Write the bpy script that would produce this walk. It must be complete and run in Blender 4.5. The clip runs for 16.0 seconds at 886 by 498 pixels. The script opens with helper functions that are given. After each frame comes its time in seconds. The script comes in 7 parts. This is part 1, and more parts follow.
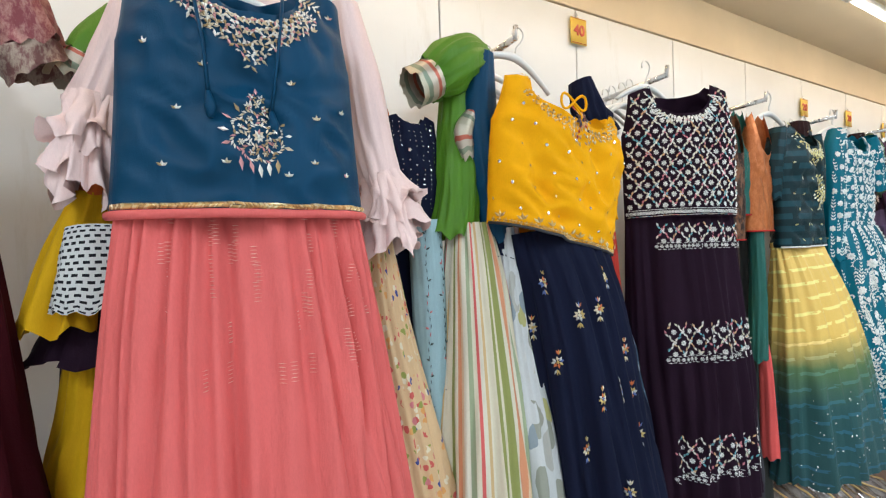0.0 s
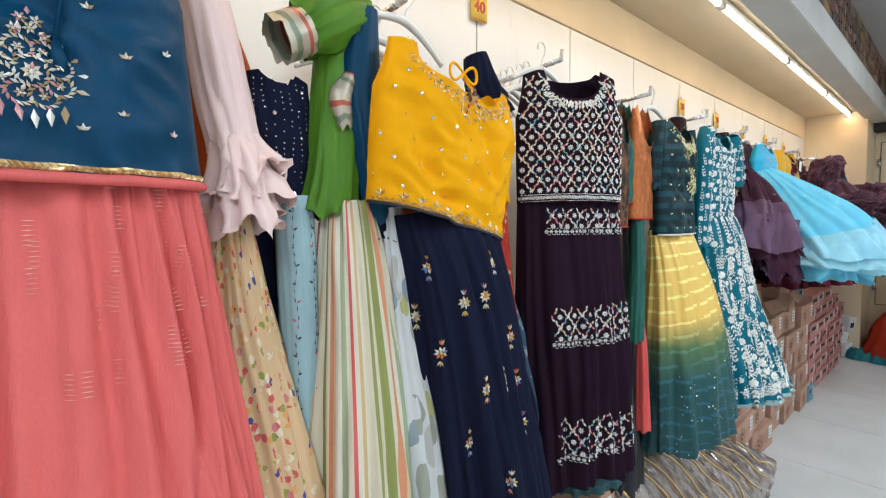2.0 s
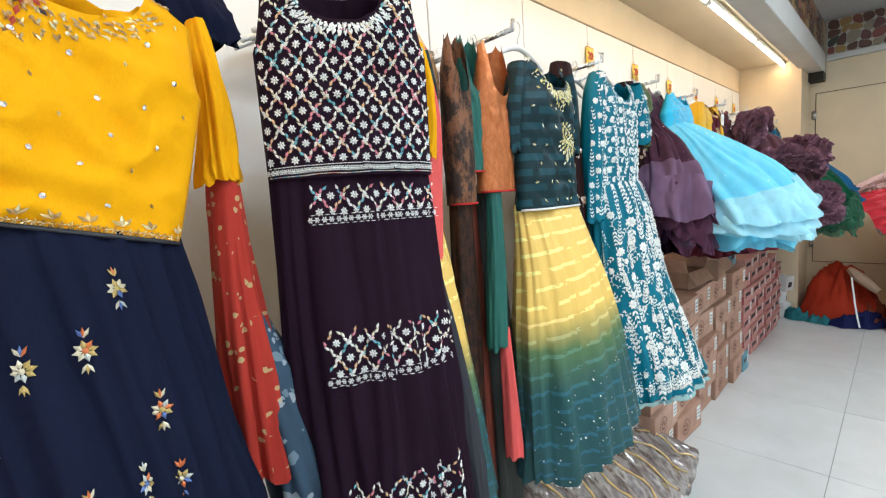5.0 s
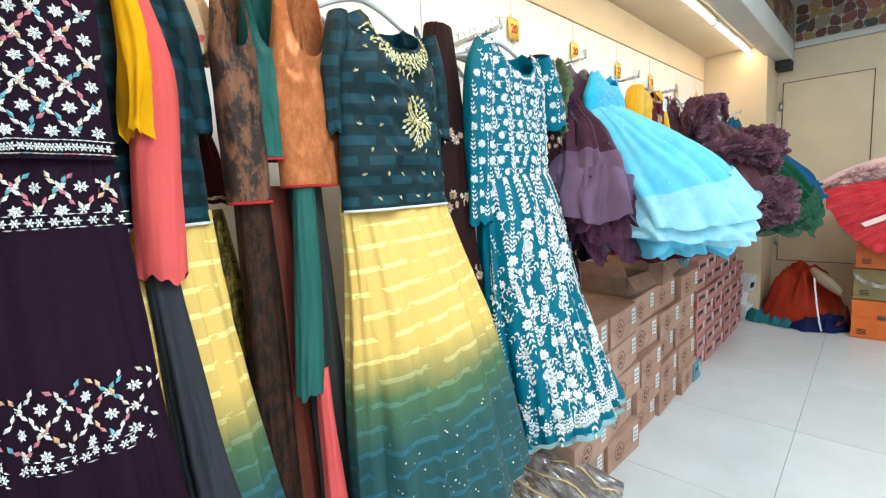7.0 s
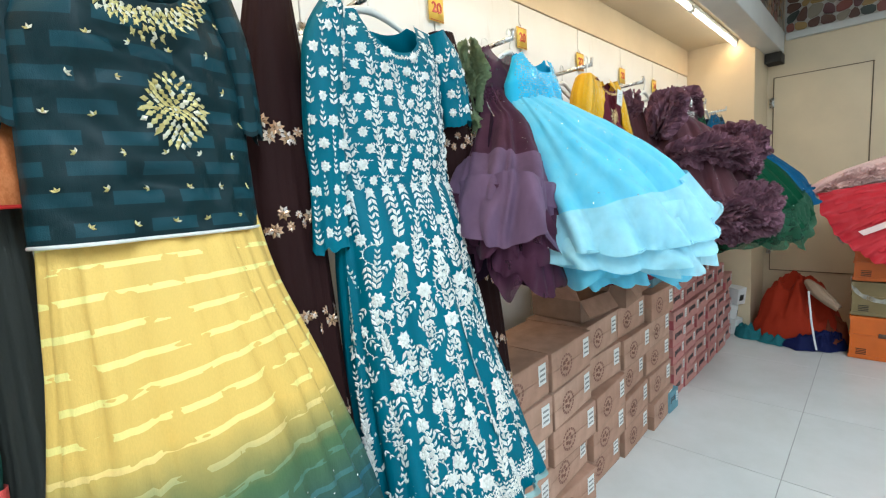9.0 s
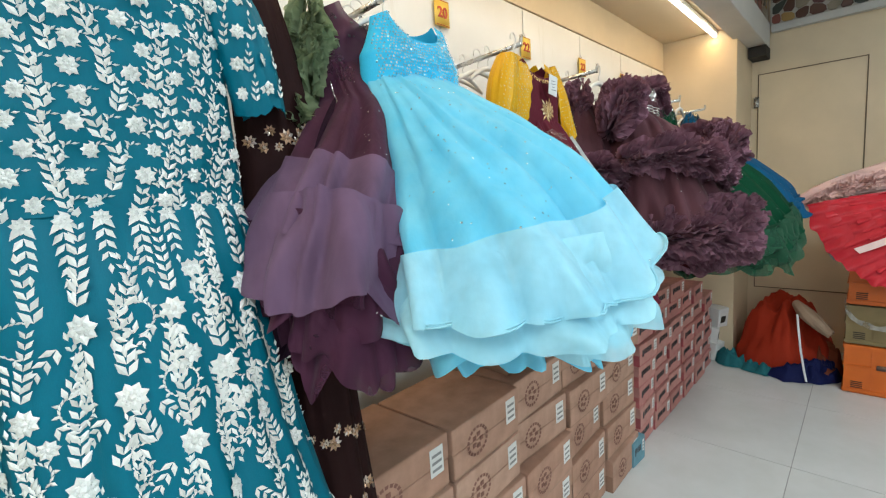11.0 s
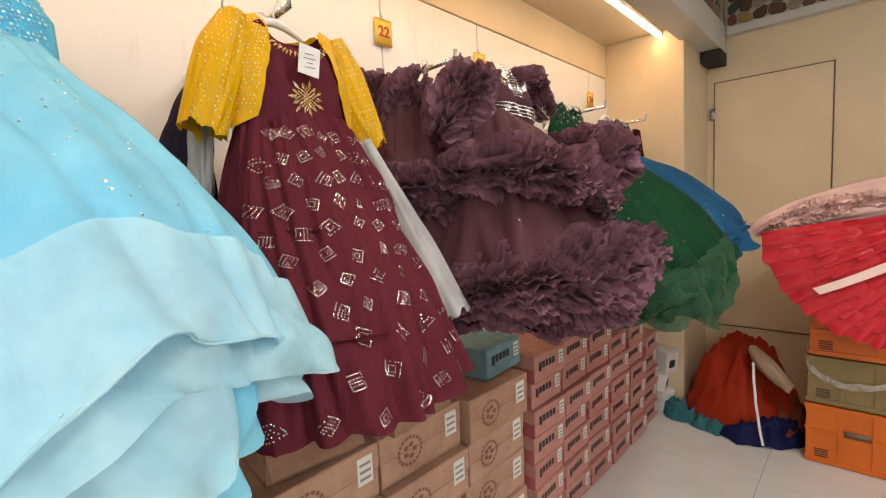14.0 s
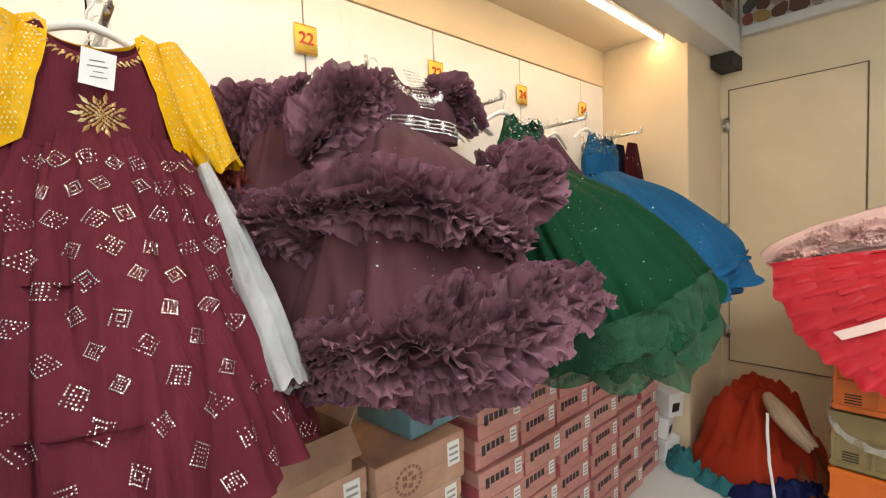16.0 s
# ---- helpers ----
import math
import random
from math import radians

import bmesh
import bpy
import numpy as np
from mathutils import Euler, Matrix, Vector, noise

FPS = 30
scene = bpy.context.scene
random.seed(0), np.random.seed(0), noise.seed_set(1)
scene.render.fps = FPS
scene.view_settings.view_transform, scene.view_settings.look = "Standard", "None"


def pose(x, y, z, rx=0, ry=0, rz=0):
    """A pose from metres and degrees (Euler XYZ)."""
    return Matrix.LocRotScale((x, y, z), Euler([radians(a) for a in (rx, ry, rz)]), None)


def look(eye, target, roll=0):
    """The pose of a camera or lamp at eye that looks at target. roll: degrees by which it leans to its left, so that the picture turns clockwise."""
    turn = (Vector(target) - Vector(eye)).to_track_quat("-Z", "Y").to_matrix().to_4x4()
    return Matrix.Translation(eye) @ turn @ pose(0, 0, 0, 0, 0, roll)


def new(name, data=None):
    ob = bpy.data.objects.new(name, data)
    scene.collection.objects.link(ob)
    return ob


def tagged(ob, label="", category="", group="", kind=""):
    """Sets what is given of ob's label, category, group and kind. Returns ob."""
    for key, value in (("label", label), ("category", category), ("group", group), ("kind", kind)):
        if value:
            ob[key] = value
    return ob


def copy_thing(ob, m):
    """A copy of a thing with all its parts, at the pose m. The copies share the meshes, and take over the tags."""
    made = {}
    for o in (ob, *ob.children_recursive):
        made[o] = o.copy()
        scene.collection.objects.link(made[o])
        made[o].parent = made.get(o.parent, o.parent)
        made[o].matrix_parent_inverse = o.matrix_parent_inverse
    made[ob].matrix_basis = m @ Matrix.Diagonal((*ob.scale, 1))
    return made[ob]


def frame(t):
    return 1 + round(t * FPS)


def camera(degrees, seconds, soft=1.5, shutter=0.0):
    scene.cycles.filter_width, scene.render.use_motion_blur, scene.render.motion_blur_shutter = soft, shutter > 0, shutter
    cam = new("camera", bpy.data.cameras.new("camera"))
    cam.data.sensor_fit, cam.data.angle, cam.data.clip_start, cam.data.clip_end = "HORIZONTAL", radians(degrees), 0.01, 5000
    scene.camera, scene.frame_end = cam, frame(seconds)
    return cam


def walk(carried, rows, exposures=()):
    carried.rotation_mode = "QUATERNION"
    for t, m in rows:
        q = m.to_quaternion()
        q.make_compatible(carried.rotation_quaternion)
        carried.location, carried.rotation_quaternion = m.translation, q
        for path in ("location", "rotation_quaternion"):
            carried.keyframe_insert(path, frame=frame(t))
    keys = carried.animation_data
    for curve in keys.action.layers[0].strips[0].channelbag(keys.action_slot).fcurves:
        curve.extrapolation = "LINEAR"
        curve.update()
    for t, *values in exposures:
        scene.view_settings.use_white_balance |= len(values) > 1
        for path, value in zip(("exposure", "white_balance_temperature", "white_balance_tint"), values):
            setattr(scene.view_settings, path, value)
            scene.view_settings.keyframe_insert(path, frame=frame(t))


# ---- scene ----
cam = camera(88.53, 16.0, soft=1.2)
# seconds, x, y, z, and the turns of pose()
PATH = [
    (0.0, -6.2228, -1.2193, 1.3935, 89.17, 1.88, -29.69),
    (0.5, -6.1932, -1.2215, 1.391, 88.58, 1.75, -32.85),
    (1.0, -6.1724, -1.212, 1.3899, 88.05, 1.53, -36.0),
    (1.5, -6.1602, -1.2027, 1.3852, 87.44, 1.21, -38.33),
    (2.0, -6.1232, -1.1797, 1.3882, 86.82, 0.68, -40.89),
    (2.5, -6.0621, -1.1355, 1.395, 86.27, 0.62, -42.32),
    (3.0, -5.998, -1.1069, 1.3944, 85.82, 0.97, -43.27),
    (3.5, -5.9072, -1.1268, 1.3949, 84.94, 2.5, -43.47),
    (4.0, -5.7838, -1.171, 1.3964, 84.33, 3.2, -43.76),
    (6.5, -5.1564, -1.2283, 1.3715, 82.81, 3.84, -46.42),
    (7.0, -5.0286, -1.2612, 1.375, 82.47, 3.36, -46.49),
    (7.5, -4.9046, -1.2819, 1.368, 82.9, 3.71, -46.38),
    (8.0, -4.7965, -1.2867, 1.3665, 82.84, 3.7, -46.22),
    (10.5, -4.09, -1.2438, 1.4033, 82.96, 3.64, -46.58),
    (11.0, -3.9589, -1.2261, 1.3985, 83.11, 3.49, -47.13),
    (11.5, -3.8138, -1.2155, 1.3954, 83.25, 3.17, -47.46),
    (12.0, -3.6786, -1.2345, 1.3998, 83.54, 3.12, -47.61),
    (12.5, -3.5442, -1.2659, 1.3964, 83.86, 2.93, -47.77),
    (13.0, -3.4224, -1.3088, 1.3934, 84.41, 2.78, -47.65),
    (13.5, -3.302, -1.3413, 1.3851, 84.69, 2.64, -47.45),
    (14.0, -3.1758, -1.3517, 1.3918, 85.03, 2.59, -47.18),
    (14.5, -3.0526, -1.3471, 1.4033, 85.67, 2.27, -47.18),
    (15.0, -2.9496, -1.3633, 1.4099, 86.06, 2.21, -46.98),
    (15.5, -2.8443, -1.4053, 1.4273, 86.27, 2.24, -45.04),
    (16.0, -2.748, -1.4511, 1.4338, 86.61, 2.23, -42.58),
]
# seconds, stops, kelvin, tint
EXPOSURES = [
    (0.0, 0.0, 6150, 10), (3.5, 0.05, 6150, 10), (6.5, 0.50, 6050, 6), (8.0, 0.38, 5850, 4), (10.5, 0.05, 6200, 4), (11.5, 0.05, 7000, 14), (12.0, 0.12, 8600, 30),
    (12.5, 0.1, 9800, 36), (13.0, 0.0, 9000, 32), (13.5, 0.0, 7500, 16), (14.0, 0.1, 8000, 22), (14.5, 0.30, 9600, 34), (15.0, 0.36, 9300, 32), (15.5, 0.40, 8000, 20), (16.0, 0.40, 7300, 14),
]
walk(cam, [(row[0], pose(*row[1:])) for row in PATH], EXPOSURES)

# ---- light: tubes under the niche ceiling, assumed unseen panels on the shop ceiling ----
world = bpy.data.worlds.new("world")
scene.world = world
world.use_nodes = True
world.node_tree.nodes["Background"].inputs[0].default_value = (0.9, 0.95, 1.0, 1)
world.node_tree.nodes["Background"].inputs[1].default_value = 0.008
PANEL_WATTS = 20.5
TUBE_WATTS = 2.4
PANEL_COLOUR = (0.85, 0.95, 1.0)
TUBE_COLOUR = (1.0, 0.62, 0.28)


def area_lamp(name, m, sx, sy, watts, colour):
    data = bpy.data.lights.new(name, "AREA")
    data.shape, data.size, data.size_y, data.energy, data.color = "RECTANGLE", sx, sy, watts, colour
    ob = new(name, data)
    ob.matrix_basis = m
    return ob


# ---- materials ----
def shader(name, rough=0.6, metal=0.0):
    m = bpy.data.materials.new(name)
    m.use_nodes = True
    b = m.node_tree.nodes["Principled BSDF"]
    b.inputs["Roughness"].default_value, b.inputs["Metallic"].default_value = rough, metal
    return m, m.node_tree.nodes, m.node_tree.links, b


def rgba(c, k=1.0):
    return (min(1, c[0] * k), min(1, c[1] * k), min(1, c[2] * k), 1)


def coords(nodes, links, kind="Object", scale=(1, 1, 1), rot=(0, 0, 0)):
    c = nodes.new("ShaderNodeTexCoord")
    mp = nodes.new("ShaderNodeMapping")
    mp.inputs["Scale"].default_value, mp.inputs["Rotation"].default_value = scale, rot
    links.new(c.outputs[kind], mp.inputs[0])
    return mp.outputs[0]


def noise_at(nodes, links, vec, scale, detail=3.0, rough=0.55):
    n = nodes.new("ShaderNodeTexNoise")
    n.inputs["Scale"].default_value, n.inputs["Detail"].default_value, n.inputs["Roughness"].default_value = scale, detail, rough
    links.new(vec, n.inputs["Vector"])
    return n.outputs["Fac"]


def ramp(nodes, links, fac, stops, flat=False):
    r = nodes.new("ShaderNodeValToRGB")
    r.color_ramp.interpolation = "CONSTANT" if flat else "LINEAR"
    e = r.color_ramp.elements
    while len(e) < len(stops):
        e.new(0.5)
    for el, (p, c) in zip(e, stops):
        el.position, el.color = p, rgba(c)
    if fac is not None:
        links.new(fac, r.inputs[0])
    return r.outputs[0]


def blend(nodes, links, a, b, fac, mode="MIX"):
    m = nodes.new("ShaderNodeMix")
    m.data_type, m.blend_type = "RGBA", mode
    for socket, v in ((m.inputs[0], fac), (m.inputs[6], a), (m.inputs[7], b)):
        if isinstance(v, (int, float)):
            socket.default_value = v
        elif isinstance(v, tuple):
            socket.default_value = rgba(v)
        else:
            links.new(v, socket)
    return m.outputs[2]


def sums(nodes, links, op, a, b=0.0):
    m = nodes.new("ShaderNodeMath")
    m.operation = op
    for socket, v in ((m.inputs[0], a), (m.inputs[1], b)):
        if isinstance(v, (int, float)):
            socket.default_value = v
        else:
            links.new(v, socket)
    return m.outputs[0]


def bumped(nodes, links, b, height, strength=0.3, dist=0.002):
    n = nodes.new("ShaderNodeBump")
    n.inputs["Strength"].default_value, n.inputs["Distance"].default_value = strength, dist
    links.new(height, n.inputs["Height"])
    links.new(n.outputs[0], b.inputs["Normal"])


def fabric(name, col, rough=0.75, sheen=0.25, crinkle=0.35, vary=0.22, thread=700, colour_from=None, metal=0.0, stretch=(1, 1, 0.25)):
    """Woven cloth: soft tone drift, vertical crinkles, fine thread. colour_from(nodes, links) may give its colour."""
    m, nodes, links, b = shader(name, rough, metal)
    v = coords(nodes, links)
    base = colour_from(nodes, links) if colour_from else col
    drift = ramp(nodes, links, noise_at(nodes, links, v, 5.0, 4), [(0.25, (1 - vary,) * 3), (0.75, (1.0,) * 3)])
    base = blend(nodes, links, base, drift, 1.0, "MULTIPLY")
    fine = ramp(nodes, links, noise_at(nodes, links, coords(nodes, links, scale=stretch), thread, 2), [(0.2, (0.86,) * 3), (0.8, (1.05,) * 3)])
    base = blend(nodes, links, base, fine, 0.7, "MULTIPLY")
    links.new(base, b.inputs["Base Color"])
    h = sums(nodes, links, "ADD", sums(nodes, links, "MULTIPLY", noise_at(nodes, links, coords(nodes, links, scale=(1, 1, 0.2)), 60, 3), crinkle * 3),
             sums(nodes, links, "MULTIPLY", noise_at(nodes, links, v, thread, 2), 0.25))
    bumped(nodes, links, b, h, 0.5, 0.003)
    b.inputs["Sheen Weight"].default_value, b.inputs["Sheen Roughness"].default_value = sheen * 0.06, 0.4
    b.inputs["Specular IOR Level"].default_value = 0.06 if rough > 0.55 else 0.18
    return m


def tulle(name, col, clear=0.35, rough=0.7, col2=None, seep=0.4):
    m, nodes, links, b = shader(name, rough)
    v = coords(nodes, links)
    # upright streaks of the darker tone paint fold shading into the net
    c = ramp(nodes, links, noise_at(nodes, links, coords(nodes, links, scale=(3.0, 3.0, 0.12)), 6, 3), [(0.3, col2 or tuple(k * 0.7 for k in col)), (0.7, col)])
    links.new(c, b.inputs["Base Color"])
    b.inputs["Sheen Weight"].default_value = 0.06
    b.inputs["Specular IOR Level"].default_value = 0.15
    bumped(nodes, links, b, noise_at(nodes, links, coords(nodes, links, scale=(1, 1, 0.15)), 90, 3), 0.4, 0.003)
    t, mix = nodes.new("ShaderNodeBsdfTransparent"), nodes.new("ShaderNodeMixShader")
    net = noise_at(nodes, links, v, 14, 3)
    links.new(sums(nodes, links, "MULTIPLY", net, 2 * clear), mix.inputs[0])
    glow, both = nodes.new("ShaderNodeBsdfTranslucent"), nodes.new("ShaderNodeMixShader")
    links.new(c, glow.inputs[0])
    both.inputs[0].default_value = seep
    links.new(b.outputs[0], both.inputs[1])
    links.new(glow.outputs[0], both.inputs[2])
    links.new(both.outputs[0], mix.inputs[1])
    links.new(t.outputs[0], mix.inputs[2])
    links.new(mix.outputs[0], nodes["Material Output"].inputs[0])
    return m


def thread_mix(name, stops, rough=0.4, metal=0.3):
    """Embroidery thread and beads, each stitch with a colour of its own."""
    m, nodes, links, b = shader(name, rough, metal)
    g = nodes.new("ShaderNodeNewGeometry")
    links.new(ramp(nodes, links, g.outputs["Random Per Island"], stops, True), b.inputs["Base Color"])
    return m


def plain(name, col, rough=0.5, metal=0.0, vary=0.12, scale=6.0, grain=200.0, bump=0.15):
    m, nodes, links, b = shader(name, rough, metal)
    v = coords(nodes, links)
    a = ramp(nodes, links, noise_at(nodes, links, v, scale, 5), [(0.25, tuple(c * (1 - vary) for c in col)), (0.75, col)])
    links.new(a, b.inputs["Base Color"])
    f = noise_at(nodes, links, v, grain, 3)
    links.new(sums(nodes, links, "ADD", sums(nodes, links, "MULTIPLY", f, 0.25), rough - 0.12), b.inputs["Roughness"])
    bumped(nodes, links, b, f, bump, 0.001)
    return m


def glowing(name, col, strength):
    m, nodes, links, b = shader(name)
    b.inputs["Emission Color"].default_value, b.inputs["Emission Strength"].default_value = rgba(col), strength
    b.inputs["Base Color"].default_value = rgba(col)
    return m


def carton(name, col, tint):
    """Printed board: each box a little different, scuffed towards no particular side."""
    m, nodes, links, b = shader(name, 0.75)
    info = nodes.new("ShaderNodeObjectInfo")
    v = coords(nodes, links)
    one = ramp(nodes, links, info.outputs["Random"], [(0.0, col), (1.0, tint)])
    two = ramp(nodes, links, noise_at(nodes, links, v, 18, 5), [(0.3, (0.78, 0.76, 0.74)), (0.65, (1, 1, 1))])
    links.new(blend(nodes, links, one, two, 1.0, "MULTIPLY"), b.inputs["Base Color"])
    bumped(nodes, links, b, noise_at(nodes, links, v, 45, 4), 0.25, 0.002)
    return m


def wall_paint():
    m, nodes, links, b = shader("painted_panel", 0.45)
    v = coords(nodes, links)
    a = ramp(nodes, links, noise_at(nodes, links, v, 2.2, 6), [(0.3, (0.71, 0.715, 0.70)), (0.7, (0.78, 0.785, 0.775))])
    s = ramp(nodes, links, noise_at(nodes, links, coords(nodes, links, scale=(3, 3, 0.5)), 3.5, 6, 0.7), [(0.30, (0.82, 0.79, 0.73)), (0.42, (1, 1, 1))])
    links.new(blend(nodes, links, a, s, 0.6, "MULTIPLY"), b.inputs["Base Color"])
    bumped(nodes, links, b, noise_at(nodes, links, v, 120, 3), 0.1, 0.001)
    return m


def floor_tile():
    m, nodes, links, b = shader("glazed_floor_tile", 0.16)
    info = nodes.new("ShaderNodeObjectInfo")
    v = coords(nodes, links)
    one = ramp(nodes, links, info.outputs["Random"], [(0, (0.68, 0.675, 0.655)), (1, (0.74, 0.735, 0.715))])
    two = ramp(nodes, links, noise_at(nodes, links, v, 4, 7, 0.65), [(0.3, (0.9, 0.9, 0.88)), (0.7, (1, 1, 1))])
    links.new(blend(nodes, links, one, two, 1.0, "MULTIPLY"), b.inputs["Base Color"])
    dust = noise_at(nodes, links, v, 9, 6)
    links.new(sums(nodes, links, "ADD", sums(nodes, links, "MULTIPLY", dust, 0.08), 0.2), b.inputs["Roughness"])
    return m


WALL = wall_paint()
CEIL = plain("niche_ceiling_paint", (0.70, 0.58, 0.41), 0.6, vary=0.1, scale=2)
GREY = plain("grey_ceiling_paint", (0.42, 0.42, 0.43), 0.7, vary=0.1, scale=1.5)
BEAM = plain("beam_paint", (0.62, 0.61, 0.58), 0.55, vary=0.15, scale=3)
CREAM = plain("cream_wall_paint", (0.74, 0.60, 0.41), 0.5, vary=0.16, scale=2.5)
# near-black: shade inside slots, openings and vents put into the colour; also the block
DARK = plain("near_black", (0.03, 0.025, 0.02), 0.8)
TILE = floor_tile()
GROUT = plain("grout", (0.36, 0.35, 0.33), 0.9, vary=0.3, scale=12)
STONE = thread_mix("broken_stone_mosaic", [(0, (0.10, 0.045, 0.03)), (0.2, (0.32, 0.20, 0.07)), (0.35, (0.20, 0.06, 0.045)), (0.5, (0.05, 0.06, 0.05)), (0.62, (0.30, 0.13, 0.09)), (0.75, (0.26, 0.22, 0.16)), (0.88, (0.12, 0.05, 0.05))], 0.35, 0.0)
MORTAR = plain("pale_mortar", (0.5, 0.47, 0.42), 0.9)
STEEL = plain("chromed_steel", (0.62, 0.62, 0.62), 0.28, 1.0, grain=90)
WHITE_PLASTIC = plain("white_plastic", (0.8, 0.8, 0.78), 0.35)
CLEAR_PLASTIC = tulle("clear_plastic", (0.85, 0.86, 0.86), 0.55, 0.15)
TUBE_GLOW = glowing("tube_glow", (1.0, 0.90, 0.72), 9.0)
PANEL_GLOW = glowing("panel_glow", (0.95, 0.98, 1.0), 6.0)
SIGN_YELLOW = plain("sign_yellow", (0.88, 0.60, 0.10), 0.4)
SIGN_RED = plain("sign_red", (0.50, 0.05, 0.02), 0.4)
PAPER = plain("white_paper", (0.8, 0.8, 0.78), 0.7)
INK = plain("black_ink", (0.03, 0.03, 0.035), 0.6)
SILVER = thread_mix("silver_beads", [(0, (0.9, 0.88, 0.85)), (0.5, (0.75, 0.72, 0.68)), (0.8, (0.95, 0.95, 0.95))], 0.22, 0.85)
GOLD = thread_mix("gold_thread", [(0, (0.72, 0.50, 0.22)), (0.35, (0.55, 0.35, 0.15)), (0.6, (0.8, 0.68, 0.42)), (0.85, (0.42, 0.26, 0.12))], 0.35, 0.7)
ZARI = thread_mix("antique_zari", [(0, (0.72, 0.62, 0.45)), (0.3, (0.62, 0.30, 0.30)), (0.45, (0.82, 0.80, 0.74)), (0.7, (0.45, 0.32, 0.16)), (0.85, (0.85, 0.82, 0.75))], 0.35, 0.25)

# ---- shape helpers ----
def part(name, bm, material, parent, label="", smooth=True, kind=""):
    """Link a bmesh, drawn in world metres, as one mesh under a thing or part."""
    me = bpy.data.meshes.new(name)
    if parent is not None:
        off = parent.matrix_basis.translation.copy()
        up = parent.parent
        while up is not None:
            off += up.matrix_basis.translation
            up = up.parent
        bmesh.ops.translate(bm, verts=bm.verts, vec=-off)
    if smooth:
        for f in bm.faces:
            f.smooth = True
    bm.to_mesh(me)
    bm.free()
    for k in (material if isinstance(material, (list, tuple)) else [material]):
        me.materials.append(k)
    ob = new(name, me)
    if parent is not None:
        ob.parent = parent
    if label or kind:
        tagged(ob, label, kind=kind)
    return ob


def thing(name, x, y, z, label, category, group=""):
    ob = new(name)
    ob.empty_display_size = 0.05
    ob.location = (x, y, z)
    ob.matrix_basis = Matrix.Translation((x, y, z))
    return tagged(ob, label, category, group)


def slab(bm, x0, x1, y0, y1, z0, z1, bevel=0.0):
    r = bmesh.ops.create_cube(bm, size=1)
    for v in r["verts"]:
        v.co = Vector(((x0 + x1) / 2 + v.co.x * (x1 - x0), (y0 + y1) / 2 + v.co.y * (y1 - y0), (z0 + z1) / 2 + v.co.z * (z1 - z0)))
    if bevel:
        edges = list({e for v in r["verts"] for e in v.link_edges})
        bmesh.ops.bevel(bm, geom=edges, offset=bevel, segments=2, affect="EDGES", clamp_overlap=True)
    return bm


def box(x0, x1, y0, y1, z0, z1, bevel=0.0):
    return slab(bmesh.new(), x0, x1, y0, y1, z0, z1, bevel)


def structure(name, bm, material, label=""):
    ob = part(name, bm, material, None, smooth=False)
    return tagged(ob, label, kind="structure")


def rod_mesh(bm, points, r, n=8, caps=True):
    """A round bar along points; r may be one radius or one for each point."""
    pts = [Vector(p) for p in points]
    rad = r if isinstance(r, (list, tuple)) else [r] * len(pts)
    rings = []
    for i, p in enumerate(pts):
        d = (pts[min(i + 1, len(pts) - 1)] - pts[max(i - 1, 0)]).normalized()
        a = d.cross(Vector((0.13, 0.97, 0.21))).normalized()
        b = d.cross(a)
        rings.append([bm.verts.new(p + rad[i] * (a * math.cos(k * math.tau / n) + b * math.sin(k * math.tau / n))) for k in range(n)])
    for u, w in zip(rings, rings[1:]):
        for k in range(n):
            bm.faces.new((u[k], u[(k + 1) % n], w[(k + 1) % n], w[k]))
    if caps:
        bm.faces.new(rings[0][::-1])
        bm.faces.new(rings[-1])
    return bm


def spline(vals, s):
    """Smooth value through evenly spaced tuples at s in 0..1."""
    n = len(vals) - 1
    f = min(max(s, 0.0), 1.0) * n
    i = min(int(f), n - 1)
    t = f - i
    p0, p1, p2, p3 = vals[max(i - 1, 0)], vals[i], vals[i + 1], vals[min(i + 2, n)]
    return [0.5 * (2 * b + (c - a) * t + (2 * a - 5 * b + 4 * c - d) * t * t + (3 * b - a - 3 * c + d) * t ** 3) for a, b, c, d in zip(p0, p1, p2, p3)]


def crease(a, k, s, seed):
    """Irregular sharp folds round a tube, drifting slowly downwards."""
    n1 = noise.noise(Vector((math.cos(a) * k, math.sin(a) * k, s * 1.3 + seed * 7.7)))
    n2 = noise.noise(Vector((math.cos(a) * k * 2.3, math.sin(a) * k * 2.3, s * 2.0 + seed * 3.1)))
    pleat = abs(math.sin(round(k * 7) * a / 2 + 3.5 * n1)) * 2 - 1
    return (1 - 3.2 * abs(n1)) * 0.6 + n2 * 0.55 + pleat * 0.5


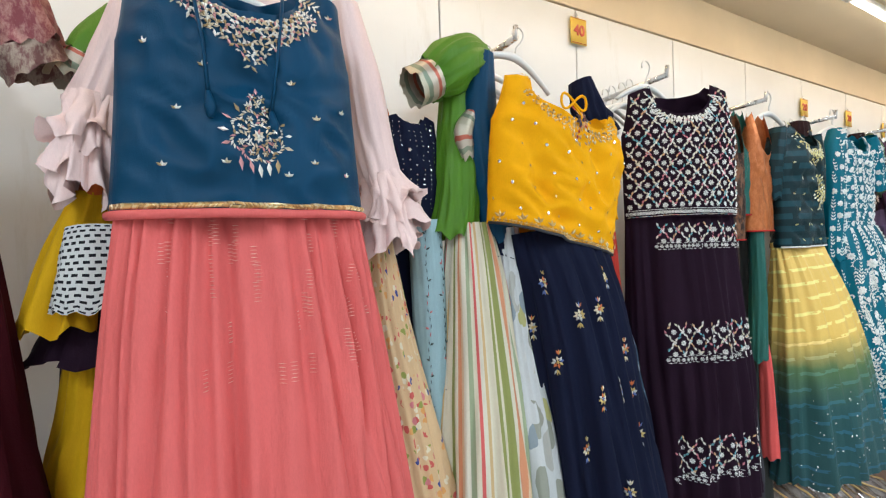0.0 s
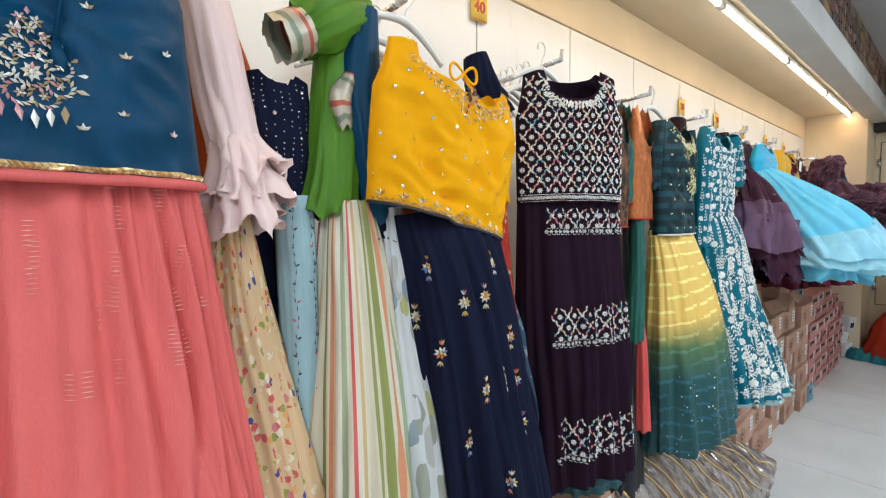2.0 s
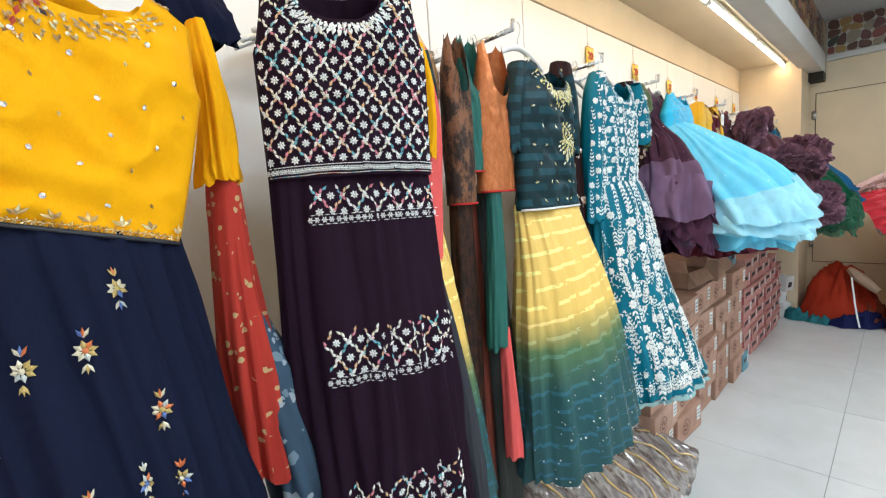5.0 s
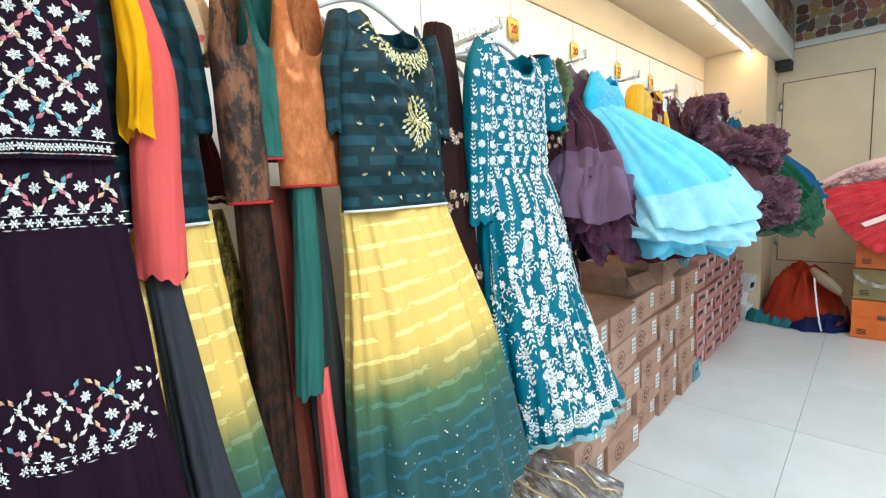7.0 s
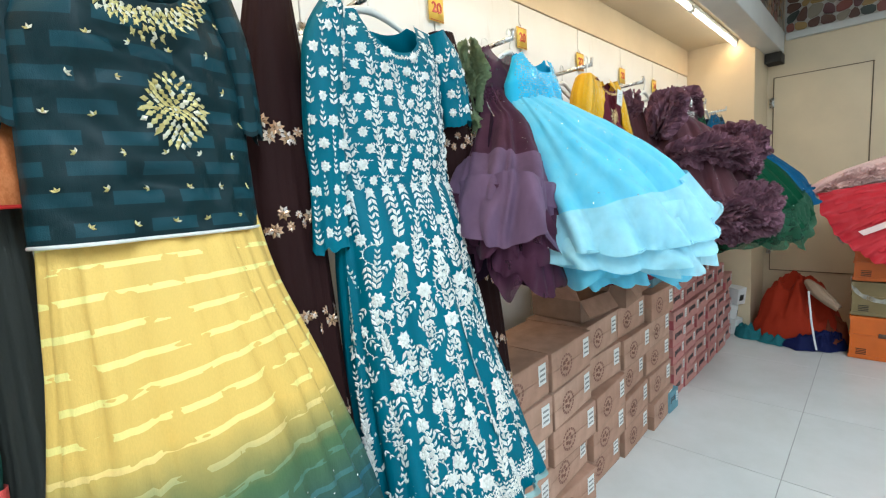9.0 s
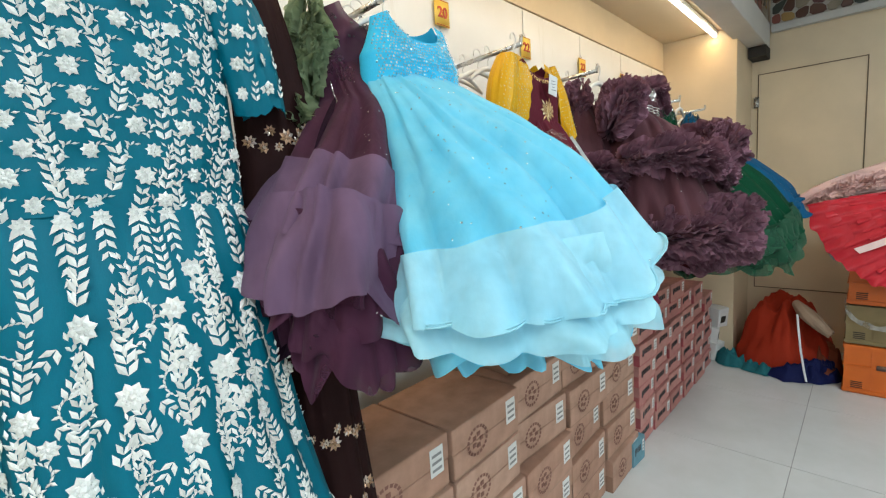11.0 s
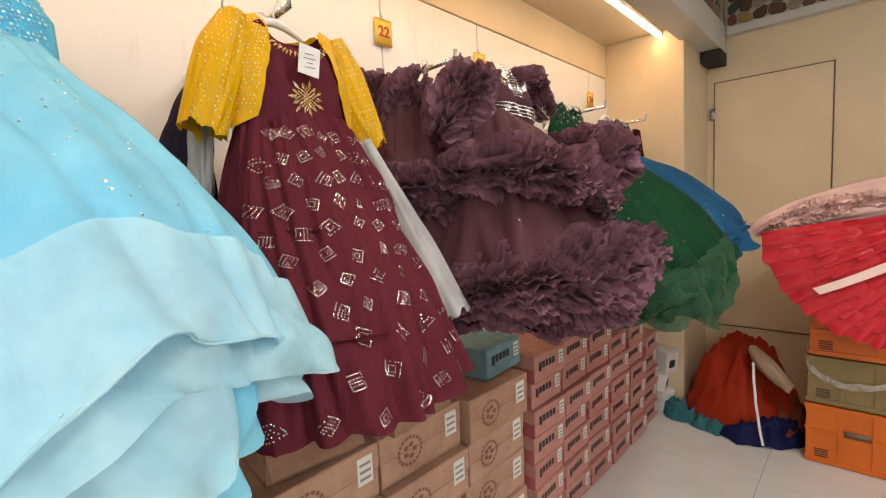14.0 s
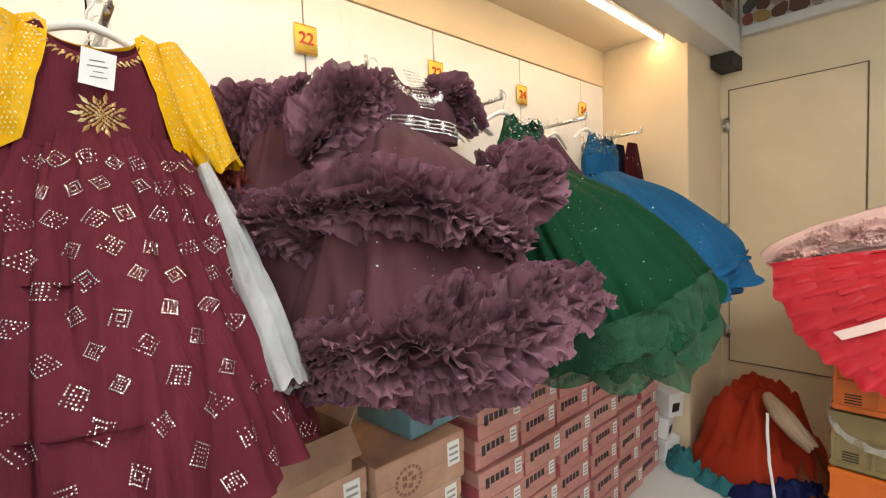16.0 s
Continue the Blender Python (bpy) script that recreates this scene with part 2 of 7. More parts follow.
class Cloth:
    """A hanging tube of cloth through rings (x, y, z, half width, half depth), top to bottom."""

    def __init__(self, rings, folds=2.2, amp=(0.002, 0.02), seed=1.0, hem=0.012, square=1.0, gather=0.0, yaw=0.0, yaw_top=None, tilt=(0.0, 0.0), wave=(0.0, 0.0, 0.0)):
        self.yaw, self.tilt, self.wave = radians(yaw), tilt, wave
        self.yaw_top = self.yaw if yaw_top is None else radians(yaw_top)
        self.rings, self.folds, self.amp, self.seed, self.hem, self.square, self.gather = rings, folds, amp, seed, hem, square, gather

    def point(self, s, a):
        x, y, z, w, d = spline(self.rings, s)
        x0, y0, z0 = spline(self.rings, max(s - 0.02, 0))[:3]
        x1, y1, z1 = spline(self.rings, min(s + 0.02, 1))[:3]
        t = Vector((x1 - x0, y1 - y0, z1 - z0)).normalized()
        side = t.cross(Vector((0, 1, 0))).normalized()
        front = -side.cross(t)
        if self.yaw:
            turn = Matrix.Rotation(self.yaw_top + (self.yaw - self.yaw_top) * s, 3, "Z")
            side, front = turn @ side, turn @ front
        amp = self.amp[0] + (self.amp[1] - self.amp[0]) * s ** 1.2
        f = amp * crease(a, self.folds, s, self.seed)
        if self.gather:
            f += self.gather * math.sin(a * 46 + 3 * noise.noise(Vector((a * 3, s * 2, self.seed)))) * (1 - s) ** 2
        sa, ca = math.sin(a), math.cos(a)
        k = self.square
        sx, cx = math.copysign(abs(sa) ** k, sa), math.copysign(abs(ca) ** k, ca)
        p = Vector((x, y, z)) + side * (w * sx + f * sa) + front * (d * cx + f * ca)
        if self.wave[0]:
            n, wide, high = self.wave
            w1 = noise.noise(Vector((math.cos(a) * n, math.sin(a) * n, self.seed * 1.7 + 0.5 * s)))
            w2 = noise.noise(Vector((math.cos(a) * n + 9, math.sin(a) * n, self.seed * 1.7)))
            p += (side * sa + front * ca) * (2 * wide * w1 * s)
            p.z += 2 * high * w2 * s
        p.z += s * (self.tilt[0] * (p.x - x) + self.tilt[1] * (p.y - y))
        p.z += self.hem * noise.noise(Vector((math.cos(a) * 2, math.sin(a) * 2, self.seed))) * s ** 4 * 2
        return p

    def mesh(self, nu=72, nv=30, s0=0.0, s1=1.0, cap=False, puff=0.0):
        bm = bmesh.new()
        uv = bm.loops.layers.uv.new("UVMap")
        rows = []
        mean = sum(r[3] + r[4] for r in self.rings) / len(self.rings)
        length = sum((Vector(a[:3]) - Vector(b[:3])).length for a, b in zip(self.rings, self.rings[1:]))
        for j in range(nv + 1):
            s = s0 + (s1 - s0) * j / nv
            row = []
            for i in range(nu):
                a = math.tau * i / nu
                p = self.point(s, a)
                if puff:
                    p += puff * Vector((math.sin(a), -math.cos(a), 0))
                row.append(bm.verts.new(p))
            rows.append(row)
        for j in range(nv):
            for i in range(nu):
                f = bm.faces.new((rows[j][i], rows[j + 1][i], rows[j + 1][(i + 1) % nu], rows[j][(i + 1) % nu]))
                for loop, (di, dj) in zip(f.loops, ((0, 0), (0, 1), (1, 1), (1, 0))):
                    loop[uv].uv = ((i + di) / nu * math.pi * mean * 1.05, (1 - (s0 + (s1 - s0) * (j + dj) / nv)) * length)
        if cap:
            bm.faces.new(rows[0])
            bm.faces.new(rows[-1][::-1])
        return bm

    def front(self, x, z):
        """The place and the way out of the front at x, z."""
        lo, hi = 0.0, 1.0
        for _ in range(18):
            mid = (lo + hi) / 2
            if spline(self.rings, mid)[2] > z:
                lo = mid
            else:
                hi = mid
        cx, _, _, w, _ = spline(self.rings, lo)
        a = math.asin(max(-0.98, min(0.98, (x - cx) / w)))
        p = self.point(lo, a)
        du = self.point(lo, a + 0.02) - self.point(lo, a - 0.02)
        dv = self.point(min(lo + 0.01, 1), a) - self.point(max(lo - 0.01, 0), a)
        n = du.cross(dv)
        n = n.normalized() if n.length > 1e-9 else Vector((0, -1, 0))
        if n.y > 0:
            n = -n
        return p, n


class Bodice:
    """A sleeveless top on a hanger: front and back with neckline and armholes."""

    def __init__(self, cx, y, zs, zh, sh, bust, hem, neck=0.09, deep=0.07, thick=0.05, drop=0.02, arm=0.13, rumple=0.006, seed=1.0, sweep=0.0, roll=0.0, pull=0.0, yaw=0.0):
        self.yaw = yaw
        self.cx, self.y, self.zs, self.zh, self.sh, self.bust, self.hem, self.neck, self.deep = cx, y, zs, zh, sh, bust, hem, neck, deep
        self.thick, self.drop, self.arm, self.rumple, self.seed, self.sweep, self.roll, self.pull = thick, drop, arm, rumple, seed, sweep, roll, pull

    def wide(self, z):
        za = self.zs - self.arm
        if z <= za:
            k = (za - z) / max(za - self.zh, 1e-3)
            return self.bust + (self.hem - self.bust) * k ** 1.3
        k = (z - za) / self.arm
        return self.bust + (self.sh - self.bust) * math.sin(min(k, 1) * math.pi / 2) ** 0.8

    def top(self, u, back):
        a = abs(u) * self.sh
        if a < self.neck:
            d = 0.025 if back else self.deep
            return self.zs - d * math.sqrt(max(0, 1 - (a / self.neck) ** 2.4))
        return self.zs - self.drop * (a - self.neck) / max(self.sh - self.neck, 1e-3)

    def point(self, u, z, back=False, tz=None):
        w = self.wide(z)
        k = max(0.0, min(1.0, (self.zs - z) / 0.12))
        d = self.thick * (0.22 + 0.78 * math.sin(k * math.pi / 2)) * max(0.0, 1 - abs(u) ** 2.6) ** 0.6
        x = self.cx + u * w + self.pull * (self.zs - z)
        n = noise.noise(Vector((u * 2.2, z * 9, self.seed * 5))) + 0.6 * (1 - 3 * abs(noise.noise(Vector((u * 3 + z * 8, z * 20, self.seed * 9)))))
        d2 = d + 1.5 * self.rumple * n * (1 - abs(u) ** 6)
        zz = z + self.sweep * u * u * (1 if z < self.zs - 0.1 else 0)
        p = Vector((x, self.y + (d2 if back else -d2), zz))
        if self.yaw:
            o = Vector((self.cx, self.y, 0))
            p = o + Matrix.Rotation(radians(self.yaw), 3, "Z") @ (p - o)
        if self.roll:
            o = Vector((self.cx, self.y, self.zs))
            p = o + Matrix.Rotation(radians(self.roll), 3, "Y") @ (p - o)
        return p

    def mesh(self, nu=40, nv=34):
        bm = bmesh.new()
        uv = bm.loops.layers.uv.new("UVMap")
        for back in (False, True):
            rows = []
            for j in range(nv + 1):
                row = []
                for i in range(nu + 1):
                    u = -1 + 2 * i / nu
                    z = self.zh + (self.top(u, back) - self.zh) * j / nv
                    row.append((bm.verts.new(self.point(u, z, back)), u * self.bust, z - self.zh))
                rows.append(row)
            for j in range(nv):
                for i in range(nu):
                    q = [rows[j][i], rows[j][i + 1], rows[j + 1][i + 1], rows[j + 1][i]]
                    if back:
                        q = q[::-1]
                    f = bm.faces.new([c[0] for c in q])
                    for loop, c in zip(f.loops, q):
                        loop[uv].uv = (c[1], c[2])
        bmesh.ops.remove_doubles(bm, verts=bm.verts, dist=0.0006)
        return bm

    def front(self, x, z):
        """x and z as on the flat cloth, before it was tilted."""
        u = max(-0.97, min(0.97, (x - self.cx - self.pull * (self.zs - z)) / self.wide(z)))
        p = self.point(u, z)
        du, dz = self.point(u + 0.02, z) - self.point(u - 0.02, z), self.point(u, z + 0.004) - self.point(u, z - 0.004)
        n = du.cross(dz)
        n = n.normalized()
        if n.y > 0:
            n = -n
        return p, n


def leaf(bm, cloth, x, z, ang, length, width, high=0.0015):
    """One stitched petal lying on the cloth at x, z, pointing along ang (degrees, 90 is up)."""
    p, n = cloth.front(x, z)
    up = Vector((0, 0, 1)) - n * n.z
    up.normalize()
    right = up.cross(n)
    if right.x < 0:
        right = -right
    c, s = math.cos(radians(ang)), math.sin(radians(ang))
    d, e = right * c + up * s, up * c - right * s
    p = p + n * 0.002
    q = [p, p + d * length * 0.45 + e * width * 0.5, p + d * length, p + d * length * 0.45 - e * width * 0.5]
    top = bm.verts.new(p + d * length * 0.5 + n * (high + width * 0.10))
    vs = [bm.verts.new(c) for c in q]
    for a, b in zip(vs, vs[1:] + vs[:1]):
        f = bm.faces.new((a, b, top))
        f.smooth = False


def bead(bm, cloth, x, z, r, high=0.6, n=6):
    p, nn = cloth.front(x, z)
    up = (Vector((0, 0, 1)) - nn * nn.z).normalized()
    right = up.cross(nn)
    p = p + nn * 0.0022
    rim = [bm.verts.new(p + r * (right * math.cos(k * math.tau / n) + up * math.sin(k * math.tau / n))) for k in range(n)]
    top = bm.verts.new(p + nn * r * high)
    for a, b in zip(rim, rim[1:] + rim[:1]):
        bm.faces.new((a, b, top))


def rosette(bm, cloth, x, z, r, petals=6, turn=0.0):
    for k in range(petals):
        a = turn + 360 * k / petals
        leaf(bm, cloth, x + 0.15 * r * math.cos(radians(a)), z + 0.15 * r * math.sin(radians(a)), a, r * 0.85, r * 0.5)
    bead(bm, cloth, x, z, r * 0.28)

# ---- the room: hanging wall at y = 0, room towards -y, its end at x = 0.56 ----
SLOT0, STEP = -0.2645, -0.5832
X0, X1, Y0, ZN, ZC = -9.0, 0.56, -4.2, 2.46, 2.86


def slot_x(k):
    return SLOT0 + STEP * k


# backing coloured near-black, so the slots show painted shade
structure("wall_back", box(X0, 0.0, 0.012, 0.16, 0, ZC), DARK, "core wall behind the white panels, coloured near-black for shade in the slots")
# white panels between the slots
edges = [0.0] + [slot_x(k) for k in range(15)] + [X0]
panel_wall = tagged(new("wall_panels"), "white painted wall panels with narrow vertical slots", kind="structure")
for a, b in zip(edges, edges[1:]):
    low, high = min(a, b) + 0.0025, max(a, b) - 0.0025
    part("panel", box(low, high, 0.0, 0.012, 0.0, 2.24, 0.0015), WALL, panel_wall, smooth=False)
part("panel", box(X0, -0.002, -0.004, 0.012, 2.245, ZN, 0.002), CREAM, panel_wall, smooth=False)
structure("ceiling_niche", box(X0, 0.56, -0.47, 0.16, ZN, ZN + 0.05), CEIL, "low painted ceiling over the hanging rail niche")
structure("beam", box(X0, 0.52, -0.62, -0.47, 2.37, 2.55, 0.004), BEAM, "painted beam along the front of the niche")
structure("wall_fascia", box(X0, 0.6, -0.60, -0.47, 2.552, ZC), MORTAR, "fascia of broken stone mosaic over the beam")
structure("ceiling", box(X0, X1 + 0.15, Y0, -0.47, ZC, ZC + 0.1), GREY, "flat grey shop ceiling")
structure("wall_column", box(0.0, 0.56, -0.50, 0.16, 0, ZN - 0.002, 0.003), CREAM, "cream painted pillar closing the niche")
structure("wall_end", box(X1, X1 + 0.15, Y0, 0.16, 0, ZC), CREAM, "cream painted end wall")
structure("wall_left", box(X0 - 0.15, X0, Y0, 0.16, 0, ZC), WALL, "plain painted wall")
structure("wall_front", box(X0 - 0.15, X1 + 0.15, Y0 - 0.15, Y0, 0, ZC), WALL, "plain painted wall")
structure("trim", box(X1 - 0.06, X1, Y0, -0.63, 2.48, 2.53, 0.003), BEAM, "painted ledge along the end wall")
# solid near-black block below the end of the beam
part("block", box(0.36, 0.555, -0.62, -0.505, 2.29, 2.368), DARK, None, smooth=False)
tagged(bpy.data.objects["block"], "solid dark block under the beam end", "gap", kind="structure")
structure("wall_gap", box(X1 - 0.04, X1, Y0, -0.62, 2.532, ZC), MORTAR, "mortar bed of the mosaic band")

# access door in the end wall
door = structure("door_1", box(X1 - 0.014, X1 + 0.001, -1.185, -0.552, 0.475, 2.182, 0.002), CREAM, "flush cream painted panel door, closed")
# raised dark strips stand in for the shade in the joint round the door
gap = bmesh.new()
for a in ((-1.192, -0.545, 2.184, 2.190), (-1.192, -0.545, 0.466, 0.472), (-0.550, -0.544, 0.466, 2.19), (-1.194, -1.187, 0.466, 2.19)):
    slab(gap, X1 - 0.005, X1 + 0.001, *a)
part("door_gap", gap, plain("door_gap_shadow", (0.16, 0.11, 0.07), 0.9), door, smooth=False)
for z in (1.93, 1.27, 0.62):
    part("hinge", rod_mesh(slab(bmesh.new(), X1 - 0.019, X1 - 0.010, -0.556, -0.520, z, z + 0.085, 0.002), [(X1 - 0.02, -0.54, z), (X1 - 0.02, -0.54, z + 0.085)], 0.006), STEEL, door)

# floor: grout bed, tiles laid on it below with the other pieces
structure("floor", box(X0, X1, Y0, 0.012, -0.1, -0.003), GROUT, "cement bed under glazed floor tiles")
floor = bpy.data.objects["floor"]

# tubes under the niche ceiling
for i in range(8):
    x1 = 0.0 - 1.215 * i
    x0 = x1 - 1.17
    if x0 < X0:
        break
    lamp = thing("tube_light", (x0 + x1) / 2, -0.36, 2.42, "glowing fluorescent tube in a thin white batten", "lamp", "tube lights")
    part("batten", box(x0 - 0.012, x1 + 0.012, -0.38, -0.335, 2.437, 2.458, 0.004), WHITE_PLASTIC, lamp)
    part("tube", rod_mesh(bmesh.new(), [(x0, -0.36, 2.424), (x1, -0.36, 2.424)], 0.0125, 12), TUBE_GLOW, lamp, "glowing tube")
    for xe in (x0 - 0.006, x1 + 0.006):
        part("end_cap", box(xe - 0.012, xe + 0.012, -0.376, -0.344, 2.408, 2.44, 0.003), WHITE_PLASTIC, lamp)
    area_lamp("tube_lamp", look(((x0 + x1) / 2, -0.36, 2.408), ((x0 + x1) / 2, -0.30, 1.0)), 1.15, 0.03, TUBE_WATTS, TUBE_COLOUR)

# assumed ceiling panels over the aisle, added out of view for general light
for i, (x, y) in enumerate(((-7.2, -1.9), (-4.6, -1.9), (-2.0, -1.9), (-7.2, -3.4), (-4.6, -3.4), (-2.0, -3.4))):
    lamp = thing("ceiling_light", x, y, ZC - 0.01, "assumed square white ceiling light panel, unseen, lit", "lamp", "ceiling lights")
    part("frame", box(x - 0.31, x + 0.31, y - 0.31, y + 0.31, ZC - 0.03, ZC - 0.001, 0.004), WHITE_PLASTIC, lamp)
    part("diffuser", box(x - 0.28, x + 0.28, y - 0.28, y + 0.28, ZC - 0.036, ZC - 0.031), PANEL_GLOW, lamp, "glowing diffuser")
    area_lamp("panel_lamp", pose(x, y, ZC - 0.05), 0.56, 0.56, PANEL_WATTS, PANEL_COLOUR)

# ---- rods, hangers, size signs ----
ROD_Z = 1.88


def wall_rod(k, tip=-0.36, z=ROD_Z):
    x = slot_x(k)
    t = thing("wall_rod", x, 0, z, "chromed face-out garment rod plugged into the wall slot", "rod", "wall rods")
    part("bar", rod_mesh(bmesh.new(), [(x, 0.0, z - 0.012), (x, tip, z)], 0.0085, 12), STEEL, t)
    part("bracket", box(x - 0.012, x + 0.012, -0.008, 0.001, z - 0.06, z + 0.03, 0.002), STEEL, t)
    part("stop", rod_mesh(bmesh.new(), [(x, tip + 0.004, z - 0.004), (x, tip, z + 0.028)], 0.006, 8), STEEL, t)
    return t


for k in range(0, 13):
    wall_rod(k)


def hanger_at(x, y, z, wide, turn=0.0, roll=0.0, label="white plastic clothes hanger on the rod"):
    t = new("clothes_hanger")
    tagged(t, label, "hanger", "clothes hangers")
    hook = [(0.018 * math.cos(a), 0, 0.0 + 0.018 * math.sin(a)) for a in [radians(200 - 20 * i) for i in range(12)]] + [(0.012, 0, -0.02), (0, 0, -0.035), (0, 0, -0.06)]
    part("hook", rod_mesh(bmesh.new(), hook, 0.0028, 6), WHITE_PLASTIC, t)
    arm = [(wide * u, 0, -0.06 - 0.05 * abs(u) ** 1.6) for u in [i / 8 - 1 for i in range(17)]]
    part("arm", rod_mesh(bmesh.new(), arm, [0.006 + 0.004 * (1 - abs(i / 8 - 1)) for i in range(17)], 8), WHITE_PLASTIC, t)
    t.matrix_basis = pose(x, y, z, 0, roll, turn)
    return t


HANGER = hanger_at(slot_x(8), -0.05, ROD_Z + 0.012, 0.13)
random.seed(5)
for k in range(0, 13):
    count = 6 if k in (6, 8, 9, 5) else 4
    for i in range(count):
        if k == 8 and i == 0:
            continue
        y = -0.05 - 0.22 * (i + random.uniform(-0.2, 0.2)) / count
        copy_thing(HANGER, pose(slot_x(k) + random.uniform(-0.004, 0.004), y, ROD_Z + 0.012, 0, random.uniform(-4, 4), random.uniform(-14, 14)))


def letters(text, size, m, material, parent, name="number", depth=0.0015):
    curve = bpy.data.curves.new(name, "FONT")
    curve.body, curve.size, curve.align_x, curve.align_y, curve.extrude, curve.offset = text, size, "CENTER", "CENTER", depth, size * 0.02
    tmp = bpy.data.objects.new("tmp", curve)
    scene.collection.objects.link(tmp)
    me = bpy.data.meshes.new_from_object(tmp.evaluated_get(bpy.context.evaluated_depsgraph_get()))
    bpy.data.objects.remove(tmp)
    me.materials.clear()
    me.materials.append(material)
    ob = new(name, me)
    ob.parent = parent
    ob.matrix_basis = m
    return ob


def size_sign(k, text, z=2.035, y=-0.012):
    x = slot_x(k)
    t = thing("size_sign", x, y, z, "small yellow plate with the red number %s in the slot" % text, "sign", "size signs")
    part("plate", box(x - 0.040, x + 0.040, y - 0.003, y + 0.002, z - 0.048, z + 0.048, 0.0012), SIGN_YELLOW, t)
    letters(text, 0.054, pose(0, -0.0045, 0, 90, 0, 0), SIGN_RED, t)
    for a in (-0.045, 0.0434):
        part("border", box(x - 0.037, x + 0.037, y - 0.0042, y - 0.0028, z + a, z + a + 0.0016), SIGN_RED, t, smooth=False)
    part("wire", rod_mesh(bmesh.new(), [(x, y, z + 0.048), (x, -0.004, z + 0.07)], 0.0016, 6), STEEL, t)
    return t


for k, text in ((8, "40"), (5, "20"), (4, "20"), (3, "22"), (2, "22"), (1, "24"), (0, "24")):
    size_sign(k, text, 2.155 if k == 8 else 2.08 if k in (4, 5) else 2.06)

# ---- cloth colours ----
def by_height(stops):
    """Colour by height over the floor under the thing's base (stops in metres)."""
    lo, hi = stops[0][0], stops[-1][0]

    def make(nodes, links):
        g = nodes.new("ShaderNodeNewGeometry")
        sep = nodes.new("ShaderNodeSeparateXYZ")
        links.new(g.outputs["Position"], sep.inputs[0])
        wob = noise_at(nodes, links, coords(nodes, links), 12, 4)
        z = sums(nodes, links, "ADD", sep.outputs[2], sums(nodes, links, "MULTIPLY", wob, 0.05))
        f = sums(nodes, links, "DIVIDE", sums(nodes, links, "SUBTRACT", z, lo + 0.025), hi - lo)
        return ramp(nodes, links, f, [((p - lo) / (hi - lo), c) for p, c in stops])
    return make


def by_noise(a, b, scale=16.0):
    """Two tones of a mottled weave."""
    def make(nodes, links):
        return ramp(nodes, links, noise_at(nodes, links, coords(nodes, links, scale=(1, 1, 0.5)), scale, 6, 0.75), [(0.45, a), (0.56, b)])
    return make


def striped(stops, width, axis=0):
    """Woven stripes across the cloth's own u."""
    def make(nodes, links):
        c = nodes.new("ShaderNodeTexCoord")
        sep = nodes.new("ShaderNodeSeparateXYZ")
        links.new(c.outputs["UV"], sep.inputs[0])
        f = sums(nodes, links, "FRACT", sums(nodes, links, "DIVIDE", sep.outputs[axis], width))
        return ramp(nodes, links, f, stops, True)
    return make


def printed(ground, stops, scale=24.0, edge=0.45, tall=1.0):
    """Scattered print: cells of colour on a ground."""
    def make(nodes, links):
        v = coords(nodes, links, "UV", (1, 1 / tall, 1))
        wave = nodes.new("ShaderNodeTexNoise")
        wave.inputs["Scale"].default_value = scale * 1.6
        links.new(v, wave.inputs["Vector"])
        v = blend(nodes, links, v, wave.outputs["Color"], 0.35 / scale, "ADD")
        cell = nodes.new("ShaderNodeTexVoronoi")
        cell.inputs["Scale"].default_value = scale
        links.new(v, cell.inputs["Vector"])
        sep = nodes.new("ShaderNodeSeparateColor")
        links.new(cell.outputs["Color"], sep.inputs[0])
        cols = ramp(nodes, links, sep.outputs[0], stops, True)
        mask = sums(nodes, links, "LESS_THAN", cell.outputs["Distance"], edge)
        gate = sums(nodes, links, "GREATER_THAN", noise_at(nodes, links, v, scale * 0.33, 3), 0.47)
        return blend(nodes, links, ground, cols, sums(nodes, links, "MULTIPLY", mask, gate))
    return make


def blocks(a, b, sx, sy):
    """Woven blocks of shine on a ground."""
    def make(nodes, links):
        br = nodes.new("ShaderNodeTexBrick")
        br.inputs["Scale"].default_value, br.inputs["Brick Width"].default_value, br.inputs["Row Height"].default_value = 1.0, sx, sy
        br.inputs["Mortar Size"].default_value = sy * 0.28
        br.inputs["Color1"].default_value, br.inputs["Color2"].default_value, br.inputs["Mortar"].default_value = rgba(b), rgba(b, 0.75), rgba(a)
        links.new(coords(nodes, links, "UV"), br.inputs["Vector"])
        return br.outputs[0]
    return make


def banded(stops, width, gradient):
    def make(nodes, links):
        g = by_height(gradient)(nodes, links)
        c = nodes.new("ShaderNodeTexCoord")
        sep = nodes.new("ShaderNodeSeparateXYZ")
        links.new(c.outputs["UV"], sep.inputs[0])
        f = sums(nodes, links, "FRACT", sums(nodes, links, "DIVIDE", sep.outputs[1], width))
        light = ramp(nodes, links, f, stops, True)
        gate = sums(nodes, links, "GREATER_THAN", noise_at(nodes, links, coords(nodes, links, "UV", (9, 16, 1)), 2.2, 2), 0.45)
        return blend(nodes, links, g, blend(nodes, links, g, light, 1.0, "DODGE"), gate)
    return make


PETROL = fabric("petrol_satin", (0.002, 0.056, 0.128), 0.46, 0.06, 0.2)
CORAL = fabric("coral_crinkle", (0.78, 0.16, 0.15), 0.6, 0.3, 0.9, 0.12)
BLUSH = fabric("blush_chiffon", (0.93, 0.70, 0.66), 0.7, 0.3, 0.25, 0.1)
ORANGE = fabric("orange_cloth", (0.78, 0.17, 0.04), 0.6)
MUSTARD = fabric("mustard_cloth", (0.75, 0.42, 0.01), 0.6)
